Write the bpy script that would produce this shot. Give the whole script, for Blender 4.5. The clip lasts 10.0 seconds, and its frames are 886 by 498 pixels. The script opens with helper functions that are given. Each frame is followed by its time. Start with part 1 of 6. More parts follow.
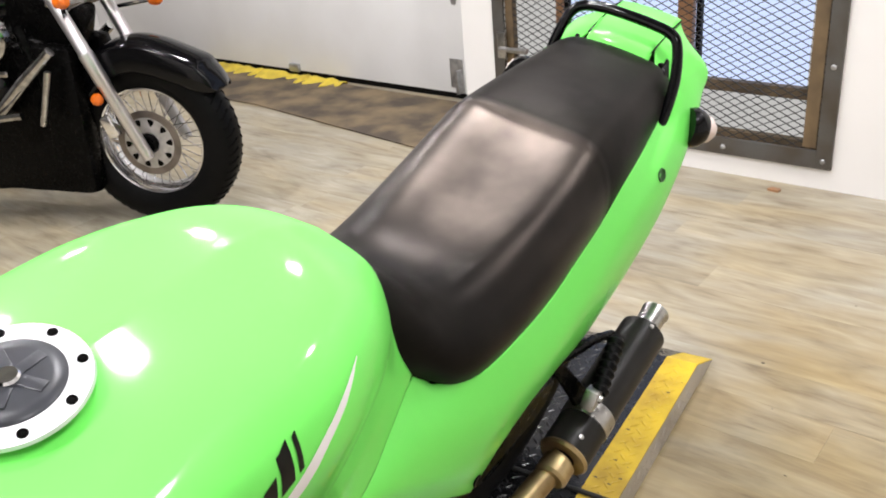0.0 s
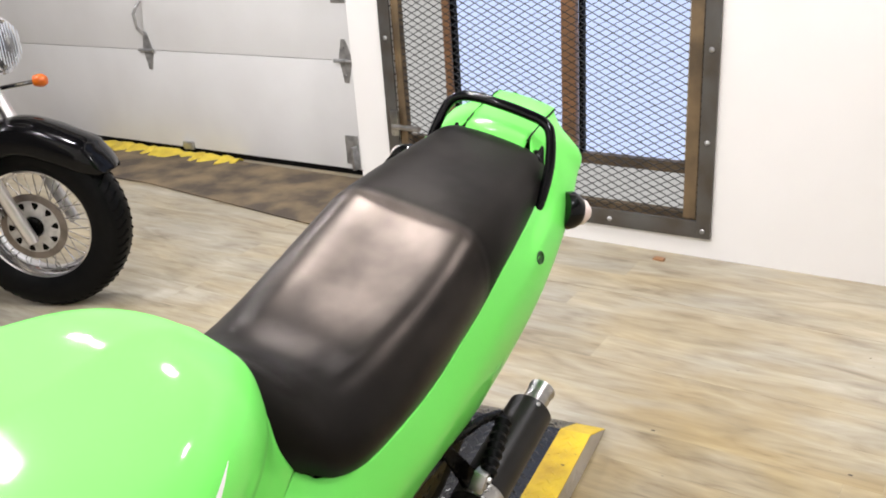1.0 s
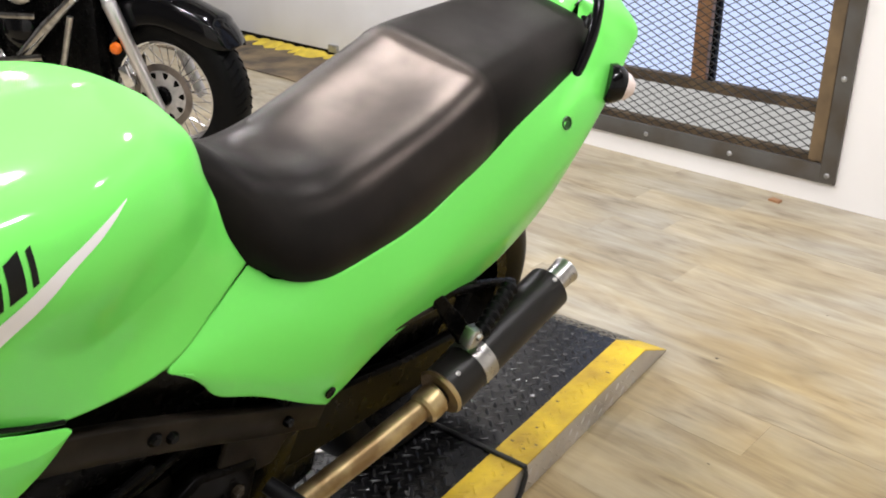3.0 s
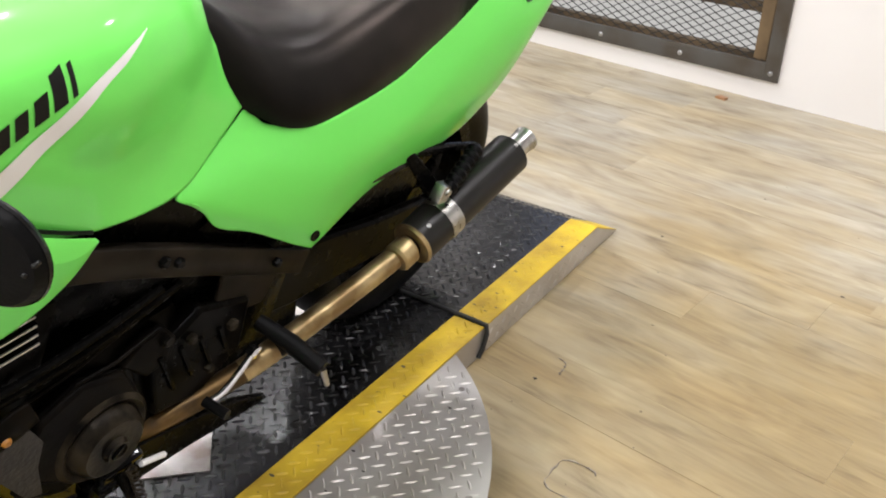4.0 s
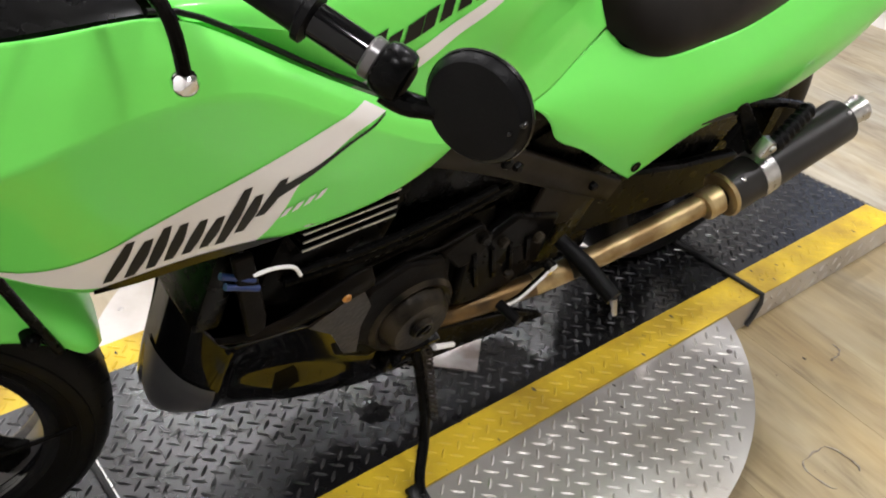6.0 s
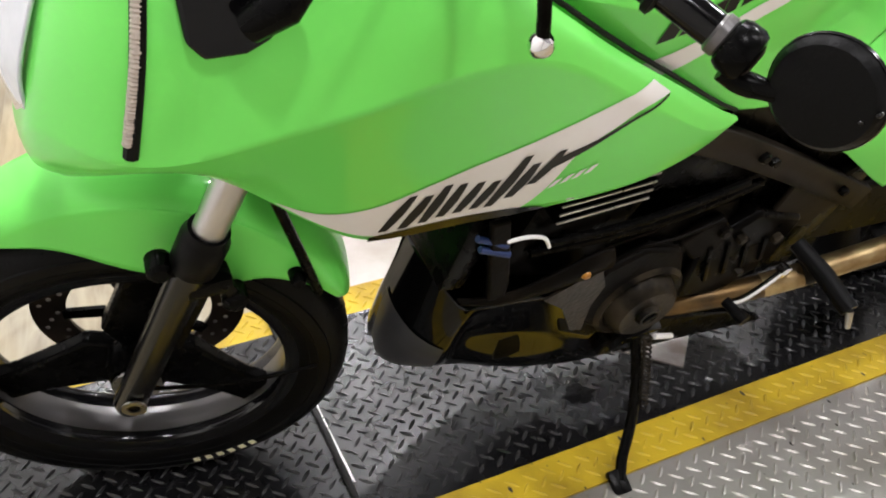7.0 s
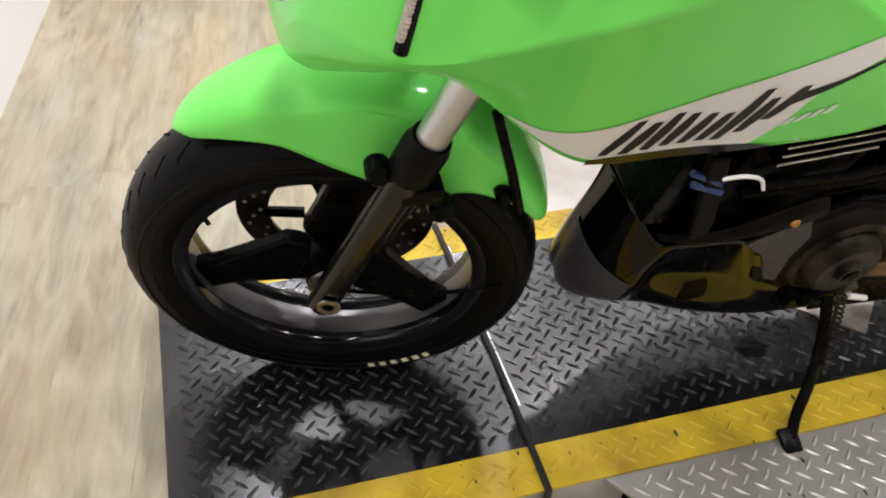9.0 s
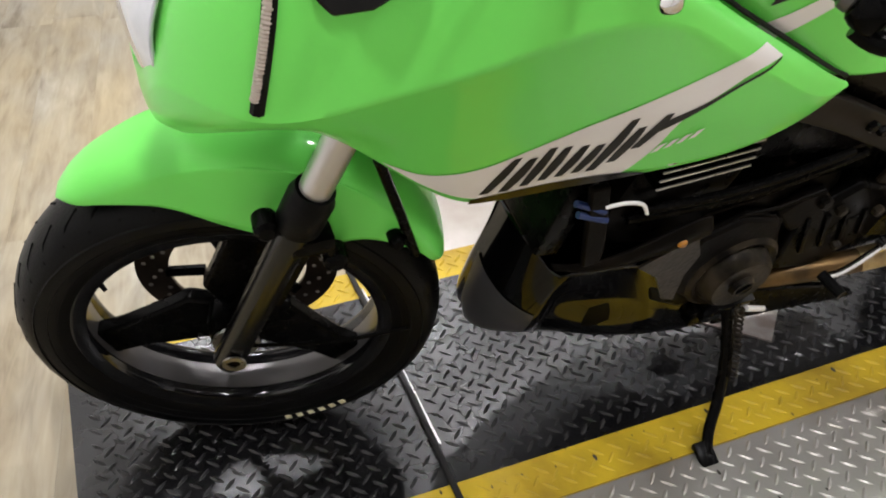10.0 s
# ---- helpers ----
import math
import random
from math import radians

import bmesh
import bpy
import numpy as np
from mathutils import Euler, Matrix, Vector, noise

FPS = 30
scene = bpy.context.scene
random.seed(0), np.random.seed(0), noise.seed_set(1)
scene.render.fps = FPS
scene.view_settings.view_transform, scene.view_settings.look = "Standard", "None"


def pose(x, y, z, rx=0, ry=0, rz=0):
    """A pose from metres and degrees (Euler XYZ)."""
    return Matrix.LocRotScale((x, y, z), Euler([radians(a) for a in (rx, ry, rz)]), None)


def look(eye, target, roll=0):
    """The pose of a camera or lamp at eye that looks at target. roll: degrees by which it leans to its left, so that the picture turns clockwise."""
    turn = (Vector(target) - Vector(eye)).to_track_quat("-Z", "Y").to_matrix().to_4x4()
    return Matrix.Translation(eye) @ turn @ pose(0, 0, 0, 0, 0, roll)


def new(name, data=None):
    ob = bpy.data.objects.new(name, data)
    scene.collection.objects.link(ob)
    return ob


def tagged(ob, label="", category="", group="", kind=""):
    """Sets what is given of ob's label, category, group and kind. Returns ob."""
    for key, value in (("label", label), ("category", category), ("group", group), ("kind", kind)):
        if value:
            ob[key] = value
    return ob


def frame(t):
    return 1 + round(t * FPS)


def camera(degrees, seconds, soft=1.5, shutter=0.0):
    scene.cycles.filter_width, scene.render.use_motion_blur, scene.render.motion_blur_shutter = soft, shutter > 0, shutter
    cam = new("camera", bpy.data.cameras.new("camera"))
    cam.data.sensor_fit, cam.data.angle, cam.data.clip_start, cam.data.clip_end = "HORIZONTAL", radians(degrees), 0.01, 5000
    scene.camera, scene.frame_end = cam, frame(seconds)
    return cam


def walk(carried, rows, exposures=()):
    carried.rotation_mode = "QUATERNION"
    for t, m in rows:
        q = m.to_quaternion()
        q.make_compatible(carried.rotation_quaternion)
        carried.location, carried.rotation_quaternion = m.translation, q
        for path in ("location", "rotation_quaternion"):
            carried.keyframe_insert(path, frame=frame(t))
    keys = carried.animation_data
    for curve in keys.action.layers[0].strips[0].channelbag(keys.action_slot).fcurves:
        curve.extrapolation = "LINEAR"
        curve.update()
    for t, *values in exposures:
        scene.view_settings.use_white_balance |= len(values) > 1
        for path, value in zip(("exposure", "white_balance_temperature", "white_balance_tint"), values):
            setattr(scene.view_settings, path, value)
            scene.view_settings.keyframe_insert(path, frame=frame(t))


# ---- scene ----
cam = camera(53.0, 10.0, soft=1.9)
PATH = [
    (0, (0.656, -0.631, 1.329), (-0.337, 0.865, 0.448), -5.2),
    (0.5, (0.679, -0.606, 1.362), (-0.171, 1.03, 0.587), -3.7),
    (1, (0.689, -0.622, 1.359), (-0.138, 1.035, 0.603), -3.9),
    (1.5, (0.712, -0.61, 1.324), (-0.154, 1.003, 0.518), -6.4),
    (2, (0.753, -0.565, 1.265), (-0.251, 0.953, 0.435), -5.6),
    (2.5, (0.824, -0.532, 1.237), (-0.291, 0.952, 0.492), 0.1),
    (3, (0.897, -0.551, 1.211), (-0.211, 0.881, 0.362), -1.1),
    (3.2, (0.935, -0.588, 1.204), (-0.086, 0.876, 0.303), -0.6),
    (4.3, (0.969, -0.713, 1.177), (-0.018, 0.674, 0.128), 0.7),
    (4.5, (0.962, -0.72, 1.175), (-0.047, 0.635, 0.104), 0.7),
    (5, (0.95, -0.738, 1.171), (-0.126, 0.57, 0.108), 1.4),
    (5.5, (0.926, -0.766, 1.166), (-0.22, 0.49, 0.113), 3.4),
    (6, (0.888, -0.824, 1.159), (-0.387, 0.236, 0.041), 3.2),
    (6.2, (0.874, -0.843, 1.153), (-0.426, 0.166, 0.015), 3.4),
    (7.3, (0.846, -0.939, 1.15), (-0.625, -0.256, -0.02), 2.9),
    (7.5, (0.848, -0.944, 1.147), (-0.623, -0.275, -0.031), 3.3),
    (8, (0.851, -0.956, 1.146), (-0.622, -0.328, -0.053), 3.1),
    (8.5, (0.836, -0.989, 1.132), (-0.622, -0.473, -0.136), 2.8),
    (9, (0.828, -1.006, 1.131), (-0.642, -0.551, -0.146), 2.2),
    (9.5, (0.833, -0.99, 1.134), (-0.636, -0.492, -0.13), 1.6),
    (10, (0.845, -0.959, 1.145), (-0.629, -0.36, -0.067), 0.7),
]
walk(cam, [(t, look(eye, target, roll)) for t, eye, target, roll in PATH], exposures=((0.0, 0.0), (3.2, 0.0), (4.5, 0.07), (8.0, 0.07), (8.6, 0.03), (9.5, -0.08), (10.0, -0.13)))

# ---- world, sun, lamps, exposure ----
world = bpy.data.worlds.new("world")
world.use_nodes = True
scene.world = world
_bg = world.node_tree.nodes["Background"]
_sky = world.node_tree.nodes.new("ShaderNodeTexSky")
_sky.sky_type = "NISHITA"
_sky.sun_disc = False
_sky.sun_elevation, _sky.sun_rotation = radians(35), radians(20)
world.node_tree.links.new(_sky.outputs[0], _bg.inputs[0])
_bg.inputs[1].default_value = 0.12
scene.view_settings.exposure = 0.0

CEIL = 2.75
LAMP_POWER = 23.5


def ceiling_lamp(x, y, power=LAMP_POWER, size=0.14):
    d = bpy.data.lights.new("ceiling_lamp", "AREA")
    d.shape, d.size, d.energy, d.color = "DISK", size, power, (1.0, 0.975, 1.0)
    ob = new("ceiling_lamp", d)
    ob.matrix_world = pose(x, y, CEIL - 0.02)
    return ob


for _x in (-3.2, -1.7, -0.2, 1.3):
    for _y in (-0.8, 0.5, 1.8):
        ceiling_lamp(_x, _y, 21.0 if _x > 1 else LAMP_POWER)

# ---- materials ----


def mat(name, color, rough=0.5, metal=0.0, coat=0.0, bump=0.0, bump_scale=60.0, vary=0.0, vary_scale=6.0, second=None, spec=0.5, rvar=0.0, coat_rough=0.04):
    """A principled material with noise in its colour, its gloss and its relief."""
    m = bpy.data.materials.new(name)
    m.use_nodes = True
    nt = m.node_tree
    b = nt.nodes["Principled BSDF"]
    b.inputs["Base Color"].default_value = (*color, 1)
    b.inputs["Roughness"].default_value = rough
    b.inputs["Metallic"].default_value = metal
    b.inputs["Coat Weight"].default_value = coat
    b.inputs["Coat Roughness"].default_value = coat_rough
    b.inputs["Specular IOR Level"].default_value = spec
    co = nt.nodes.new("ShaderNodeTexCoord")
    if vary > 0:
        n = nt.nodes.new("ShaderNodeTexNoise")
        n.inputs["Scale"].default_value, n.inputs["Detail"].default_value = vary_scale, 8
        nt.links.new(co.outputs["Object"], n.inputs["Vector"])
        r = nt.nodes.new("ShaderNodeValToRGB")
        c2 = second or tuple(c * 0.55 for c in color)
        r.color_ramp.elements[0].position, r.color_ramp.elements[1].position = 0.5 - 0.2 / max(vary, 0.05) * 0.5, 0.5 + 0.12
        r.color_ramp.elements[0].position = max(0.0, 0.42 - 0.3 * (1 - vary))
        r.color_ramp.elements[0].color, r.color_ramp.elements[1].color = (*c2, 1), (*color, 1)
        nt.links.new(n.outputs["Fac"], r.inputs["Fac"])
        nt.links.new(r.outputs["Color"], b.inputs["Base Color"])
    if rvar > 0:
        n2 = nt.nodes.new("ShaderNodeTexNoise")
        n2.inputs["Scale"].default_value, n2.inputs["Detail"].default_value = vary_scale * 3, 5
        nt.links.new(co.outputs["Object"], n2.inputs["Vector"])
        mr = nt.nodes.new("ShaderNodeMapRange")
        mr.inputs["To Min"].default_value, mr.inputs["To Max"].default_value = max(0.02, rough - rvar), min(1, rough + rvar)
        nt.links.new(n2.outputs["Fac"], mr.inputs["Value"])
        nt.links.new(mr.outputs["Result"], b.inputs["Roughness"])
    if bump > 0:
        n3 = nt.nodes.new("ShaderNodeTexNoise")
        n3.inputs["Scale"].default_value, n3.inputs["Detail"].default_value = bump_scale, 4
        nt.links.new(co.outputs["Object"], n3.inputs["Vector"])
        bp = nt.nodes.new("ShaderNodeBump")
        bp.inputs["Strength"].default_value, bp.inputs["Distance"].default_value = bump, 0.002
        nt.links.new(n3.outputs["Fac"], bp.inputs["Height"])
        nt.links.new(bp.outputs["Normal"], b.inputs["Normal"])
    return m


GREEN = mat("green_paint", (0.182, 0.80, 0.128), 0.45, coat=0.5, vary=0.15, vary_scale=3, second=(0.17, 0.77, 0.12), bump=0.008, bump_scale=300, spec=0.1, coat_rough=0.075)
VINYL = mat("seat_vinyl", (0.0082, 0.0078, 0.0075), 0.34, bump=0.09, bump_scale=900, vary=0.3, vary_scale=5, second=(0.012, 0.0105, 0.009), spec=0.36, rvar=0.15)
_nt = VINYL.node_tree
_sep = _nt.nodes.new("ShaderNodeSeparateXYZ")
_mr = _nt.nodes.new("ShaderNodeMapRange")
_mr.inputs["From Min"].default_value, _mr.inputs["From Max"].default_value = 0.425, 0.45
_mr.inputs["To Min"].default_value, _mr.inputs["To Max"].default_value = 0.33, 0.44
_tc = _nt.nodes.new("ShaderNodeTexCoord")
_nt.links.new(_tc.outputs["Object"], _sep.inputs[0])
_nt.links.new(_sep.outputs["Y"], _mr.inputs["Value"])
_nt.links.new(_mr.outputs["Result"], _nt.nodes["Principled BSDF"].inputs["Roughness"])
_ms = _nt.nodes.new("ShaderNodeMapRange")
_ms.inputs["From Min"].default_value, _ms.inputs["From Max"].default_value = 0.425, 0.45
_ms.inputs["To Min"].default_value, _ms.inputs["To Max"].default_value = 1.0, 0.115
_nt.links.new(_sep.outputs["Y"], _ms.inputs["Value"])
# worn shiny where riders sit, duller down the flanks
_sl = _nt.nodes.new("ShaderNodeMath")
_sl.operation = "MULTIPLY_ADD"
_nt.links.new(_sep.outputs["Y"], _sl.inputs[0])
_sl.inputs[1].default_value, _sl.inputs[2].default_value = -0.30, 0.129
_ab = _nt.nodes.new("ShaderNodeMath")
_nt.links.new(_sep.outputs["X"], _ab.inputs[0])
_nt.links.new(_sl.outputs[0], _ab.inputs[1])
_mw = _nt.nodes.new("ShaderNodeMapRange")
_mw.inputs["From Min"].default_value, _mw.inputs["From Max"].default_value = 0.098, 0.136
_mw.inputs["To Min"].default_value, _mw.inputs["To Max"].default_value = 1.0, 0.30
_nt.links.new(_ab.outputs[0], _mw.inputs["Value"])
_mm = _nt.nodes.new("ShaderNodeMath")
_mm.operation = "MULTIPLY"
_nt.links.new(_ms.outputs["Result"], _mm.inputs[0])
_nt.links.new(_mw.outputs["Result"], _mm.inputs[1])
_mf = _nt.nodes.new("ShaderNodeMapRange")
_mf.inputs["From Min"].default_value, _mf.inputs["From Max"].default_value = 0.11, 0.27
_mf.inputs["To Min"].default_value, _mf.inputs["To Max"].default_value = 0.15, 1.0
_nt.links.new(_sep.outputs["Y"], _mf.inputs["Value"])
_mk = _nt.nodes.new("ShaderNodeMath")
_mk.operation = "MULTIPLY"
_nt.links.new(_mm.outputs[0], _mk.inputs[0])
_nt.links.new(_mf.outputs["Result"], _mk.inputs[1])
_bn = _nt.nodes.new("ShaderNodeTexNoise")
_bn.inputs["Scale"].default_value, _bn.inputs["Detail"].default_value = 7.5, 3.0
_nt.links.new(_tc.outputs["Object"], _bn.inputs["Vector"])
_br = _nt.nodes.new("ShaderNodeMapRange")
_br.inputs["From Min"].default_value, _br.inputs["From Max"].default_value = 0.36, 0.62
_br.inputs["To Min"].default_value, _br.inputs["To Max"].default_value = 0.5, 1.2
_nt.links.new(_bn.outputs[0], _br.inputs["Value"])
_mb = _nt.nodes.new("ShaderNodeMath")
_mb.operation = "MULTIPLY"
_nt.links.new(_mk.outputs[0], _mb.inputs[0])
_nt.links.new(_br.outputs["Result"], _mb.inputs[1])
_nt.links.new(_mb.outputs[0], _nt.nodes["Principled BSDF"].inputs["Specular IOR Level"])
_nt.nodes["Principled BSDF"].inputs["Specular Tint"].default_value = (1.0, 0.82, 0.70, 1)
BLACK_GLOSS = mat("black_gloss", (0.002, 0.002, 0.0024), 0.1, rvar=0.04, spec=0.24)
BLACK = mat("black_satin", (0.0016, 0.0016, 0.0016), 0.26, vary=0.4, vary_scale=20, second=(0.003, 0.0028, 0.0025), rvar=0.1, spec=0.06)
BLACK_METAL = mat("black_metal", (0.0012, 0.0011, 0.001), 0.3, vary=0.5, vary_scale=18, second=(0.003, 0.0024, 0.0018), rvar=0.12, spec=0.03)
FORK_BLACK = mat("fork_paint", (0.006, 0.006, 0.006), 0.2, vary=0.5, vary_scale=25, second=(0.003, 0.003, 0.003), rvar=0.08, spec=0.32)
FRAME_MAT = mat("frame_paint", (0.019, 0.015, 0.011), 0.4, vary=0.5, vary_scale=15, second=(0.006, 0.005, 0.0035), rvar=0.1, spec=0.06)
RUBBER = mat("rubber", (0.0024, 0.0024, 0.0027), 0.4, bump=0.2, bump_scale=300, vary=0.3, vary_scale=30, second=(0.0040, 0.0040, 0.0040), spec=0.09)
CHROME = mat("chrome", (0.8, 0.8, 0.82), 0.08, metal=1.0, rvar=0.05)
STEEL = mat("brushed_steel", (0.55, 0.54, 0.52), 0.3, metal=1.0, vary=0.3, vary_scale=40, rvar=0.1)
FORK_TUBE = mat("fork_tube", (0.62, 0.6, 0.6), 0.32, metal=0.9, rvar=0.08)
ALU = mat("cast_aluminium", (0.4, 0.38, 0.36), 0.42, metal=0.9, vary=0.5, vary_scale=25, second=(0.2, 0.17, 0.15), bump=0.2, bump_scale=150, rvar=0.1)
DARK_CASE = mat("engine_case", (0.0035, 0.003, 0.0026), 0.42, vary=0.6, vary_scale=18, second=(0.008, 0.006, 0.004), bump=0.2, bump_scale=150, rvar=0.12, spec=0.03)
STAINED = mat("stained_case", (0.034, 0.027, 0.018), 0.34, metal=0.2, vary=0.85, vary_scale=22, second=(0.003, 0.0025, 0.002), bump=0.25, bump_scale=150, rvar=0.12, spec=0.06)
GOLD_PIPE = mat("heat_tinted_pipe", (0.52, 0.40, 0.21), 0.42, metal=0.9, vary=0.95, vary_scale=18, second=(0.24, 0.16, 0.075), rvar=0.12, bump=0.1, bump_scale=90)
WHITE_PAINT = mat("white_decal", (0.84, 0.83, 0.83), 0.35, coat=0.3, vary=0.2, vary_scale=20, second=(0.78, 0.76, 0.755))
INK = mat("black_decal", (0.004, 0.004, 0.004), 0.45, spec=0.25)
ORANGE = mat("amber_lens", (0.72, 0.15, 0.008), 0.22, coat=0.25, vary=0.4, vary_scale=60, second=(0.5, 0.09, 0.005))
CHROME_DIM = mat("aged_chrome", (0.5, 0.49, 0.48), 0.16, metal=1.0, vary=0.5, vary_scale=30, second=(0.2, 0.19, 0.18), rvar=0.08)
AMBER_DULL = mat("dull_amber", (0.42, 0.17, 0.012), 0.3, vary=0.4, vary_scale=80)
CLEAR = mat("clear_lens", (0.66, 0.69, 0.75), 0.1, coat=0.6, vary=0.5, vary_scale=22, second=(0.5, 0.53, 0.6))
PINKISH = mat("pale_lens", (0.72, 0.6, 0.55), 0.25, coat=0.4)
BLUE = mat("blue_plastic", (0.012, 0.035, 0.14), 0.4, vary=0.4, vary_scale=40)
WALL = mat("white_wall", (0.8, 0.785, 0.77), 0.6, vary=0.15, vary_scale=2, second=(0.76, 0.74, 0.72), bump=0.12, bump_scale=40)
DOOR_PAINT = mat("garage_door_paint", (0.74, 0.735, 0.73), 0.5, vary=0.2, vary_scale=3, second=(0.68, 0.67, 0.66), bump=0.05, bump_scale=120)
# Unseen ceiling, coloured dark so that less light bounces off it.
CEILING = mat("dark_ceiling", (0.22, 0.215, 0.21), 0.85, vary=0.3, vary_scale=1.5)
# Darker tone for unseen walls, to hold back bounced light.
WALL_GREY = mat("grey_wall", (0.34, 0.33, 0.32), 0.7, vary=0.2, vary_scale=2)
GALV = mat("galvanised", (0.5, 0.5, 0.5), 0.4, metal=0.8, vary=0.5, vary_scale=30, rvar=0.1)
RUSTY = mat("mill_steel", (0.12, 0.117, 0.112), 0.4, metal=0.5, vary=0.6, vary_scale=7, second=(0.085, 0.07, 0.055), bump=0.2, bump_scale=120, rvar=0.15)
WOOD_BROWN = mat("brown_wood", (0.36, 0.18, 0.085), 0.5, vary=0.6, vary_scale=9, second=(0.22, 0.12, 0.06), bump=0.2, bump_scale=80)
OLD_WOOD = mat("old_wood", (0.17, 0.115, 0.06), 0.55, vary=0.8, vary_scale=8, second=(0.08, 0.055, 0.03), bump=0.3, bump_scale=80)
MESH_STEEL = mat("mesh_steel", (0.03, 0.029, 0.028), 0.45, metal=0.3)
YELLOW = mat("yellow_paint", (0.66, 0.465, 0.032), 0.45, vary=0.75, vary_scale=9, second=(0.36, 0.235, 0.028), bump=0.25, bump_scale=120, rvar=0.12, spec=0.3)
PLATE_BLACK = mat("black_tread_plate", (0.007, 0.007, 0.008), 0.27, vary=0.6, vary_scale=7, second=(0.003, 0.003, 0.003), bump=0.05, bump_scale=200, rvar=0.07, spec=0.7)
LUG_BLACK = mat("worn_lug", (0.014, 0.014, 0.015), 0.3, vary=0.8, vary_scale=14, second=(0.006, 0.006, 0.006), rvar=0.14, spec=0.5)
PLATE_ALU = mat("tread_plate", (0.56, 0.54, 0.51), 0.45, metal=0.65, vary=0.6, vary_scale=5, second=(0.37, 0.335, 0.29), bump=0.15, bump_scale=200, rvar=0.12)
WORN_PLATE = mat("worn_plate", (0.50, 0.475, 0.46), 0.38, metal=0.8, vary=0.8, vary_scale=16, second=(0.26, 0.22, 0.2), rvar=0.12)
CORD = mat("black_cord", (0.012, 0.012, 0.012), 0.7, bump=0.5, bump_scale=600)
MAT_BROWN = mat("brown_mat", (0.21, 0.155, 0.09), 0.85, vary=0.9, vary_scale=5, second=(0.075, 0.058, 0.042), bump=0.4, bump_scale=200)
YELLOW_TAPE = mat("yellow_foam", (0.72, 0.56, 0.06), 0.7, vary=0.5, vary_scale=15, second=(0.5, 0.36, 0.04))


def plank_material():
    """Grey, tan and ochre streaks along each plank, with tinted patches over the whole floor and one browner area."""
    m = bpy.data.materials.new("vinyl_plank")
    m.use_nodes = True
    nt, L = m.node_tree, m.node_tree.links
    b = nt.nodes["Principled BSDF"]
    co = nt.nodes.new("ShaderNodeTexCoord")
    info = nt.nodes.new("ShaderNodeObjectInfo")
    geo = nt.nodes.new("ShaderNodeNewGeometry")
    add = nt.nodes.new("ShaderNodeMath")
    L.new(info.outputs["Random"], add.inputs[0])
    L.new(geo.outputs["Random Per Island"], add.inputs[1])
    comb = nt.nodes.new("ShaderNodeCombineXYZ")
    for k in range(3):
        L.new(add.outputs[0], comb.inputs[k])
    shift = nt.nodes.new("ShaderNodeVectorMath")
    shift.operation = "MULTIPLY_ADD"
    L.new(comb.outputs[0], shift.inputs[0])
    shift.inputs[1].default_value = (17.0, 9.0, 5.0)
    L.new(co.outputs["Object"], shift.inputs[2])

    def streak(sx, sy, scale, detail, dist):
        mp = nt.nodes.new("ShaderNodeMapping")
        mp.inputs["Scale"].default_value = (sx, sy, 1.0)
        L.new(shift.outputs[0], mp.inputs["Vector"])
        n = nt.nodes.new("ShaderNodeTexNoise")
        n.inputs["Scale"].default_value, n.inputs["Detail"].default_value, n.inputs["Distortion"].default_value = scale, detail, dist
        L.new(mp.outputs[0], n.inputs["Vector"])
        return n

    n = streak(1.5, 6.0, 2.4, 10, 1.2)
    fine = streak(2.4, 22.0, 3.0, 9, 1.0)
    both = nt.nodes.new("ShaderNodeMix")
    both.inputs["Factor"].default_value = 0.30
    L.new(n.outputs["Fac"], both.inputs[2])
    L.new(fine.outputs["Fac"], both.inputs[3])
    r = nt.nodes.new("ShaderNodeValToRGB")
    els = r.color_ramp.elements
    els[0].position, els[0].color = 0.31, (0.208, 0.176, 0.126, 1)
    els[1].position, els[1].color = 0.67, (0.440, 0.408, 0.328, 1)
    for at, c in ((0.40, (0.294, 0.260, 0.198, 1)), (0.48, (0.346, 0.311, 0.241, 1)), (0.58, (0.392, 0.358, 0.283, 1))):
        els.new(at).color = c
    L.new(both.outputs[0], r.inputs["Fac"])
    n2 = streak(0.8, 4.0, 2.0, 4, 0.4)
    r2 = nt.nodes.new("ShaderNodeValToRGB")
    r2.color_ramp.elements[0].position, r2.color_ramp.elements[0].color = 0.40, (1.0, 1.0, 1.0, 1)
    r2.color_ramp.elements[1].position, r2.color_ramp.elements[1].color = 0.66, (1.03, 0.93, 0.74, 1)
    L.new(n2.outputs["Fac"], r2.inputs["Fac"])
    mul = nt.nodes.new("ShaderNodeMix")
    mul.data_type, mul.blend_type = "RGBA", "MULTIPLY"
    mul.inputs["Factor"].default_value = 0.45
    L.new(r.outputs["Color"], mul.inputs[6])
    L.new(r2.outputs["Color"], mul.inputs[7])
    big = nt.nodes.new("ShaderNodeTexNoise")
    big.inputs["Scale"].default_value, big.inputs["Detail"].default_value = 1.7, 5
    L.new(geo.outputs["Position"], big.inputs["Vector"])
    mr = nt.nodes.new("ShaderNodeMapRange")
    mr.inputs["From Min"].default_value, mr.inputs["From Max"].default_value = 0.33, 0.66
    mr.inputs["To Min"].default_value, mr.inputs["To Max"].default_value = 0.90, 1.12
    L.new(big.outputs["Fac"], mr.inputs["Value"])
    tone = nt.nodes.new("ShaderNodeMapRange")
    tone.inputs["To Min"].default_value, tone.inputs["To Max"].default_value = 0.95, 1.05
    fr = nt.nodes.new("ShaderNodeMath")
    fr.operation = "FRACT"
    L.new(add.outputs[0], fr.inputs[0])
    L.new(fr.outputs[0], tone.inputs["Value"])
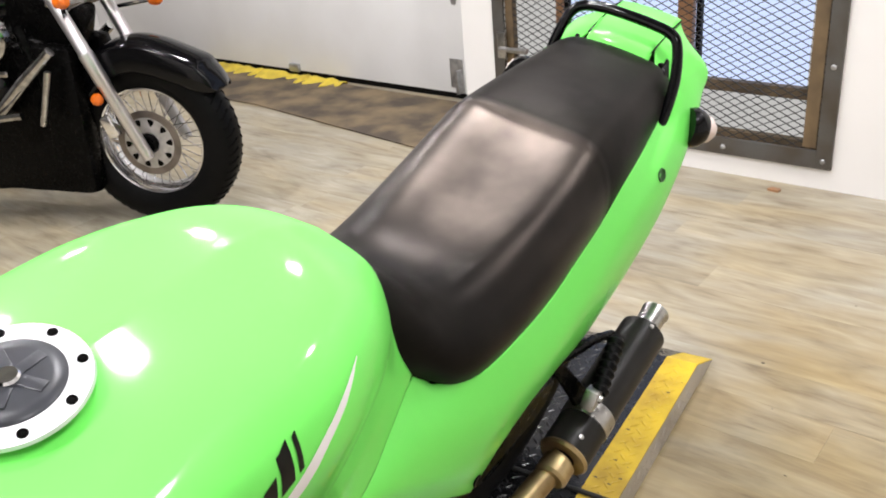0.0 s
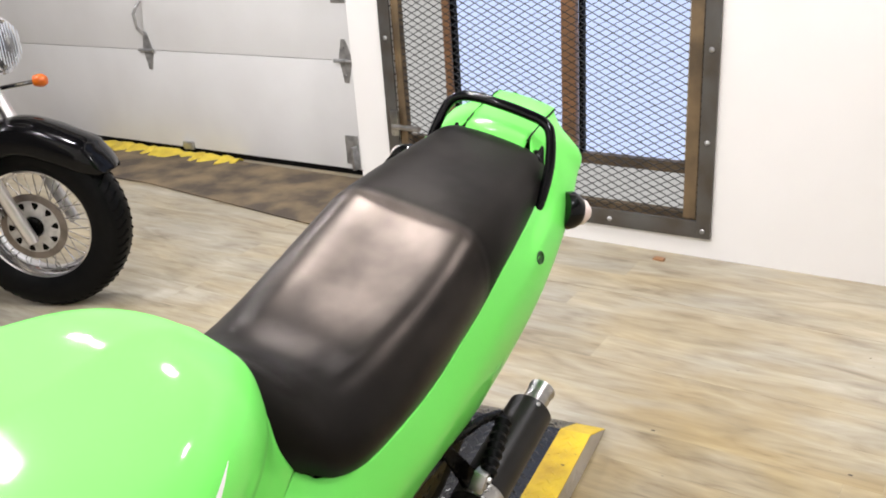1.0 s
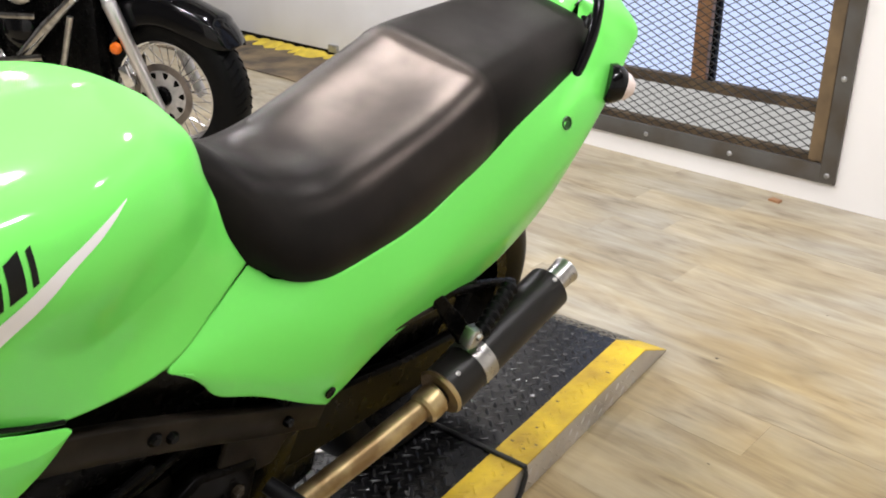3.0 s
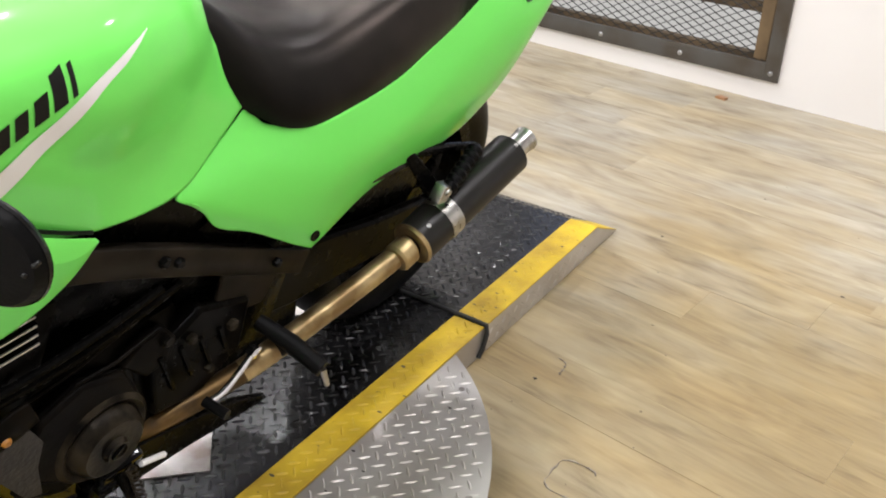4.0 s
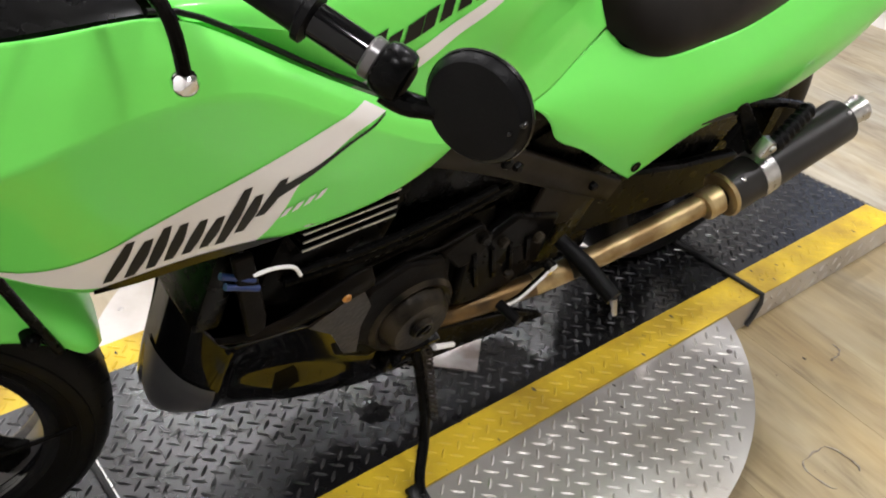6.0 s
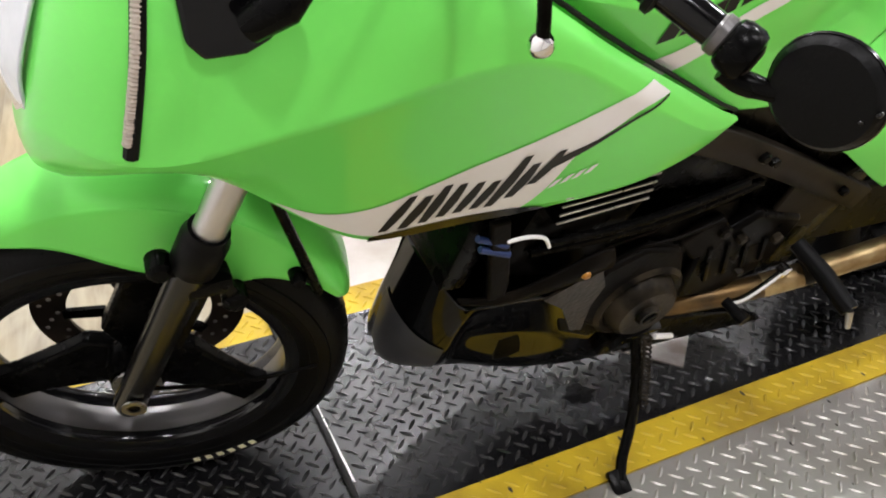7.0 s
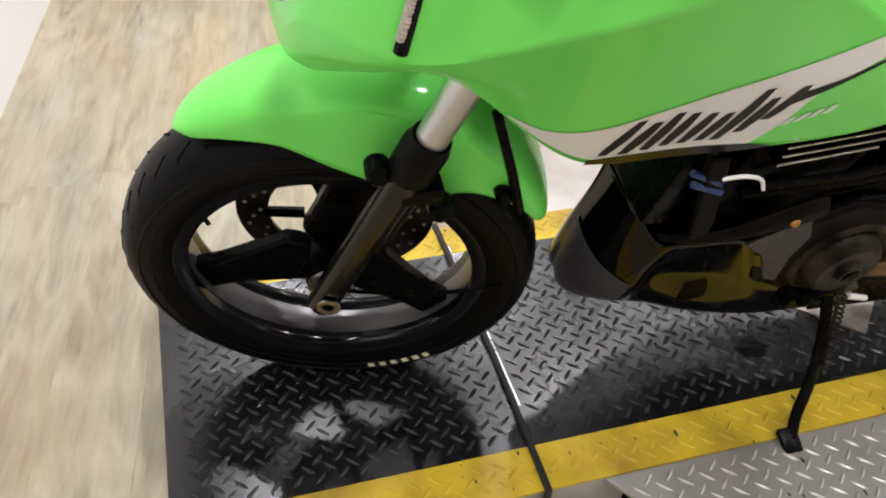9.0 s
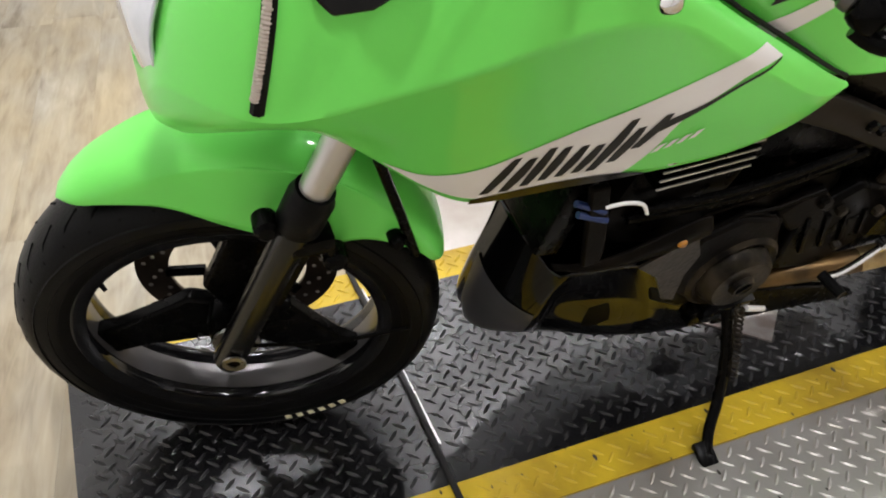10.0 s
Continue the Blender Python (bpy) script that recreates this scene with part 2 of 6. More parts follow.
    tt = nt.nodes.new("ShaderNodeMath")
    tt.operation = "MULTIPLY"
    L.new(mr.outputs["Result"], tt.inputs[0])
    L.new(tone.outputs["Result"], tt.inputs[1])
    patch = nt.nodes.new("ShaderNodeTexNoise")
    patch.inputs["Scale"].default_value, patch.inputs["Detail"].default_value, patch.inputs["Distortion"].default_value = 2.6, 6, 0.6
    stretch = nt.nodes.new("ShaderNodeMapping")
    stretch.inputs["Scale"].default_value = (0.7, 1.6, 1.0)
    L.new(geo.outputs["Position"], stretch.inputs["Vector"])
    L.new(stretch.outputs[0], patch.inputs["Vector"])
    pr = nt.nodes.new("ShaderNodeValToRGB")
    pr.color_ramp.elements[0].position, pr.color_ramp.elements[0].color = 0.36, (0.98, 1.0, 1.04, 1)
    pr.color_ramp.elements[1].position, pr.color_ramp.elements[1].color = 0.62, (1.0, 0.90, 0.69, 1)
    L.new(patch.outputs["Fac"], pr.inputs["Fac"])
    tint = nt.nodes.new("ShaderNodeMix")
    tint.data_type, tint.blend_type = "RGBA", "MULTIPLY"
    tint.inputs["Factor"].default_value = 0.55
    L.new(mul.outputs[2], tint.inputs[6])
    L.new(pr.outputs["Color"], tint.inputs[7])
    # Browner around one spot beside the turntable, with a noisy edge.
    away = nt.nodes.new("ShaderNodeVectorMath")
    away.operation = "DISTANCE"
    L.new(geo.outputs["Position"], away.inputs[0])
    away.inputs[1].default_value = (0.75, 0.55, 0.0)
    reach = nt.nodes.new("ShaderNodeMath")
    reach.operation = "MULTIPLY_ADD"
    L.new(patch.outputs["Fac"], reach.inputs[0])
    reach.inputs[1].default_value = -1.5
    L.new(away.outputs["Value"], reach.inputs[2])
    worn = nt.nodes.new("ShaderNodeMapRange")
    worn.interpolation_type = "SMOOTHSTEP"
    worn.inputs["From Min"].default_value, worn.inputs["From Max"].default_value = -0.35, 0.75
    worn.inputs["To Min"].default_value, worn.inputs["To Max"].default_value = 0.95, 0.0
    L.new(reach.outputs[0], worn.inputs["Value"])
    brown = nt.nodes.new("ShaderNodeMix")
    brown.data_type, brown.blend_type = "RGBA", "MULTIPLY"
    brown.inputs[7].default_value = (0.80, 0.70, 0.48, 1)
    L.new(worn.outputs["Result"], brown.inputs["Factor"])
    hue = nt.nodes.new("ShaderNodeHueSaturation")
    L.new(tt.outputs[0], hue.inputs["Value"])
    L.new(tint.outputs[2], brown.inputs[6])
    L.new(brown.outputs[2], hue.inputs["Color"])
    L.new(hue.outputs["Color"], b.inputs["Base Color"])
    b.inputs["Roughness"].default_value = 0.45
    bp = nt.nodes.new("ShaderNodeBump")
    bp.inputs["Strength"].default_value, bp.inputs["Distance"].default_value = 0.12, 0.001
    L.new(both.outputs[0], bp.inputs["Height"])
    L.new(bp.outputs["Normal"], b.inputs["Normal"])
    return m


PLANK = plank_material()
SCUFF = mat("scuff", (0.17, 0.14, 0.115), 0.7, vary=0.9, vary_scale=60, second=(0.3, 0.26, 0.2))


def glow(name, color, strength):
    m = bpy.data.materials.new(name)
    m.use_nodes = True
    nt = m.node_tree
    nt.nodes.remove(nt.nodes["Principled BSDF"])
    e = nt.nodes.new("ShaderNodeEmission")
    e.inputs[0].default_value, e.inputs[1].default_value = (*color, 1), strength
    nt.links.new(e.outputs[0], nt.nodes["Material Output"].inputs[0])
    return m


DAYLIGHT = glow("daylight", (0.62, 0.72, 1.0), 1.15)
# Added glow that brightens the view behind the lower glass.
LOWER_GLOW = glow("lower_glow", (1.0, 0.98, 0.95), 0.55)


# ---- mesh tools ----
class Geo:
    """Gathers vertices and faces of one part."""

    def __init__(self):
        self.v, self.f = [], []

    def put(self, verts, faces):
        k = len(self.v)
        self.v += [tuple(p) for p in verts]
        self.f += [tuple(i + k for i in q) for q in faces]
        return self

    def box(self, c, size, rot=None, bevel=0.0):
        bm = bmesh.new()
        bmesh.ops.create_cube(bm, size=1.0)
        bmesh.ops.scale(bm, vec=size, verts=bm.verts)
        if bevel > 0:
            bmesh.ops.bevel(bm, geom=list(bm.edges), offset=bevel, segments=2, affect="EDGES", profile=0.6)
        m = Matrix.Translation(c) @ (rot.to_4x4() if rot is not None else Matrix())
        bm.verts.index_update()
        vs, fs = [m @ v.co for v in bm.verts], [[v.index for v in f.verts] for f in bm.faces]
        bm.free()
        return self.put(vs, fs)

    def tube(self, pts, r, n=12, caps=True):
        pts = [Vector(p) for p in pts]
        rs = r if isinstance(r, (list, tuple)) else [r] * len(pts)
        rings, up = [], None
        for i, p in enumerate(pts):
            d = (pts[min(i + 1, len(pts) - 1)] - pts[max(i - 1, 0)]).normalized()
            if up is None:
                up = Vector((0, 0, 1)) if abs(d.z) < 0.9 else Vector((1, 0, 0))
            side = d.cross(up).normalized()
            up = side.cross(d).normalized()
            rings.append([p + (side * math.cos(a) + up * math.sin(a)) * rs[i] for a in (2 * math.pi * k / n for k in range(n))])
        vs = [q for ring in rings for q in ring]
        fs = [(i * n + k, i * n + (k + 1) % n, (i + 1) * n + (k + 1) % n, (i + 1) * n + k) for i in range(len(pts) - 1) for k in range(n)]
        if caps:
            fs += [tuple(range(n))[::-1], tuple((len(pts) - 1) * n + k for k in range(n))]
        return self.put(vs, fs)

    def lathe(self, profile, origin, axis, n=48, closed=False, arc=(0.0, 360.0)):
        """profile: (radius, height along the axis)."""
        axis = Vector(axis).normalized()
        a0 = Vector((0, 0, 1)) if abs(axis.z) < 0.9 else Vector((0, 1, 0))
        e1 = (a0 - axis * a0.dot(axis)).normalized()
        e2 = axis.cross(e1)
        full = abs(arc[1] - arc[0]) >= 359.9
        cols = n if full else n + 1
        vs = []
        for k in range(cols):
            a = radians(arc[0] + (arc[1] - arc[0]) * k / n)
            d = e1 * math.cos(a) + e2 * math.sin(a)
            vs += [Vector(origin) + d * r + axis * h for r, h in profile]
        m = len(profile)
        fs = []
        for k in range(n if full else n):
            k2 = (k + 1) % cols
            for i in range(m if closed else m - 1):
                j = (i + 1) % m
                fs.append((k * m + i, k * m + j, k2 * m + j, k2 * m + i))
        return self.put(vs, fs)

    def grid(self, P):
        nu, nv = len(P), len(P[0])
        return self.put([q for row in P for q in row], [(i * nv + j, (i + 1) * nv + j, (i + 1) * nv + j + 1, i * nv + j + 1) for i in range(nu - 1) for j in range(nv - 1)])

    def prism(self, poly, off):
        """A flat outline of points, given thickness by the vector off."""
        n, off = len(poly), Vector(off)
        a = [Vector(p) for p in poly]
        vs = a + [p + off for p in a]
        return self.put(vs, [tuple(range(n)), tuple(range(2 * n - 1, n - 1, -1))] + [(i, i + n, (i + 1) % n + n, (i + 1) % n) for i in range(n)])

    def make(self, name, material, parent=None, label="", smooth=True, angle=35, bevel=0.0, solid=0.0):
        me = bpy.data.meshes.new(name)
        me.from_pydata(self.v, [], self.f)
        bm = bmesh.new()
        bm.from_mesh(me)
        bmesh.ops.recalc_face_normals(bm, faces=bm.faces)
        bm.to_mesh(me)
        bm.free()
        me.materials.append(material)
        if smooth:
            me.shade_smooth()
            me.set_sharp_from_angle(angle=radians(angle))
        ob = new(name, me)
        if parent is not None:
            ob.parent = parent
        if label:
            ob["label"] = label
        if solid:
            md = ob.modifiers.new("shell", "SOLIDIFY")
            md.thickness, md.offset = solid, -1
        if bevel:
            md = ob.modifiers.new("edge", "BEVEL")
            md.width, md.segments, md.limit_method = bevel, 2, "ANGLE"
        return ob


def spline(P, n):
    """Catmull-Rom through the rows of P, n steps a span."""
    P = np.asarray(P, float)
    out = []
    for i in range(len(P) - 1):
        p0, p1, p2, p3 = P[max(i - 1, 0)], P[i], P[i + 1], P[min(i + 2, len(P) - 1)]
        for k in range(n):
            t = k / n
            out.append(0.5 * (2 * p1 + (p2 - p0) * t + (2 * p0 - 5 * p1 + 4 * p2 - p3) * t * t + (3 * p1 - p0 - 3 * p2 + p3) * t ** 3))
    out.append(P[-1])
    return np.array(out)


def skin(cols, nu=8, nv=8):
    """A smooth sheet through columns of (s, v, w) points, in the order (v, s, w)."""
    P = np.array([[(v, s, w) for s, v, w in c] for c in cols])
    P = spline(P, nu)
    return spline(P.transpose(1, 0, 2), nv).transpose(1, 0, 2)


def creased(cols, row, nu=8, nv=8):
    """Like skin, with a sharp fold along one row of the points."""
    P = spline(np.array([[(v, s, w) for s, v, w in c] for c in cols]), nu).transpose(1, 0, 2)
    lower, upper = spline(P[:row + 1], nv), spline(P[row:], nv)
    return np.concatenate([lower, upper[1:]]).transpose(1, 0, 2)


def eased(P, times):
    """The sheet with its bumps between columns smoothed away."""
    P = P.copy()
    for _ in range(times):
        P[1:-1] = 0.25 * P[:-2] + 0.5 * P[1:-1] + 0.25 * P[2:]
    return P


def mirrored(P):
    return np.concatenate([P, (P * np.array([-1, 1, 1]))[:, ::-1][:, 1:]], axis=1)


def on_sheet(P, s, w, lift=0.0012):
    """The place on a sheet's outer side that lies at (s, w) in side view."""
    Q = P.reshape(-1, 3)
    d = (Q[:, 1] - s) ** 2 + (Q[:, 2] - w) ** 2
    k = np.argsort(d)[:9]
    A = np.c_[np.ones(9), Q[k, 1] - s, Q[k, 2] - w]
    c = np.linalg.lstsq(A, Q[k, 0], rcond=None)[0]
    nrm = Vector((1, -c[1], -c[2])).normalized()
    return Vector((c[0], s, w)) + nrm * lift


def decal(P, low, high, name, material, parent, label="", n=8, m=4, lift=0.0012):
    """A thin film on a sheet between two lines of (s, w) points."""
    lo, hi = spline(low, n), spline(high, n)
    g = Geo()
    g.grid([[on_sheet(P, *(a + (b - a) * k / m), lift) for k in range(m + 1)] for a, b in zip(lo, hi)])
    return g.make(name, material, parent, label)

# ---- room ----
W0 = Vector((0.184, 2.559, 0.0))
WU = Vector((0.9927, -0.1207, 0.0))
WN = Vector((0.1207, 0.9927, 0.0))
WROT = Matrix((WU, WN, Vector((0, 0, 1)))).transposed()


def wpt(u, z, d=0.0):
    """A place on the back wall: u along it, z up, d behind its face."""
    return W0 + WU * u + WN * d + Vector((0, 0, z))


def wbox(g, u0, u1, z0, z1, d0, d1, bevel=0.0):
    return g.box(wpt((u0 + u1) / 2, (z0 + z1) / 2, (d0 + d1) / 2), (u1 - u0, d1 - d0, z1 - z0), WROT, bevel)


def structure(ob, label="", category=""):
    return tagged(ob, label, category, kind="structure")


GATE_L, GATE_R, GATE_B, GATE_T = -1.40, 0.035, 0.08, 2.1
wn = Geo()
wbox(wn, GATE_R - 0.02, 3.4, 0, CEIL, 0, 0.14)
structure(wn.make("wall_north", WALL, smooth=False), "white painted wall with a barred window opening", "wall")
for nm, a in (("wall_under_window", (GATE_L, GATE_R - 0.02, 0, GATE_B + 0.02)), ("wall_over_window", (GATE_L, GATE_R - 0.02, GATE_T - 0.02, CEIL)), ("wall_pier", (-1.575, GATE_L, 0, CEIL))):
    g = Geo()
    wbox(g, *a, 0, 0.14)
    structure(g.make(nm, WALL, smooth=False), "white painted wall beside the window", "wall")
g = Geo()
wbox(g, -1.61, -1.577, 0, CEIL, 0.05, 0.34)
structure(g.make("wall_return", WALL, smooth=False), "white painted return wall at the garage door", "wall")
g = Geo()
wbox(g, -6.0, -5.2, 0, CEIL, 0.0, 0.5)
structure(g.make("wall_northwest", WALL, smooth=False), "white painted wall past the garage door", "wall")
g = Geo()
wbox(g, -5.2, -1.72, 2.4, CEIL, 0.1, 0.5)
structure(g.make("wall_over_door", WALL, smooth=False), "white painted wall over the garage door", "wall")
# Unseen walls: white east throws light on the bike, grey ones damp it.
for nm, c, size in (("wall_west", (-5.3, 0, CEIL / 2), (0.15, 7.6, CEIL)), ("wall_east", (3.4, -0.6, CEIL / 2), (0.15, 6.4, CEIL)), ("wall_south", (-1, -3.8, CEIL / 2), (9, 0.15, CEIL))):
    structure(Geo().box(c, size).make(nm, WALL if nm == "wall_east" else WALL_GREY, smooth=False), "plain wall out of view, its tone set for bounced light", "wall")
S0 = Vector((-1.85, -1.405, 0))
g = Geo()
g.box(S0 + WU * 2.65 - WN * 0.075 + Vector((0, 0, CEIL / 2)), (5.3, 0.15, CEIL), WROT)
structure(g.make("wall_southeast", WALL, smooth=False), "white painted wall close behind the turntable", "wall")
g = Geo()
g.box(S0 - WN * 1.25 + WU * 0.075 + Vector((0, 0, CEIL / 2)), (0.148, 2.2, CEIL), WROT)
structure(g.make("wall_corner_return", WALL, smooth=False), "white painted wall return", "wall")
structure(Geo().box((-1, 0.4, CEIL + 0.06), (9.4, 9.4, 0.12)).make("ceiling", CEILING, smooth=False), "plain dark grey ceiling, out of view", "ceiling")
floor = structure(Geo().box((-1, 0.2, -0.06), (9.6, 9.6, 0.1)).make("floor", OLD_WOOD, smooth=False), "wood-look vinyl plank floor in pale brown", "floor")

# garage door, set back behind the wall's face
DD = 0.36
gd = tagged(new("garage_door"), "white sectional garage door, closed, with steel hinges", "garage door")
for i, (z0, z1) in enumerate(((0.03, 0.590), (0.592, 1.152), (1.154, 1.713), (1.715, 2.38))):
    g = Geo()
    wbox(g, -5.15, -1.75, z0, z1, DD, DD + 0.05, 0.006)
    g.make("door_panel", DOOR_PAINT, gd)
g = Geo()
wbox(g, -5.15, -1.75, 0.0, 0.035, DD + 0.005, DD + 0.045, 0.005)
g.make("bottom_seal", RUBBER, gd, "black rubber seal")


def door_hinge(u, z, tall=0.11, wide=0.085):
    g = Geo()
    pts = [(-wide * 0.4, 0), (-wide * 0.15, -tall), (wide * 0.15, -tall), (wide * 0.5, -0.01), (wide * 0.5, 0.01), (wide * 0.15, tall * 0.95), (-wide * 0.15, tall * 0.95), (-wide * 0.4, 0.02)]
    g.prism([wpt(u + a, z + b, DD - 0.004) for a, b in pts], WN * 0.003)
    g.tube([wpt(u - wide * 0.7, z, DD - 0.012), wpt(u + wide * 0.7, z, DD - 0.012)], 0.009, 10)
    for b in (-0.07, 0.065):
        g.tube([wpt(u, z + b, DD - 0.004), wpt(u, z + b, DD - 0.010)], 0.006, 8)
    return g.make("hinge", GALV, gd, "galvanised steel hinge", angle=30)


for u in (-1.90, -3.335, -4.7):
    door_hinge(u, 0.591)
    door_hinge(u, 1.153)
g = Geo()
g.tube([wpt(-3.335, 0.68, DD - 0.01), wpt(-3.345, 0.72, DD - 0.04), wpt(-3.345, 0.80, DD - 0.05), wpt(-3.33, 0.84, DD - 0.03), wpt(-3.32, 0.87, DD - 0.01)], 0.009, 10)
g.make("pull_handle", GALV, gd, "steel pull handle")
for u, z in ((-3.12, 0.045),):
    g = Geo()
    wbox(g, u - 0.04, u + 0.04, z - 0.02, z + 0.025, DD - 0.02, DD, 0.004)
    g.make("roller_bracket", GALV, gd)
g = Geo()
wbox(g, -1.95, -1.87, 0.06, 0.21, DD - 0.006, DD, 0.002)
wbox(g, -1.885, -1.87, 0.04, 0.16, DD - 0.05, DD, 0.002)
g.make("corner_bracket", GALV, gd)
g = Geo()
wbox(g, -1.95, -1.86, 0.87, 1.02, DD - 0.006, DD, 0.002)
g.make("track_plate", GALV, gd)

# crumpled yellow strip and brown mat at the foot of the door
strip_rng = random.Random(4)
g = Geo()
rows = []
for i in range(67):
    u = -3.95 + i * 0.0192
    lump = abs(math.sin(i * 0.37 + 1.3 * math.sin(i * 0.23) + 0.7 * math.sin(i * 0.61)))
    wide = 0.05 + 0.085 * lump + 0.012 * strip_rng.random()
    high = 0.008 + 0.026 * lump + 0.006 * strip_rng.random()
    rows.append([wpt(u + 0.012 * (strip_rng.random() - 0.5), z, DD - 0.02 - a * wide) for a, z in ((0, 0.004), (0.12, high * 0.8), (0.4, high), (0.7, high * 0.55 + 0.004 * strip_rng.random()), (0.92, high * 0.4), (1.0, 0.003))])
g.grid(rows)
tagged(g.make("draught_strip", YELLOW_TAPE, solid=0.004, angle=50), "crumpled yellow foam strip along the garage door", "foam strip")
g = Geo()
g.prism([wpt(-4.4, 0.002, 0.33), wpt(-4.3, 0.002, -0.2), wpt(-2.9, 0.002, -0.17), wpt(-1.55, 0.002, -0.33), wpt(-1.65, 0.002, 0.30)], (0, 0, 0.006))
tagged(g.make("floor_mat", MAT_BROWN, smooth=False), "dirty brown floor mat before the garage door", "mat")

# barred window
win = structure(new("window_1"), "tall window behind a bolted steel frame with expanded mesh", "window")
for u0, u1, z0, z1 in ((GATE_L, GATE_L + 0.055, GATE_B, GATE_T), (GATE_R - 0.055, GATE_R, GATE_B, GATE_T), (GATE_L + 0.055, GATE_R - 0.055, GATE_B, GATE_B + 0.065), (GATE_L + 0.055, GATE_R - 0.055, GATE_T - 0.065, GATE_T)):
    g = Geo()
    wbox(g, u0, u1, z0, z1, -0.014, -0.001, 0.0015)
    g.make("frame_bar", RUSTY, win, "bare mill steel bar")
for u0, u1 in ((GATE_L + 0.057, GATE_L + 0.095), (GATE_R - 0.11, GATE_R - 0.062)):
    g = Geo()
    wbox(g, u0, u1, GATE_B + 0.07, GATE_T - 0.07, 0.0, 0.035, 0.003)
    g.make("inner_rail", OLD_WOOD, win, "stained wooden rail")
for u0, u1, z0, z1 in ((-1.145, -1.11, 0.336, 2.0), (-0.606, -0.545, 0.336, 2.0), (-1.39, -0.02, 0.292, 0.334), (-1.39, -0.02, 0.105, 0.14)):
    g = Geo()
    wbox(g, u0, u1, z0, z1, 0.085, 0.125, 0.003)
    g.make("mullion", WOOD_BROWN if z1 > 1 else OLD_WOOD, win, "brown wooden window bar")
for u in (-0.525, -1.095):
    g = Geo()
    wbox(g, u, u + 0.018, 0.34, 2.0, 0.07, 0.1, 0.002)
    g.make("window_track", BLACK_METAL, win, "dark metal track")
for z in (0.45, 0.78, 1.1, 1.42, 1.75):
    for u in (GATE_L + 0.028, GATE_R - 0.028):
        g = Geo()
        g.lathe([(0, -0.008), (0.006, -0.007), (0.010, -0.002), (0.010, 0.0)], wpt(u, z, -0.014), WN, 12)
        g.make("bolt", GALV, win, "zinc bolt head")
for u in (-1.36, -1.07, -0.72, -0.36, GATE_R - 0.03):
    g = Geo()
    g.lathe([(0, -0.008), (0.006, -0.007), (0.010, -0.002), (0.010, 0.0)], wpt(u, GATE_B + 0.03, -0.014), WN, 12)
    g.make("bolt", GALV, win, "zinc bolt head")
g = Geo()
u0, u1, z0, z1 = GATE_L + 0.05, GATE_R - 0.05, GATE_B + 0.06, GATE_T - 0.06
CW, CH = 0.055, 0.0285
for sgn in (1, -1):
    k = -90
    while k < 110:
        # line z = z0 + sgn * (u - (u0 + k * CW)) * CH / CW
        a = u0 + k * CW
        pts = []
        for uu in (u0, u1):
            zz = z0 + sgn * (uu - a) * CH / CW
            pts.append((uu, zz))
        (ua, za), (ub, zb) = pts
        t0, t1 = 0.0, 1.0
        dz = zb - za
        ts = sorted(((z0 - za) / dz, (z1 - za) / dz))
        t0, t1 = max(0, ts[0]), min(1, ts[1])
        if t1 > t0 + 0.01:
            p, q = wpt(ua + (ub - ua) * t0, za + dz * t0, 0.004), wpt(ua + (ub - ua) * t1, za + dz * t1, 0.004)
            d = (q - p).normalized()
            side = WN.cross(d) * 0.0014
            th = WN * 0.0035
            g.put([p - side, p + side, q + side, q - side, p - side + th, p + side + th, q + side + th, q - side + th], [(0, 1, 2, 3), (4, 7, 6, 5), (0, 4, 5, 1), (3, 2, 6, 7), (0, 3, 7, 4), (1, 5, 6, 2)])
        k += 1
mesh_ob = g.make("expanded_mesh", MESH_STEEL, win, "diamond-shaped expanded steel mesh", smooth=False)
mesh_ob["kind"] = "stuff"
g = Geo()
wbox(g, -1.40, 0.03, 0.02, 2.1, 0.13, 0.138)
g.make("lower_pane", LOWER_GLOW, win, "pale glowing backdrop behind the glass", smooth=False)
g = Geo()
wbox(g, -1.09, -0.606, 0.335, 2.05, 0.115, 0.12)
wbox(g, -0.545, -0.115, 0.335, 2.05, 0.115, 0.12)
g.make("pane", DAYLIGHT, win, "bright frosted pane full of daylight", smooth=False)
g = Geo()
g.tube([wpt(-1.36, 0.40, -0.03), wpt(-1.22, 0.40, -0.03)], 0.012, 10)
wbox(g, -1.37, -1.33, 0.36, 0.47, -0.03, -0.014, 0.003)
g.make("latch_bolt", STEEL, win, "steel slide bolt latch")
g = Geo()
g.prism([Vector((0.02, 2.485, 0.0)), Vector((0.06, 2.475, 0.0)), Vector((0.065, 2.497, 0.0)), Vector((0.03, 2.507, 0.0))], (0, 0, 0.008))
tagged(g.make("wood_chip", WOOD_BROWN), "small reddish wood chip on the floor", "debris")

# ---- turntable platform ----
PT = 0.07
PX0, PX1 = -0.455, 0.155
YIN = 0.078
XC, YC, RC = -0.15, 0.0, 0.62


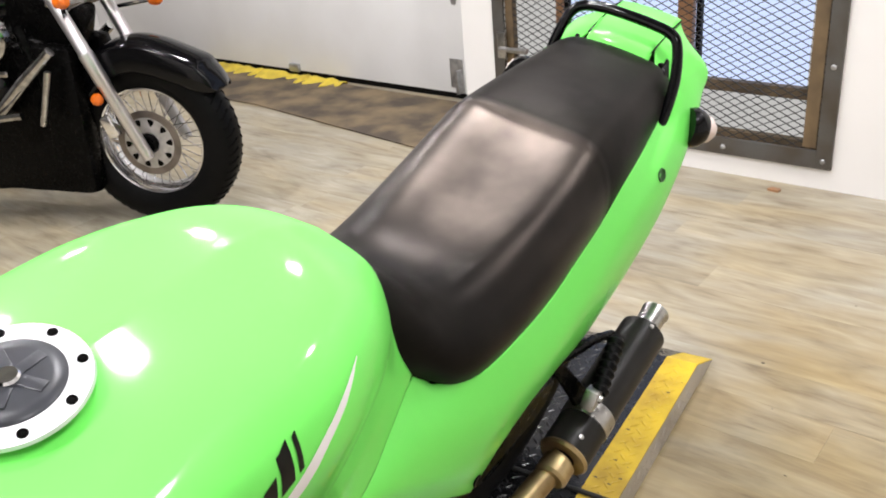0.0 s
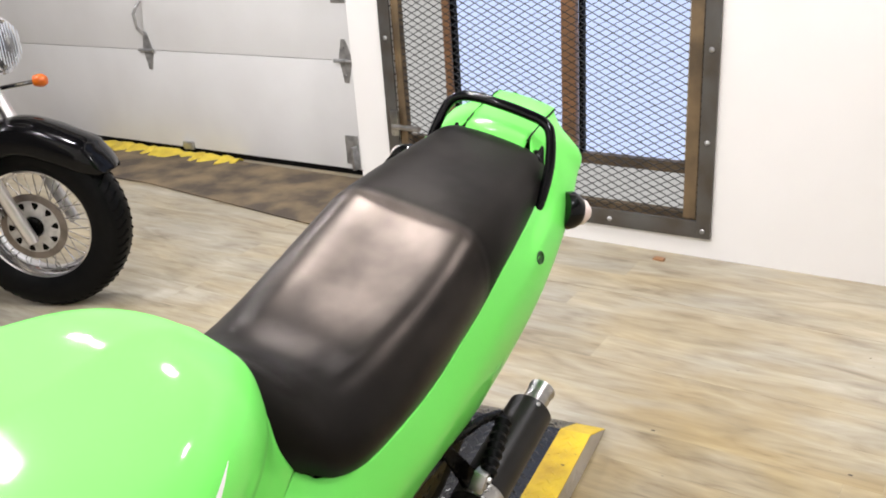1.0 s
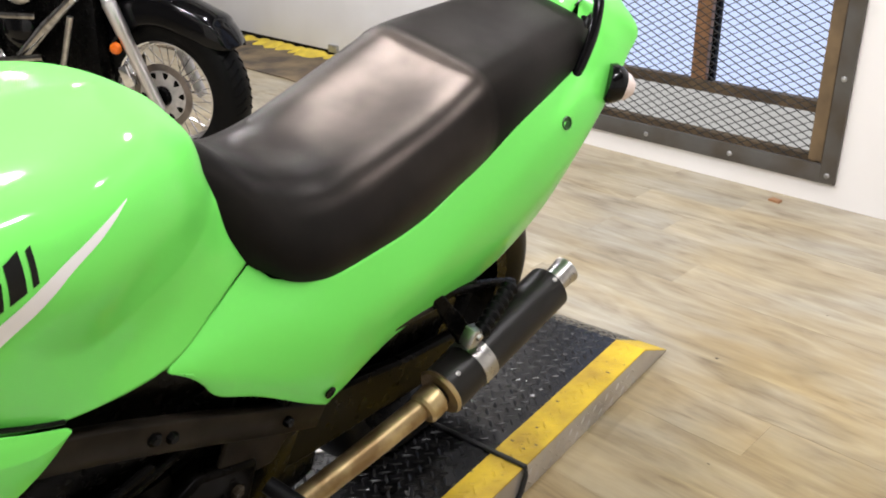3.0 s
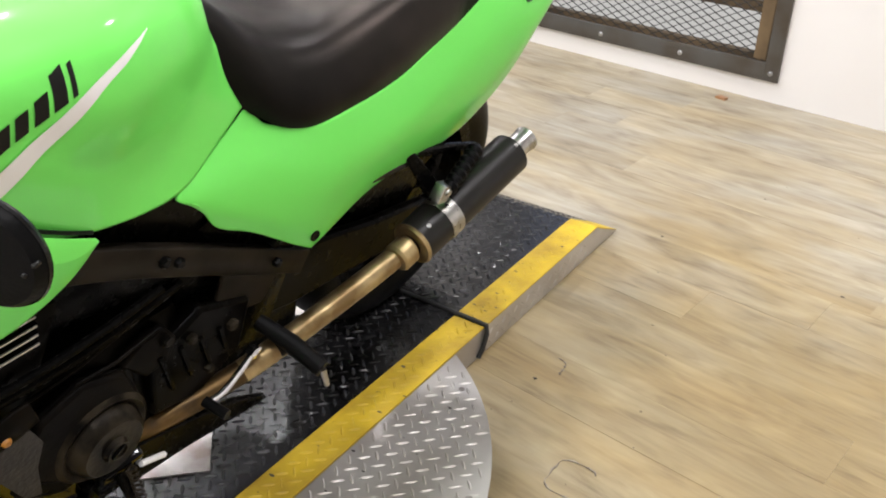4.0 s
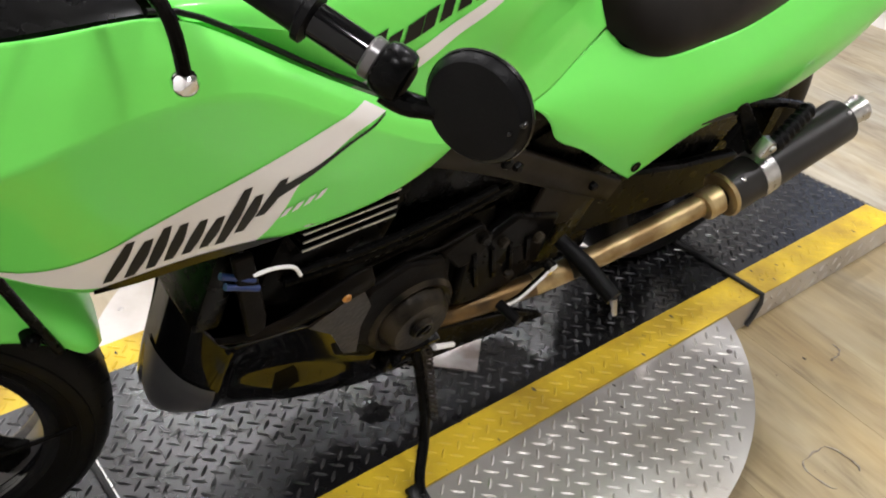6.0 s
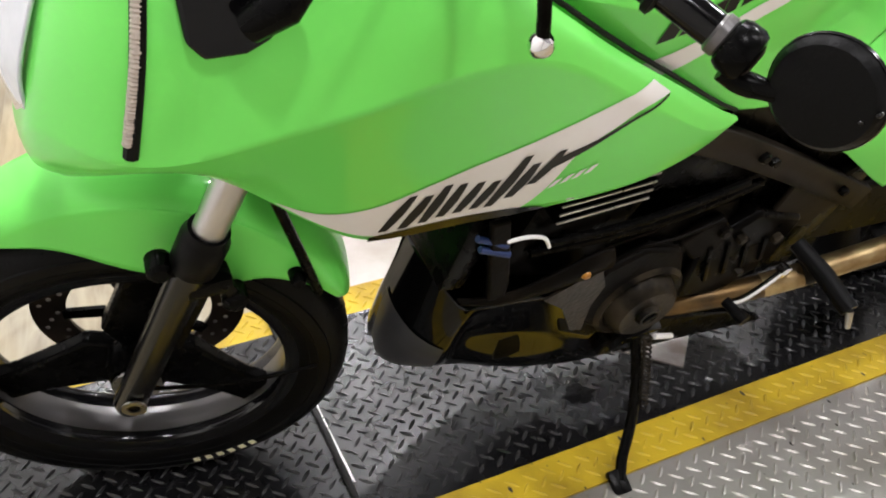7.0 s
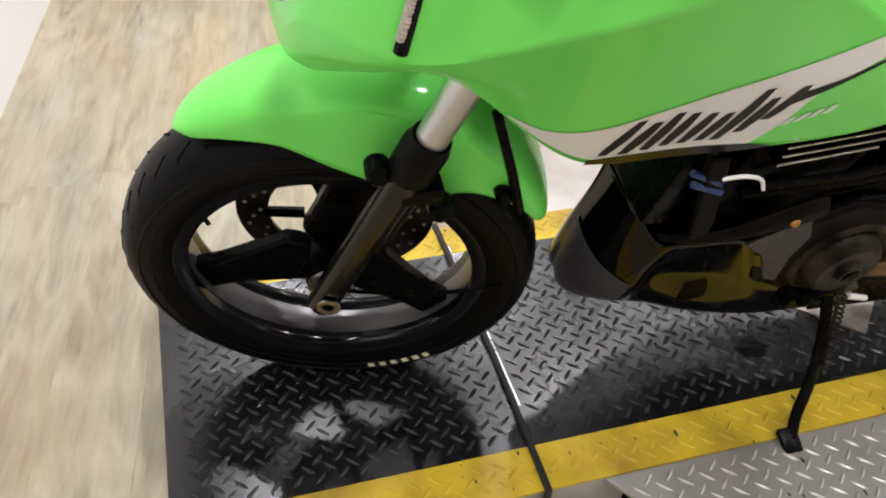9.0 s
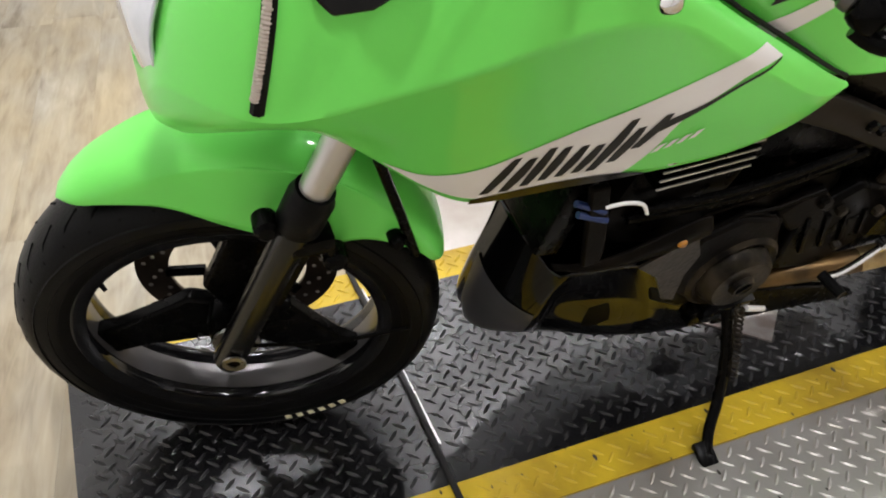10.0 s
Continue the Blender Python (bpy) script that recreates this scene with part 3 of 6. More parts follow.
def lug_field(inside, y0, y1, x0, x1, height, pitch=0.0225, seed=1, long=0.0146):
    """Raised tread lugs, alternately turned, in one mesh."""
    rng = random.Random(seed)
    g = Geo()
    L, Wd, H = long, 0.0033, 0.0026
    # rows run diagonally, so that each lug points at the side of the next one
    d = pitch * math.sqrt(0.5)
    n = int((x1 - x0 + y1 - y0) / (2 * d)) + 2
    for i in range(n):
        for j in range(-n, n):
            x, y = x0 + (i - j) * d, y0 + (i + j) * d
            if not (x0 < x < x1 and y0 < y < y1 and inside(x, y)):
                continue
            a = radians(45 if (i + j) % 2 else -45)
            c, s = math.cos(a), math.sin(a)
            z = height(x, y)
            h = H * rng.uniform(0.75, 1.0)
            base = [(-L, 0), (-L * 0.4, Wd), (L * 0.4, Wd), (L, 0), (L * 0.4, -Wd), (-L * 0.4, -Wd)]
            top = [(-L * 0.45, 0), (L * 0.45, 0)]
            vs = [(x + p * c - q * s, y + p * s + q * c, height(x + p * c - q * s, y + p * s + q * c) - 0.0002) for p, q in base] + [(x + p * c - q * s, y + p * s + q * c, z + h) for p, q in top]
            g.put(vs, [(0, 1, 6), (1, 2, 7, 6), (2, 3, 7), (3, 4, 7), (4, 5, 6, 7), (5, 0, 6)])
    return g


def top_height(x, y):
    if y > 1.2:
        return max(0.002, PT * (1.335 - y) / 0.135)
    if y < -1.144:
        return max(0.002, PT * (1.15 + y) / 0.006)
    return PT


platform = tagged(new("motorcycle_turntable"), "low black tread-plate turntable with yellow edges", "turntable")


def deck(name, y0, y1, kinks):
    """One deck section: black plate, two yellow edges, bare steel sides."""
    ys = [y0] + kinks + [y1]
    for nm, xa, xb, m in (("tread_plate", PX0 + YIN, PX1 - YIN, PLATE_BLACK), ("yellow_edge", PX1 - YIN, PX1, YELLOW), ("yellow_edge", PX0, PX0 + YIN, YELLOW)):
        g = Geo()
        prof = [(y, top_height(0, y)) for y in ys]
        g.prism([(xa, y, z) for y, z in prof] + [(xa, y, z - 0.004 if z > 0.006 else 0.0005) for y, z in prof[::-1]], (xb - xa, 0, 0))
        g.make(nm, m, platform, "worn yellow painted edge" if m is YELLOW else "glossy black tread plate", smooth=False)
    for x in (PX1 - 0.004, PX0):
        g = Geo()
        prof = [(y, top_height(0, y) - 0.0045) for y in ys if top_height(0, y) > 0.006]
        lo = [(y0 if y < y1 else y1, 0.001) for y in (y0, y1)]
        poly = [(x, y, z) for y, z in prof] + ([(x, y1, 0.001), (x, y0, 0.001)])
        g.prism(poly, (0.004, 0, 0))
        g.make("side_plate", PLATE_ALU, platform, "bare tread-plate side", smooth=False)


deck("rear", 0.662, 1.335, [1.2])
deck("front", -1.15, -0.628, [-1.144])
deck("middle", -0.622, 0.656, [])
inner = lambda x, y: PX0 + YIN + 0.012 < x < PX1 - YIN - 0.01
for nm, y0, y1, k in (("lugs", -1.125, -0.635, 2), ("lugs", -0.615, 0.65, 3), ("lugs", 0.67, 1.28, 4)):
    ob = lug_field(inner, y0, y1, PX0, PX1, top_height, seed=k).make("tread_pattern", LUG_BLACK, platform, "worn raised tread lugs", smooth=False)
    ob["kind"] = "stuff"
edge = lambda x, y: (PX0 + 0.012 < x < PX0 + YIN - 0.01) or (PX1 - YIN + 0.012 < x < PX1 - 0.012)
ob = lug_field(edge, -1.05, 1.19, PX0, PX1, top_height, seed=5).make("painted_tread", YELLOW, platform, smooth=False)
ob["kind"] = "stuff"
# round plate that swings under the deck
for sgn in (1, -1):
    g = Geo()
    xe = (PX1 + 0.002) if sgn > 0 else (PX0 - 0.002)
    a0 = math.acos(min(1, (xe - XC) * sgn / RC))
    arc = [(XC + sgn * RC * math.cos(a), YC + RC * math.sin(a), PT - 0.008) for a in np.linspace(-a0, a0, 60)]
    g.prism(arc, (0, 0, 0.005))
    g.make("disc_plate", PLATE_ALU, platform, "bare aluminium tread plate disc", smooth=False)
    ins = (lambda x, y: (x > PX1 + 0.014) and (x - XC) ** 2 + (y - YC) ** 2 < (RC - 0.014) ** 2) if sgn > 0 else (lambda x, y: (x < PX0 - 0.014) and (x - XC) ** 2 + (y - YC) ** 2 < (RC - 0.014) ** 2)
    ob = lug_field(ins, -0.62, 0.62, 0.0, 0.48, lambda x, y: PT - 0.003, pitch=0.0245, seed=6, long=0.0148).make("disc_tread", PLATE_ALU, platform, smooth=False)
    ob["kind"] = "stuff"
    for ang in (-48, -20, 22, 50):
        p = Vector((XC + sgn * (RC - 0.03) * math.cos(radians(ang)), YC + (RC - 0.03) * math.sin(radians(ang)), PT - 0.003))
        Geo().lathe([(0.006, 0), (0.006, 0.001), (0.0045, 0.0016), (0, 0.0012)], p, (0, 0, 1), 10).make("rivet", ALU, platform)
g = Geo()
g.lathe([(RC - 0.05, 0.004), (RC - 0.03, 0.004), (RC - 0.03, PT - 0.009), (RC - 0.05, PT - 0.009)], (XC, YC, 0), (0, 0, 1), 64, closed=True)
g.make("disc_skirt", BLACK_METAL, platform)
g = Geo()
for j in range(int((1.19 - 0.68) / 0.027)):
    y = 0.68 + j * 0.027
    for z in (0.016, 0.042):
        if z + 0.012 > top_height(0, y + 0.01) - 0.004:
            continue
        a = radians(45 if (j + (z > 0.03)) % 2 else -45)
        c, s = math.cos(a), math.sin(a)
        L, Wd = 0.0115, 0.0034
        loc = [(-L, 0), (-L * 0.4, Wd), (L * 0.4, Wd), (L, 0), (L * 0.4, -Wd), (-L * 0.4, -Wd)]
        vs = [(PX1 - 0.0002, y + p * c - q * s, z + p * s + q * c) for p, q in loc] + [(PX1 + 0.0022, y + p * c, z + p * s) for p in (-L * 0.45, L * 0.45)]
        g.put(vs, [(0, 1, 6), (1, 2, 7, 6), (2, 3, 7), (3, 4, 7), (4, 5, 6, 7), (5, 0, 6)])
ob = g.make("side_tread", PLATE_ALU, platform, smooth=False)
ob["kind"] = "stuff"
# bright square inspection plates let into the deck
for c, r, m in (((-0.124, 0.012), 0.122, WORN_PLATE), ((-0.225, 0.482), 0.054, PLATE_ALU)):
    g = Geo()
    g.prism([(c[0] + r * math.cos(radians(a)), c[1] + r * math.sin(radians(a)), PT + 0.0006) for a in (0, 90, 180, 270)], (0, 0, 0.0032))
    g.make("inspection_plate", m, platform, "bright bare metal plate", smooth=False)
# black cords over the two joints
for y, loose in ((0.659, 0), (-0.625, 1)):
    g = Geo()
    zt = PT + 0.004
    g.tube([(PX0 - 0.006, y, 0.01), (PX0 - 0.006, y, zt), (PX0 + 0.05, y, zt), (-0.1, y + 0.002, zt), (PX1 - 0.03, y - 0.003, zt), (PX1 + 0.004, y - 0.004, zt), (PX1 + 0.007, y - 0.006, zt - 0.02), (PX1 + 0.005, y - 0.02, 0.02), (PX1 + 0.004, y - 0.035, 0.006)], 0.0055, 8)
    g.make("joint_cord", CORD, platform, "black cord over the deck joint")
g = Geo()
g.box((-0.2, -0.616, PT + 0.0006), (0.4, 0.0035, 0.002), None)
g.make("joint_strip", STEEL, platform, "bare steel joint edge", smooth=False)

# ---- green sport motorcycle ----
LEANING = pose(-0.14, 0.0, PT, 0, 15.5, 0)
bike = tagged(new("sport_motorcycle"), "green sport motorcycle with black seat, leaning on its side stand", "motorcycle")
bike.matrix_world = LEANING


def P3(s, v, w):
    return Vector((v, s, w))


# fuel tank
tank_cols = [
    [(0.037, 0.099, 0.751), (0.014, 0.090, 0.795), (0.004, 0.079, 0.838), (0.000, 0.058, 0.868), (0.002, 0.038, 0.890), (0.005, 0.000, 0.896)],
    [(-0.020, 0.114, 0.722), (-0.027, 0.109, 0.775), (-0.028, 0.104, 0.828), (-0.030, 0.096, 0.880), (-0.030, 0.066, 0.924), (-0.030, 0.000, 0.937)],
    [(-0.089, 0.130, 0.689), (-0.095, 0.123, 0.745), (-0.100, 0.126, 0.800), (-0.100, 0.136, 0.882), (-0.100, 0.097, 0.948), (-0.100, 0.000, 0.968)],
    [(-0.200, 0.145, 0.705), (-0.205, 0.147, 0.745), (-0.210, 0.151, 0.790), (-0.210, 0.167, 0.886), (-0.210, 0.126, 0.949), (-0.210, 0.000, 0.971)],
    [(-0.285, 0.147, 0.732), (-0.297, 0.155, 0.791), (-0.310, 0.163, 0.850), (-0.320, 0.156, 0.920), (-0.330, 0.106, 0.952), (-0.330, 0.000, 0.967)],
    [(-0.385, 0.148, 0.795), (-0.397, 0.157, 0.838), (-0.410, 0.165, 0.880), (-0.420, 0.155, 0.922), (-0.430, 0.111, 0.943), (-0.430, 0.000, 0.952)],
    [(-0.475, 0.142, 0.845), (-0.482, 0.151, 0.873), (-0.490, 0.160, 0.900), (-0.500, 0.148, 0.922), (-0.510, 0.100, 0.930), (-0.510, 0.000, 0.935)],
    [(-0.555, 0.135, 0.880), (-0.558, 0.138, 0.895), (-0.560, 0.140, 0.910), (-0.570, 0.120, 0.920), (-0.580, 0.080, 0.926), (-0.580, 0.000, 0.928)],
]
TANK = eased(creased(tank_cols, 2, 10, 8), 6)
tank = Geo().grid(mirrored(TANK)).make("fuel_tank", GREEN, bike, "glossy lime green painted tank", solid=0.003)
decal(TANK, [(-0.392, 0.778), (-0.36, 0.792), (-0.316, 0.825), (-0.293, 0.845), (-0.260, 0.868), (-0.222, 0.897), (-0.186, 0.912), (-0.150, 0.927)], [(-0.412, 0.800), (-0.370, 0.822), (-0.334, 0.844), (-0.313, 0.857), (-0.277, 0.878), (-0.235, 0.903), (-0.196, 0.917), (-0.150, 0.928)], "stripe", WHITE_PAINT, tank, "white tapering stripe")
# maker's name as plain blocks
for k in range(8):
    s0 = -0.394 + k * 0.0198
    b0 = 0.838 + (s0 + 0.394) * 0.43
    hgt = (0.035, 0.023, 0.022, 0.023, 0.023, 0.024, 0.032, 0.028)[k]
    wd = (0.0165, 0.0145, 0.019, 0.0145, 0.0135, 0.0145, 0.0145, 0.0055)[k]
    decal(TANK, [(s0, b0), (s0 + wd, b0 + wd * 0.43)], [(s0 + 0.002, b0 + hgt), (s0 + wd + 0.002, b0 + hgt + wd * 0.43)], "lettering_block", INK, tank, "black lettering block", n=3, m=3, lift=0.0014)
# filler cap
cap_o = P3(-0.368, 0.0, 0.9645)
cap_axis = Vector((0, -0.17, 1))
cap = Geo().lathe([(0.0, 0.0), (0.053, 0.0), (0.056, 0.003), (0.055, 0.006), (0.041, 0.007), (0.0, 0.007)], cap_o, cap_axis, 56).make("filler_ring", mat("satin_aluminium", (0.78, 0.78, 0.79), 0.42, metal=0.35, vary=0.2, vary_scale=30), tank, "bright aluminium filler ring")
Geo().lathe([(0.0, 0.0105), (0.028, 0.0102), (0.0365, 0.0092), (0.0385, 0.0075), (0.0385, 0.006)], cap_o, cap_axis, 48).make("filler_cap", mat("cap_plastic", (0.02, 0.0225, 0.03), 0.35, vary=0.4, vary_scale=60), cap, "dark grey filler cap")
g = Geo()
for k in range(5):
    a = 2 * math.pi * k / 5 + 0.3
    g.box(cap_o + Vector((0.015 * math.cos(a), 0.015 * math.sin(a), 0.0103 + 0.17 * 0.015 * math.sin(a))), (0.024, 0.010, 0.0024), Matrix.Rotation(-0.149, 3, "X") .inverted() @ Matrix.Rotation(a, 3, "Z"), 0.0012)
g.make("cap_grip", bpy.data.materials["cap_plastic"], cap)
Geo().lathe([(0.0, 0.0155), (0.0075, 0.015), (0.009, 0.013), (0.009, 0.010)], cap_o, cap_axis, 20).make("key_lock", CHROME, cap, "chrome key lock")
for k in range(8):
    a = 2 * math.pi * (k + 0.35) / 8
    o = cap_o + Vector((0.0475 * math.cos(a), 0.047 * math.sin(a), 0.005 + 0.17 * 0.047 * math.sin(a)))
    Geo().lathe([(0.0, 0.003), (0.0036, 0.003), (0.0042, 0.002), (0.0042, 0)], o, cap_axis, 10).make("cap_screw", BLACK, cap, "small black socket screw")

# seat
seat_cols = [
    [(0.030, 0.090, 0.750), (0.012, 0.085, 0.795), (0.004, 0.066, 0.840), (0.000, 0.038, 0.872), (0.000, 0.0, 0.880)],
    [(0.055, 0.104, 0.735), (0.045, 0.116, 0.775), (0.040, 0.088, 0.825), (0.038, 0.048, 0.858), (0.038, 0.0, 0.868)],
    [(0.090, 0.125, 0.716), (0.085, 0.138, 0.752), (0.085, 0.102, 0.803), (0.085, 0.055, 0.826), (0.085, 0.0, 0.828)],
    [(0.140, 0.137, 0.708), (0.140, 0.150, 0.745), (0.140, 0.100, 0.801), (0.140, 0.055, 0.805), (0.140, 0.0, 0.800)],
    [(0.210, 0.143, 0.717), (0.210, 0.153, 0.756), (0.210, 0.098, 0.812), (0.210, 0.055, 0.806), (0.210, 0.0, 0.803)],
    [(0.300, 0.144, 0.733), (0.300, 0.152, 0.780), (0.300, 0.108, 0.842), (0.300, 0.062, 0.834), (0.300, 0.0, 0.829)],
    [(0.375, 0.143, 0.765), (0.375, 0.149, 0.810), (0.375, 0.112, 0.869), (0.375, 0.066, 0.863), (0.375, 0.0, 0.858)],
    [(0.425, 0.142, 0.787), (0.425, 0.146, 0.830), (0.425, 0.112, 0.891), (0.427, 0.068, 0.888), (0.428, 0.0, 0.886)],
    [(0.442, 0.141, 0.795), (0.442, 0.145, 0.838), (0.442, 0.111, 0.898), (0.443, 0.072, 0.901), (0.444, 0.0, 0.900)],
    [(0.480, 0.138, 0.810), (0.480, 0.141, 0.848), (0.480, 0.108, 0.903), (0.480, 0.075, 0.909), (0.480, 0.0, 0.910)],
    [(0.560, 0.131, 0.838), (0.560, 0.131, 0.868), (0.560, 0.104, 0.910), (0.560, 0.070, 0.918), (0.560, 0.0, 0.920)],
    [(0.660, 0.117, 0.862), (0.660, 0.117, 0.885), (0.660, 0.098, 0.920), (0.660, 0.064, 0.929), (0.660, 0.0, 0.932)],
    [(0.720, 0.105, 0.880), (0.722, 0.108, 0.897), (0.722, 0.092, 0.925), (0.724, 0.058, 0.934), (0.724, 0.0, 0.937)],
    [(0.738, 0.098, 0.878), (0.742, 0.100, 0.890), (0.742, 0.085, 0.905), (0.744, 0.050, 0.912), (0.745, 0.0, 0.914)],
]
SEAT_ALL = eased(mirrored(skin(seat_cols, 8, 10)).transpose(1, 0, 2), 76).transpose(1, 0, 2)
SEAT_ALL[:, :, 0] += 0.018 * np.clip(SEAT_ALL[:, :, 1] / 0.7, 0, 1)
Geo().grid(SEAT_ALL).make("seat", VINYL, bike, "black vinyl stepped seat, worn shiny", angle=60)

# side covers and tail
tail_cols = [
    [(-0.058, 0.134, 0.664), (-0.094, 0.131, 0.685), (-0.032, 0.114, 0.711), (0.043, 0.098, 0.746)],
    [(-0.034, 0.140, 0.616), (-0.040, 0.141, 0.662), (0.005, 0.128, 0.698), (0.058, 0.106, 0.732)],
    [(0.03, 0.15, 0.580), (0.012, 0.15, 0.632), (0.045, 0.14, 0.682), (0.075, 0.116, 0.720)],
    [(0.135, 0.16, 0.504), (0.12, 0.166, 0.57), (0.14, 0.166, 0.64), (0.14, 0.140, 0.710)],
    [(0.168, 0.16, 0.500), (0.19, 0.170, 0.575), (0.205, 0.174, 0.65), (0.21, 0.149, 0.720)],
    [(0.28, 0.165, 0.556), (0.29, 0.177, 0.605), (0.30, 0.18, 0.67), (0.30, 0.152, 0.736)],
    [(0.44, 0.170, 0.570), (0.42, 0.184, 0.64), (0.41, 0.181, 0.715), (0.40, 0.152, 0.778)],
    [(0.545, 0.171, 0.598), (0.54, 0.189, 0.69), (0.525, 0.18, 0.775), (0.515, 0.148, 0.828)],
    [(0.645, 0.172, 0.670), (0.635, 0.190, 0.755), (0.62, 0.174, 0.824), (0.62, 0.138, 0.857)],
    [(0.735, 0.164, 0.782), (0.73, 0.178, 0.836), (0.70, 0.154, 0.868), (0.685, 0.120, 0.880)],
    [(0.790, 0.150, 0.852), (0.800, 0.157, 0.886), (0.765, 0.122, 0.928), (0.735, 0.078, 0.948)],
    [(0.832, 0.132, 0.872), (0.838, 0.145, 0.910), (0.810, 0.113, 0.944), (0.790, 0.077, 0.960)],
    [(0.862, 0.080, 0.885), (0.868, 0.084, 0.915), (0.860, 0.081, 0.944), (0.850, 0.076, 0.966)],
    [(0.878, 0.022, 0.885), (0.886, 0.022, 0.915), (0.880, 0.022, 0.944), (0.852, 0.022, 0.970)],
]
TAIL = eased(skin(tail_cols, 8, 8), 1)


def over(P):
    """The sheet's twin across the tail's middle line, which drifts a little to one side."""
    Q = P.copy()
    k = np.clip((P[:, :, 1] - 0.20) / 0.5, 0, 1)
    Q[:, :, 0] = 2 * 0.022 * k * k * (3 - 2 * k) - P[:, :, 0]
    return Q


def sheet_normal(P, s, w):
    """The outward direction of a sheet at (s, w) in side view."""
    return (on_sheet(P, s, w, 0.01) - on_sheet(P, s, w, 0.0)).normalized()


for sheet in (TAIL, over(TAIL)):
    Geo().grid(sheet).make("side_cover", GREEN, bike, "glossy lime green side cover and tail panel", solid=0.0035)
# cowl between the two panels, with open seams along both sides
TT = [(0.716, 0.055, 0.930), (0.724, 0.055, 0.943), (0.738, 0.055, 0.950), (0.790, 0.055, 0.9615), (0.846, 0.054, 0.968), (0.858, 0.053, 0.962), (0.874, 0.050, 0.915)]
TT = np.array([[(0.022 + hw * q, s, w + 0.004 * (1 - q * q)) for q in np.linspace(-1, 1, 15)] for s, hw, w in TT])
Geo().grid(spline(TT, 5)).make("tail_top", GREEN, bike, "green tail cowl top", solid=0.003)
Geo().box(P3(0.752, 0.022, 0.905), (0.16, 0.06, 0.055), None, 0.008).make("tail_tray", BLACK, bike, "black tray under the tail cowl")
for v in (-0.033, 0.0775):
    Geo().tube(spline([P3(0.722, v, 0.9445), P3(0.738, v, 0.9500), P3(0.79, v, 0.9615), P3(0.848, v, 0.9685)], 4), 0.0016, 6).make("tail_seam", BLACK, bike, "dark seam between tail panels")
# Flat dark green disc paints the shade inside the bolt hole.
hn = sheet_normal(TAIL, 0.603, 0.812)
Geo().lathe([(0.0, -0.0005), (0.0075, -0.0005), (0.0085, 0.0015), (0.0102, 0.0018), (0.011, 0.0)], on_sheet(TAIL, 0.603, 0.812, 0.0012), hn, 22).make("bolt_hole", mat("hole_shade_green", (0.012, 0.075, 0.01), 0.5), bike, "bolt hole, its shade painted as a dark green disc")
Geo().lathe([(0.0, 0.001), (0.006, 0.001), (0.009, 0.0025), (0.009, 0)], on_sheet(TAIL, 0.148, 0.523, 0.001), (1, 0, 0), 16).make("panel_screw", BLACK, bike)
Geo().prism([P3(0.668, 0.139, 0.866), P3(0.772, 0.128, 0.908), P3(0.742, 0.100, 0.938), P3(0.700, 0.112, 0.915)], (-0.012, -0.002, -0.004)).make("rail_bracket", BLACK, bike, "black bracket under the rail", bevel=0.002)
# grab rail
half = [(0.655, 0.135, 0.842), (0.676, 0.137, 0.872), (0.704, 0.130, 0.922), (0.727, 0.112, 0.966), (0.733, 0.094, 0.980), (0.735, 0.060, 0.984), (0.734, 0.018, 0.986)]
rail = half + [(0.735, -0.024, 0.985), (0.732, -0.056, 0.979), (0.727, -0.074, 0.962), (0.716, -0.083, 0.925), (0.708, -0.086, 0.895)]
Geo().tube(spline([P3(*p) for p in rail], 6), 0.0088, 12).make("grab_rail", BLACK_GLOSS, bike, "gloss black grab rail")
# rear turn signals
for sgn in (1, -1):
    g = Geo()
    o = P3(0.728, 0.170 if sgn > 0 else -0.13, 0.848 if sgn > 0 else 0.83)
    ax = Vector((sgn * 0.75, 0.55, -0.05))
    g.lathe([(0.0, 0.0), (0.030, 0.0), (0.033, 0.010), (0.029, 0.022), (0.023, 0.030), (0.0, 0.031)], o - ax.normalized() * 0.004, ax, 28)
    sig = g.make("turn_signal", BLACK_GLOSS, bike, "dark smoked flush turn signal")
    Geo().lathe([(0.0, 0.044), (0.012, 0.042), (0.021, 0.033), (0.0235, 0.025)], o, ax, 28).make("lens", PINKISH, sig, "pale clear lens")

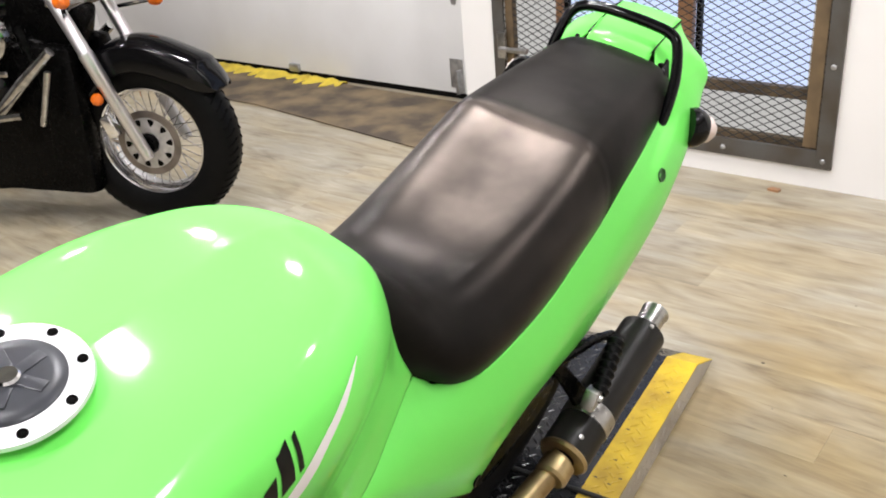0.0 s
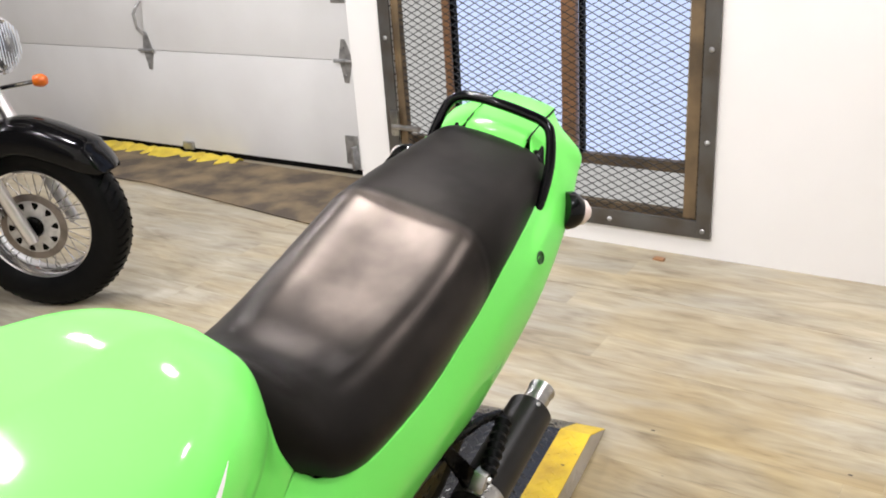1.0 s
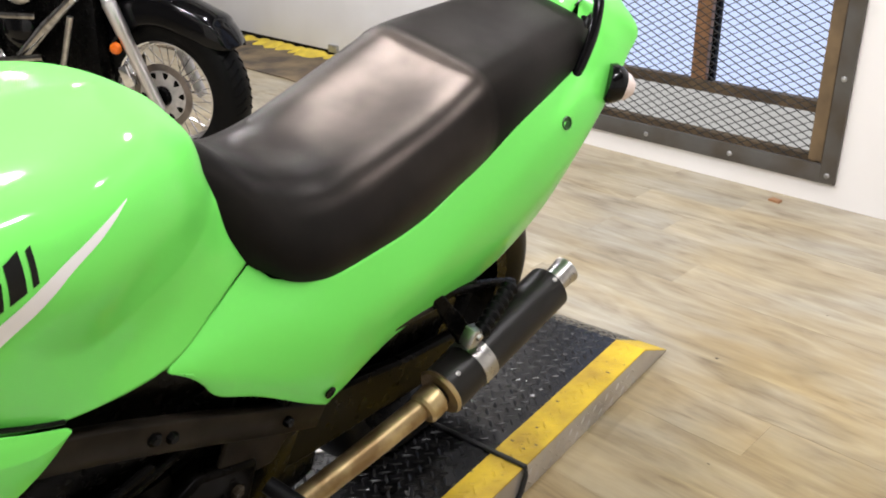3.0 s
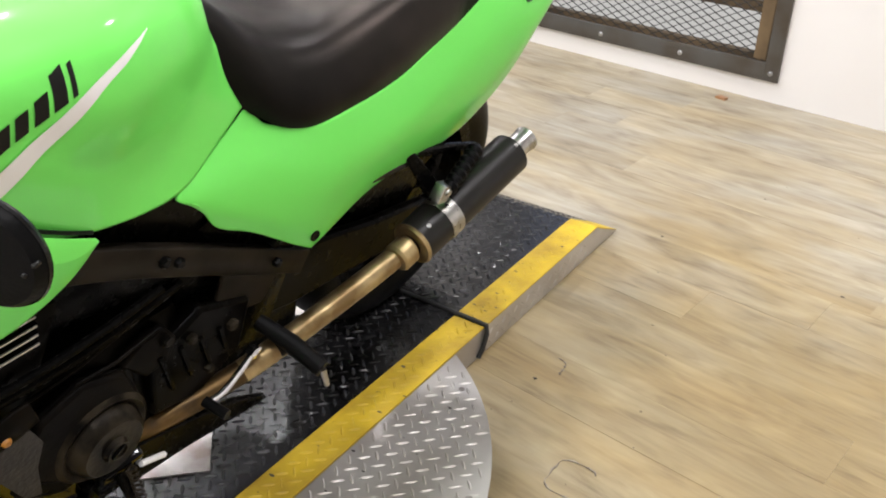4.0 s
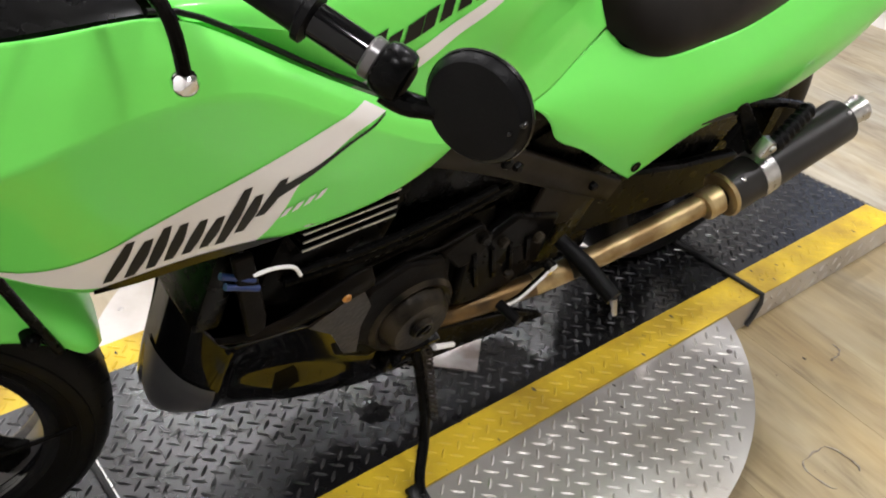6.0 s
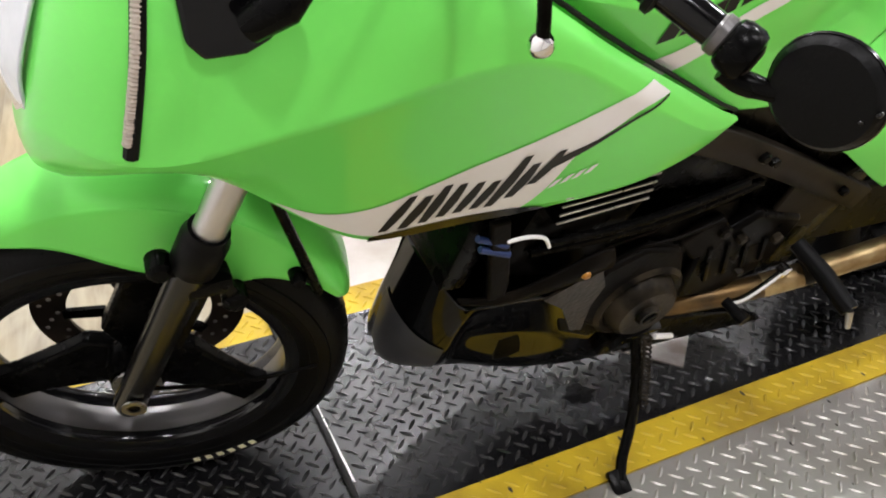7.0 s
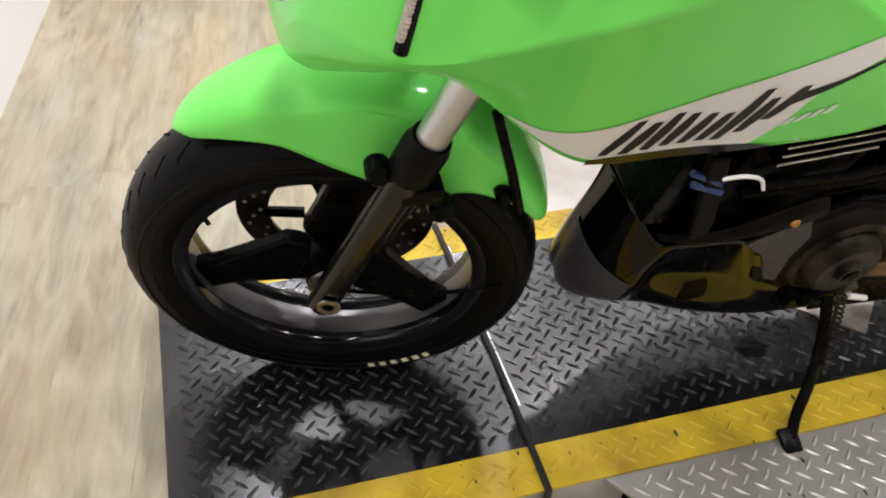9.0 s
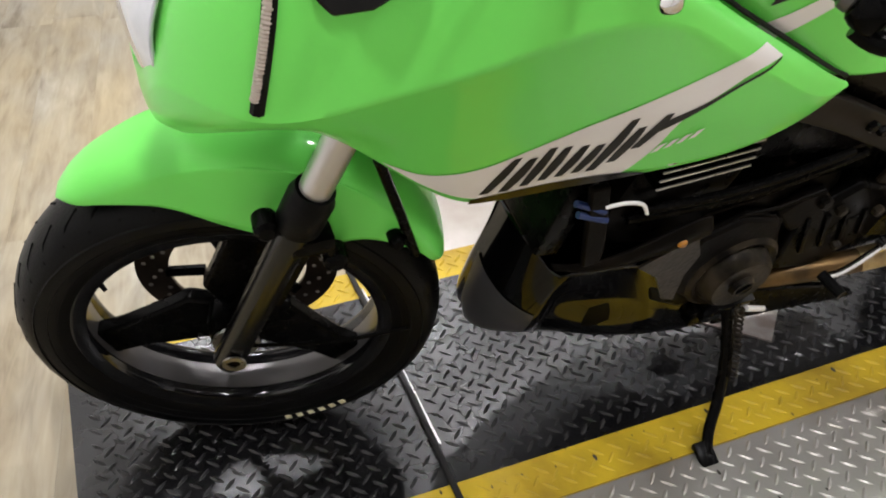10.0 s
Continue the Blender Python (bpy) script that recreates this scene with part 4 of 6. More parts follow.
# front fairing
fair_cols = [
    [(-0.915, 0.0, 0.69), (-0.936, 0.0, 0.71), (-0.941, 0.0, 0.735), (-0.941, 0.0, 0.75), (-0.94, 0.0, 0.757)],
    [(-0.918, 0.05, 0.71), (-0.936, 0.06, 0.735), (-0.941, 0.064, 0.765), (-0.94, 0.064, 0.785), (-0.936, 0.062, 0.80)],
    [(-0.912, 0.095, 0.745), (-0.928, 0.118, 0.785), (-0.93, 0.124, 0.83), (-0.917, 0.116, 0.885), (-0.895, 0.10, 0.95)],
    [(-0.875, 0.145, 0.785), (-0.887, 0.178, 0.822), (-0.886, 0.190, 0.842), (-0.876, 0.18, 0.92), (-0.86, 0.155, 0.985)],
    [(-0.825, 0.152, 0.782), (-0.835, 0.187, 0.818), (-0.835, 0.2, 0.838), (-0.83, 0.19, 0.92), (-0.82, 0.168, 0.985)],
    [(-0.77, 0.132, 0.722), (-0.78, 0.172, 0.78), (-0.78, 0.206, 0.852), (-0.78, 0.198, 0.91), (-0.77, 0.182, 0.965)],
    [(-0.70, 0.125, 0.645), (-0.70, 0.168, 0.76), (-0.70, 0.208, 0.866), (-0.70, 0.202, 0.92), (-0.70, 0.194, 0.955)],
    [(-0.635, 0.122, 0.597), (-0.625, 0.165, 0.74), (-0.62, 0.203, 0.882), (-0.62, 0.202, 0.925), (-0.61, 0.194, 0.957)],
    [(-0.545, 0.138, 0.614), (-0.530, 0.172, 0.745), (-0.525, 0.1925, 0.870), (-0.535, 0.189, 0.900), (-0.552, 0.18, 0.925)],
    [(-0.44, 0.153, 0.627), (-0.436, 0.173, 0.725), (-0.436, 0.182, 0.812), (-0.443, 0.178, 0.836), (-0.455, 0.17, 0.854)],
    [(-0.34, 0.16, 0.640), (-0.34, 0.169, 0.695), (-0.34, 0.1745, 0.748), (-0.345, 0.171, 0.770), (-0.352, 0.165, 0.788)],
    [(-0.262, 0.156, 0.666), (-0.262, 0.16, 0.684), (-0.262, 0.162, 0.70), (-0.262, 0.16, 0.716), (-0.268, 0.158, 0.732)],
    [(-0.224, 0.152, 0.696), (-0.222, 0.153, 0.699), (-0.222, 0.154, 0.702), (-0.223, 0.153, 0.704), (-0.225, 0.152, 0.707)],
]
FAIR = eased(creased(fair_cols, 2), 10)
fairings = []
for sgn in (1, -1):
    fairings.append(Geo().grid(FAIR * np.array([sgn, 1, 1])).make("front_fairing", GREEN, bike, "glossy lime green front fairing half", solid=0.0035))
LF = fairings[0]
stripe_low = [(-0.745, 0.700), (-0.700, 0.652), (-0.652, 0.617), (-0.600, 0.609), (-0.545, 0.615), (-0.490, 0.630), (-0.466, 0.672), (-0.452, 0.728), (-0.422, 0.758), (-0.396, 0.779), (-0.364, 0.786)]
stripe_high = [(-0.749, 0.706), (-0.713, 0.681), (-0.678, 0.675), (-0.644, 0.684), (-0.606, 0.709), (-0.564, 0.735), (-0.528, 0.753), (-0.493, 0.770), (-0.456, 0.787), (-0.425, 0.800), (-0.394, 0.808)]
decal(FAIR, stripe_low, stripe_high, "stripe", WHITE_PAINT, LF, "white side stripe", n=6, m=10)
# Black strip paints the dark, reflecting underside where the fairing curls in.
decal(FAIR, [(-0.645, 0.602), (-0.60, 0.606), (-0.545, 0.6165), (-0.49, 0.6225), (-0.455, 0.6275)], [(-0.645, 0.612), (-0.60, 0.624), (-0.545, 0.634), (-0.49, 0.636), (-0.455, 0.630)], "lower_lip", BLACK_GLOSS, LF, "gloss black strip painted for the dark underside", lift=0.0020)
# brush-like mark, as plain slanted strokes
strokes = [((-0.638, 0.622), (-0.621, 0.694), 0.013), ((-0.618, 0.624), (-0.604, 0.690), 0.014), ((-0.598, 0.632), (-0.588, 0.706), 0.013), ((-0.581, 0.640), (-0.572, 0.704), 0.013), ((-0.564, 0.644), (-0.553, 0.702), 0.013), ((-0.547, 0.648), (-0.536, 0.700), 0.013), ((-0.531, 0.648), (-0.515, 0.738), 0.014), ((-0.513, 0.662), (-0.501, 0.722), 0.014), ((-0.495, 0.684), (-0.478, 0.738), 0.014)]
for (a, c), (d, e), wd in strokes:
    mid = ((a + d) / 2 - 0.0015, (c + e) / 2)
    decal(FAIR, [(a, c), mid, (d, e)], [(a + wd * 0.7, c + 0.001), (mid[0] + wd, mid[1] + 0.001), (d + wd * 0.6, e + 0.002)], "brush_stroke", INK, LF, "black brush stroke", n=3, m=2, lift=0.0018)
    decal(FAIR, [(a + wd * 0.7 + 0.0005, c - 0.002), (mid[0] + wd + 0.0005, mid[1] - 0.003)], [(a + wd * 0.7 + 0.004, c - 0.003), (mid[0] + wd + 0.003, mid[1] - 0.004)], "stroke_edge", WHITE_PAINT, LF, "thin white stroke edge", n=3, m=2, lift=0.0016)
decal(FAIR, [(-0.482, 0.704), (-0.445, 0.731), (-0.405, 0.762), (-0.366, 0.783)], [(-0.474, 0.728), (-0.438, 0.746), (-0.402, 0.769), (-0.366, 0.786)], "stripe_edge", INK, LF, "tapered black stroke along the stripe", n=5, m=3, lift=0.0017)
for k in range(5):
    s0 = -0.478 + k * 0.012
    decal(FAIR, [(s0, 0.664 + k * 0.0055), (s0 + 0.007, 0.667 + k * 0.0055)], [(s0 + 0.005, 0.678 + k * 0.0055), (s0 + 0.012, 0.681 + k * 0.0055)], "small_block", WHITE_PAINT, LF, "small white lettering block", n=2, m=2, lift=0.0018)
# black bead stands in for the shaded gap between the fairing's upper edge and the tank
gap = [Vector(p) + Vector((-0.004, 0.002, 0.004)) for p in FAIR[56::3, -1]]
Geo().tube(gap, 0.0026, 8).make("gap_shade", RUBBER, LF, "black bead in place of the gap's shade")
# LED strip
g = Geo()
led = [on_sheet(FAIR, -0.871 + 0.024 * t, 0.85 + 0.13 * t, 0.001) for t in np.linspace(0, 1, 14)]
g.tube(led, 0.0058, 8)
g.make("led_base", RUBBER, LF, "black rubber strip base")
led_bar = Geo()
ribs = [on_sheet(FAIR, -0.871 + 0.024 * t, 0.862 + 0.118 * t, 0.0042) for t in np.linspace(0, 1, 81)]
led_bar.tube(ribs, [0.0042 if k % 2 else 0.0035 for k in range(81)], 10)
led_bar.make("led_strip", mat("led_lens", (0.42, 0.36, 0.31), 0.3, coat=0.4), LF, "ribbed pale LED strip")
# headlight
HL = skin([[(-0.940, 0.0, 0.758), (-0.945, 0.0, 0.83), (-0.915, 0.0, 0.92)], [(-0.938, 0.058, 0.79), (-0.94, 0.062, 0.85), (-0.91, 0.06, 0.925)], [(-0.931, 0.105, 0.83), (-0.928, 0.106, 0.87), (-0.902, 0.098, 0.94)]], 8, 8)
Geo().grid(np.concatenate([(HL * np.array([-1, 1, 1]))[::-1][:-1], HL])).make("headlight", CLEAR, bike, "clear headlight glass", solid=0.003)
# cockpit, mirror stub, screen
g = Geo()
g.box(P3(-0.73, 0.0, 0.93), (0.34, 0.26, 0.03), None, 0.01)
g.make("dashboard", BLACK, bike, "black dashboard panel")
for k, v in enumerate((-0.07, 0.05)):
    Geo().lathe([(0.0, 0.03), (0.045, 0.03), (0.052, 0.024), (0.052, 0.0)], P3(-0.77, v, 0.945), (0, 0.4, 1), 28).make("gauge", BLACK_GLOSS, bike, "round black gauge")
g = Geo()
stub = [(-0.83, 0.968), (-0.828, 0.938), (-0.818, 0.927), (-0.79, 0.929), (-0.774, 0.937), (-0.762, 0.950), (-0.765, 0.972), (-0.80, 0.985)]
c = [on_sheet(FAIR, s, w, 0.0) for s, w in stub]
g.prism(c, (0.010, 0, 0.0))
g.make("mirror_mount", BLACK_GLOSS, bike, "black plastic mirror mount", bevel=0.003)
Geo().tube([P3(-0.79, 0.205, 0.955), P3(-0.77, 0.215, 0.975), P3(-0.755, 0.212, 0.99)], [0.012, 0.014, 0.01], 12).make("mirror_stub", BLACK, bike)
SCR = skin([[(-0.91, 0.0, 0.94), (-0.86, 0.0, 1.03), (-0.77, 0.0, 1.10)], [(-0.90, 0.07, 0.955), (-0.85, 0.07, 1.045), (-0.76, 0.07, 1.09)], [(-0.86, 0.14, 0.99), (-0.81, 0.13, 1.03), (-0.74, 0.115, 1.06)]], 8, 8)
Geo().grid(np.concatenate([(SCR * np.array([-1, 1, 1]))[::-1][:-1], SCR])).make("windscreen", mat("smoked_screen", (0.02, 0.022, 0.024), 0.08, coat=0.5), bike, "dark smoked windscreen", solid=0.003)

RIM_GREY = mat("rim_grey", (0.11, 0.105, 0.105), 0.3, metal=0.6)
# handlebar, grip, levers, bar-end mirror
for sgn in (1, -1):
    inn, end = P3(-0.60, sgn * 0.20, 1.03), P3(-0.515, sgn * 0.335, 0.992)
    if sgn < 0:
        inn, end = P3(-0.53, -0.20, 1.03), P3(-0.42, -0.33, 0.992)
    d = (end - inn).normalized()
    bar = Geo().tube([P3(-0.66 if sgn > 0 else -0.60, sgn * 0.07, 1.0), inn - d * 0.05, inn, end], 0.011, 14).make("handlebar", BLACK, bike, "black handlebar")
    Geo().tube([inn, inn + d * 0.004, inn + d * 0.008, inn + d * 0.014, end - d * 0.062, end - d * 0.060, end - d * 0.055, end - d * 0.053], [0.015, 0.018, 0.018, 0.0148, 0.0152, 0.0188, 0.0188, 0.014], 24).make("grip", RUBBER, bar, "black rubber grip")
    Geo().tube([end - d * 0.056, end - d * 0.052, end - d * 0.012], [0.0120, 0.0124, 0.0124], 24).make("bar_sleeve", BLACK_GLOSS, bar, "gloss black bar sleeve")
    Geo().tube([end - d * 0.014, end - d * 0.012, end - d * 0.006, end - d * 0.004], [0.0125, 0.0145, 0.0145, 0.0125], 24).make("clamp_ring", RIM_GREY, bar, "grey clamp ring")
    Geo().tube([end - d * 0.005, end - d * 0.003, end + d * 0.002, end + d * 0.012, end + d * 0.016, end + d * 0.018], [0.013, 0.0165, 0.0185, 0.0185, 0.0165, 0.010], 28).make("bar_end", BLACK, bar, "black bar-end knob")
    Geo().lathe([(0.0, 0.002), (0.008, 0.0018), (0.0115, 0.0)], end + d * 0.018, d, 20).make("end_screw", FRAME_MAT, bar, "dull brown end screw")
    fwd = Vector((0, -1, 0))
    lever = [inn - d * 0.02 + fwd * 0.03, inn + d * 0.01 + fwd * 0.055, inn + d * 0.06 + fwd * 0.072 + Vector((0, 0, -0.015)), end - d * 0.045 + fwd * 0.09 + Vector((0, 0, -0.022))]
    if sgn > 0:
        lever[-1] = P3(-0.633, 0.297, 0.988)
        lever[-2] = P3(-0.640, 0.282, 1.028)
    lv = Geo().tube(spline(lever, 5), 0.0046, 10).make("lever", BLACK_METAL, bar, "slim metal lever")
    Geo().lathe([(0.0, -0.009), (0.005, -0.0073), (0.0083, -0.0026), (0.009, 0.0), (0.0083, 0.0034), (0.005, 0.0077), (0.0, 0.009)], lever[-1] + Vector((0, 0, -0.006)), (0.3, 0.2, 1), 16).make("lever_ball", CHROME, lv, "polished lever ball end")
    Geo().box(inn - d * 0.02 + fwd * 0.02, (0.045, 0.04, 0.035), None, 0.008).make("lever_perch", BLACK, bar)
    if sgn > 0:
        mir = Geo().tube(spline([P3(-0.513, 0.336, 0.972), P3(-0.503, 0.348, 0.968), P3(-0.490, 0.366, 0.972)], 4), [0.0085] * 6 + [0.0075] * 3, 12).make("bar_end_mirror", BLACK, bike, "round black bar-end mirror")
        mo, max_ = P3(-0.480, 0.390, 0.988), Vector((0.36, -0.93, 0.05))
        Geo().lathe([(0.0, 0.007), (0.025, 0.0065), (0.0335, 0.0055), (0.0375, 0.001), (0.0388, -0.004), (0.0375, -0.006), (0.0, -0.006)], mo, max_, 44).make("mirror_shell", RUBBER, mir, "black plastic mirror back")
        for at in (P3(-0.4763, 0.4188, 0.989), P3(-0.4736, 0.4244, 0.9989)):
            Geo().lathe([(0.0, 0.0012), (0.0014, 0.001), (0.002, 0.0), (0.002, -0.004)], at, max_, 10).make("mirror_screw", FORK_BLACK, mir, "small dark screw")
        Geo().lathe([(0.035, -0.0062), (0.0382, -0.0062), (0.0396, -0.003), (0.0388, -0.001)], mo, max_, 44).make("mirror_rim", FORK_BLACK, mir)

# front wheel, turned slightly to the right
AX = P3(-0.872, -0.05, 0.270)
STEER = Matrix.Rotation(radians(-14.0), 3, "Z")
AXIS = STEER @ Vector((1, 0, 0))
front = Geo()
tyre_prof = [(0.212, -0.042), (0.224, -0.050), (0.25, -0.056), (0.272, -0.050), (0.286, -0.032), (0.2915, 0.0), (0.286, 0.032), (0.272, 0.050), (0.25, 0.056), (0.224, 0.050), (0.212, 0.042)]
tyre_prof = [(float(a) * 0.955, float(b)) for a, b in spline(tyre_prof, 3)]
fw = Geo().lathe([(r * 0.955, h) for r, h in [(0.211, -0.046), (0.222, -0.047), (0.219, -0.038), (0.2145, -0.032), (0.2125, 0.0), (0.2145, 0.032), (0.219, 0.038), (0.222, 0.047), (0.206, 0.046), (0.1985, 0.042), (0.1985, 0.037), (0.2068, 0.029), (0.208, 0.0), (0.2075, -0.024), (0.2045, -0.034), (0.206, -0.041)]], AX, AXIS, 72, closed=True).make("front_wheel", mat("rim_paint", (0.005, 0.005, 0.0056), 0.14, rvar=0.05, spec=0.42), bike, "black cast three-spoke front wheel")
Geo().lathe(tyre_prof, AX, AXIS, 96).make("tyre", RUBBER, fw, "black road tyre")


def wheel_pt(r, deg, h):
    e1 = (Vector((0, 0, 1)) - AXIS * AXIS.z).normalized()
    e2 = AXIS.cross(e1)
    a = radians(deg)
    return AX + (e1 * math.cos(a) + e2 * math.sin(a)) * r + AXIS * h


def wheel_prism(outline, h0, h1):
    return Geo().prism([wheel_pt(r, a, h0) for r, a in outline], AXIS * (h1 - h0))


for a in (111, 231, 351):
    g = wheel_prism([(0.03, a - 60), (0.07, a - 46), (0.092, a - 27), (0.125, a - 16), (0.16, a - 10), (0.199, a - 8), (0.199, a + 8), (0.16, a + 10), (0.125, a + 16), (0.092, a + 27), (0.07, a + 45), (0.03, a + 60)], -0.012, 0.012)
    g.make("spoke", BLACK, fw, "broad black cast spoke", bevel=0.005)
# Grey liner stands in for the bright gleam on the rim's inner barrel.
Geo().lathe([(0.1966, -0.020), (0.1962, -0.019), (0.1962, 0.019), (0.1966, 0.020)], AX, AXIS, 72).make("rim_gleam", RIM_GREY, fw, "grey liner painted in for the gleam inside the rim")
Geo().lathe([(0.012, -0.06), (0.034, -0.06), (0.04, -0.03), (0.04, 0.03), (0.034, 0.055), (0.012, 0.055)], AX, AXIS, 32).make("hub", BLACK, fw)
disc = Geo().lathe([(0.095, -0.066), (0.14, -0.066), (0.14, -0.061), (0.095, -0.061)], AX, AXIS, 72, closed=True).make("brake_disc", mat("disc_steel", (0.09, 0.07, 0.055), 0.3, metal=0.9, vary=0.5, vary_scale=20), fw, "drilled steel brake disc")
# Pale dots paint the light that shows through the drilled holes.
g = Geo()
for k in range(48):
    r = 0.106 + 0.011 * (k % 3)
    p = wheel_pt(r, k * 7.5, -0.0605)
    g.lathe([(0.0, 0.0006), (0.0033, 0.0006), (0.0033, -0.001)], p, AXIS, 6)
g.make("disc_holes", mat("painted_hole_light", (0.35, 0.33, 0.3), 0.6), disc, "ring of pale dots painted for light through drilled holes")["kind"] = "stuff"
for a in (20, 92, 164, 236, 308):
    wheel_prism([(0.045, a - 12), (0.1, a - 5), (0.1, a + 5), (0.045, a + 12)], -0.064, -0.058).make("disc_carrier", BLACK, disc)
Geo().tube([wheel_pt(0.198, 66, 0.004), wheel_pt(0.180, 66, 0.014), wheel_pt(0.172, 67, 0.020)], [0.004, 0.0042, 0.003], 8).make("valve_stem", RUBBER, fw, "rubber valve stem")
# tyre maker's mark as plain blocks on the sidewall
for k in range(6):
    a = 194 + 4.4 * k
    q = [wheel_pt(r, b, 0.0) for r, b in ((0.233, a), (0.233, a + 2.2), (0.243, a + 2.2), (0.243, a))]
    q = [p + AXIS * 0.0568 for p in q]
    Geo().prism(q, AXIS * 0.0008).make("sidewall_block", mat("tyre_mark", (0.75, 0.72, 0.5), 0.6) if k == 0 else bpy.data.materials["tyre_mark"], fw, "pale yellow sidewall lettering block", smooth=False)
for r0, h0 in ((0.222, 0.0525), (0.2335, 0.0556), (0.2495, 0.0558)):
    Geo().lathe([(r0 - 0.0012, h0 - 0.002), (r0, h0 + 0.0008), (r0 + 0.0012, h0 - 0.002)], AX, AXIS, 96).make("sidewall_ring", RUBBER, fw)
# tread grooves
g = Geo()
for k in range(40):
    a = k * 9
    for sgn in (1, -1):
        pts = [wheel_pt(0.2762, a, sgn * 0.016), wheel_pt(0.2725, a + 4, sgn * 0.031), wheel_pt(0.2612, a + 7, sgn * 0.0470)]
        g.tube(pts, 0.0024, 5)
g.make("tread_groove", mat("groove", (0.002, 0.002, 0.002), 0.9, spec=0.1), fw)["kind"] = "stuff"

# fork legs
def fork_leg(sgn):
    lat = AXIS * (0.080 * sgn)
    foot = AX + lat + Vector((0, 0, 0.018))
    top = P3(-0.776, -0.05 + 0.134 * (1 if sgn > 0 else -0.9), 0.685) if sgn > 0 else P3(-0.735, -0.085, 0.685)
    up = (top - foot).normalized()
    g = Geo().tube([foot - up * 0.040, foot - up * 0.035, foot + up * 0.03, foot + up * 0.20, foot + up * 0.295, foot + up * 0.296], [0.015, 0.0205, 0.0205, 0.0208, 0.0222, 0.021], 22)
    leg = g.make("fork_leg", FORK_BLACK, bike, "black lower fork leg")
    Geo().tube([foot + up * 0.282, foot + up * 0.286, foot + up * 0.332, foot + up * 0.336, foot + up * 0.347], [0.024, 0.0262, 0.0262, 0.0242, 0.022], 22).make("dust_seal", RUBBER, leg, "black rubber dust seal")
    Geo().tube([foot + up * 0.31, foot + up * 0.64], 0.0178, 22).make("fork_tube", FORK_TUBE, leg, "bare metal fork tube")
    o = foot + AXIS * sgn * 0.024 - up * 0.002
    Geo().lathe([(0.0085, 0.0), (0.015, 0.0), (0.0155, 0.003), (0.0085, 0.003)], o, AXIS * sgn, 24, closed=True).make("axle_ring", STEEL, leg, "bright axle nut")
    Geo().lathe([(0.0, 0.0), (0.0085, 0.0005), (0.0085, 0.002)], o, AXIS * sgn, 20).make("axle_bolt", BLACK, leg)
    Geo().tube([foot + up * 0.10 + Vector((0, 0.03, 0)), foot + up * 0.22 + Vector((0, 0.03, 0))], 0.006, 10).make("fender_lug", BLACK, leg)
    return leg


fork_leg(1)
fork_leg(-1)
Geo().box(AX + AXIS * -0.075 + Vector((0, 0.11, 0.08)), (0.04, 0.06, 0.11), Matrix.Rotation(radians(25), 3, "X"), 0.01).make("brake_caliper", BLACK, bike, "black brake caliper")
Geo().tube([AX + AXIS * -0.07, AX + AXIS * 0.1], 0.009, 14).make("axle", STEEL, bike)
Geo().lathe([(0.018, 0.058), (0.03, 0.058), (0.031, 0.064), (0.018, 0.064)], AX, AXIS, 28, closed=True).make("hub_seal", STEEL, bike, "bright hub seal ring")
Geo().tube(spline([wheel_pt(0.02, -84, 0.07), wheel_pt(0.08, -87, 0.072), wheel_pt(0.15, -86, 0.072), wheel_pt(0.23, -82, 0.070)], 5), 0.003, 8).make("speed_cable", BLACK, bike, "thin black cable")
# front fender
cols = []
for deg, half, rr, drop in ((-37, 0.014, 0.303, 0.002), (-32, 0.034, 0.313, 0.018), (-24, 0.046, 0.326, 0.038), (-12, 0.055, 0.341, 0.068), (0, 0.060, 0.351, 0.108), (12, 0.064, 0.356, 0.126), (24, 0.067, 0.356, 0.134), (36, 0.068, 0.346, 0.074), (48, 0.065, 0.329, 0.036), (58, 0.054, 0.314, 0.018), (66, 0.012, 0.297, 0.0)):
    a = deg
    k = min(drop, 0.04) / 0.04
    sag = 0.032 * k
    side = [(-1, -drop), (-1, -max(sag * 1.02, drop * 0.55))] + [(-h, -sag * (1 - (1 - h ** 2.3) ** (1 / 2.3))) for h in (0.985, 0.93, 0.82, 0.66, 0.42, 0.0)]
    prof = side + [(-h, d) for h, d in side[-2::-1]]
    cols.append([tuple(wheel_pt(rr + dr, -a, hh * half)) for hh, dr in prof])
FEN = spline(np.array(cols), 6)
FEN = spline(FEN.transpose(1, 0, 2), 4).transpose(1, 0, 2)
fender = Geo().grid(FEN).make("front_fender", GREEN, bike, "glossy lime green front fender", solid=0.003)
Geo().tube([P3(-0.729, 0.072, 0.64), P3(-0.70, 0.078, 0.55), P3(-0.672, 0.07, 0.46)], 0.006, 10).make("fender_brace", BLACK, fender, "thin black fender brace")
Geo().box(P3(-0.80, 0.07, 0.53), (0.03, 0.05, 0.025), None, 0.006).make("fender_clamp", BLACK, fender)
for q, r in ((P3(-0.847, 0.062, 0.562), 0.014), (P3(-0.771, 0.066, 0.486), 0.015), (P3(-0.699, 0.068, 0.499), 0.010)):
    Geo().lathe([(0.0, 0.016), (r * 0.6, 0.0155), (r * 0.95, 0.011), (r, 0.004), (r, -0.012)], q, (1, -0.1, 0.1), 18).make("fender_bolt", BLACK, fender, "black fender mounting bolt")
Geo().tube([P3(-0.847, 0.064, 0.562), P3(-0.822, 0.070, 0.560), P3(-0.80, 0.074, 0.556)], 0.010, 10).make("fender_stay", BLACK, fender, "black fender stay")
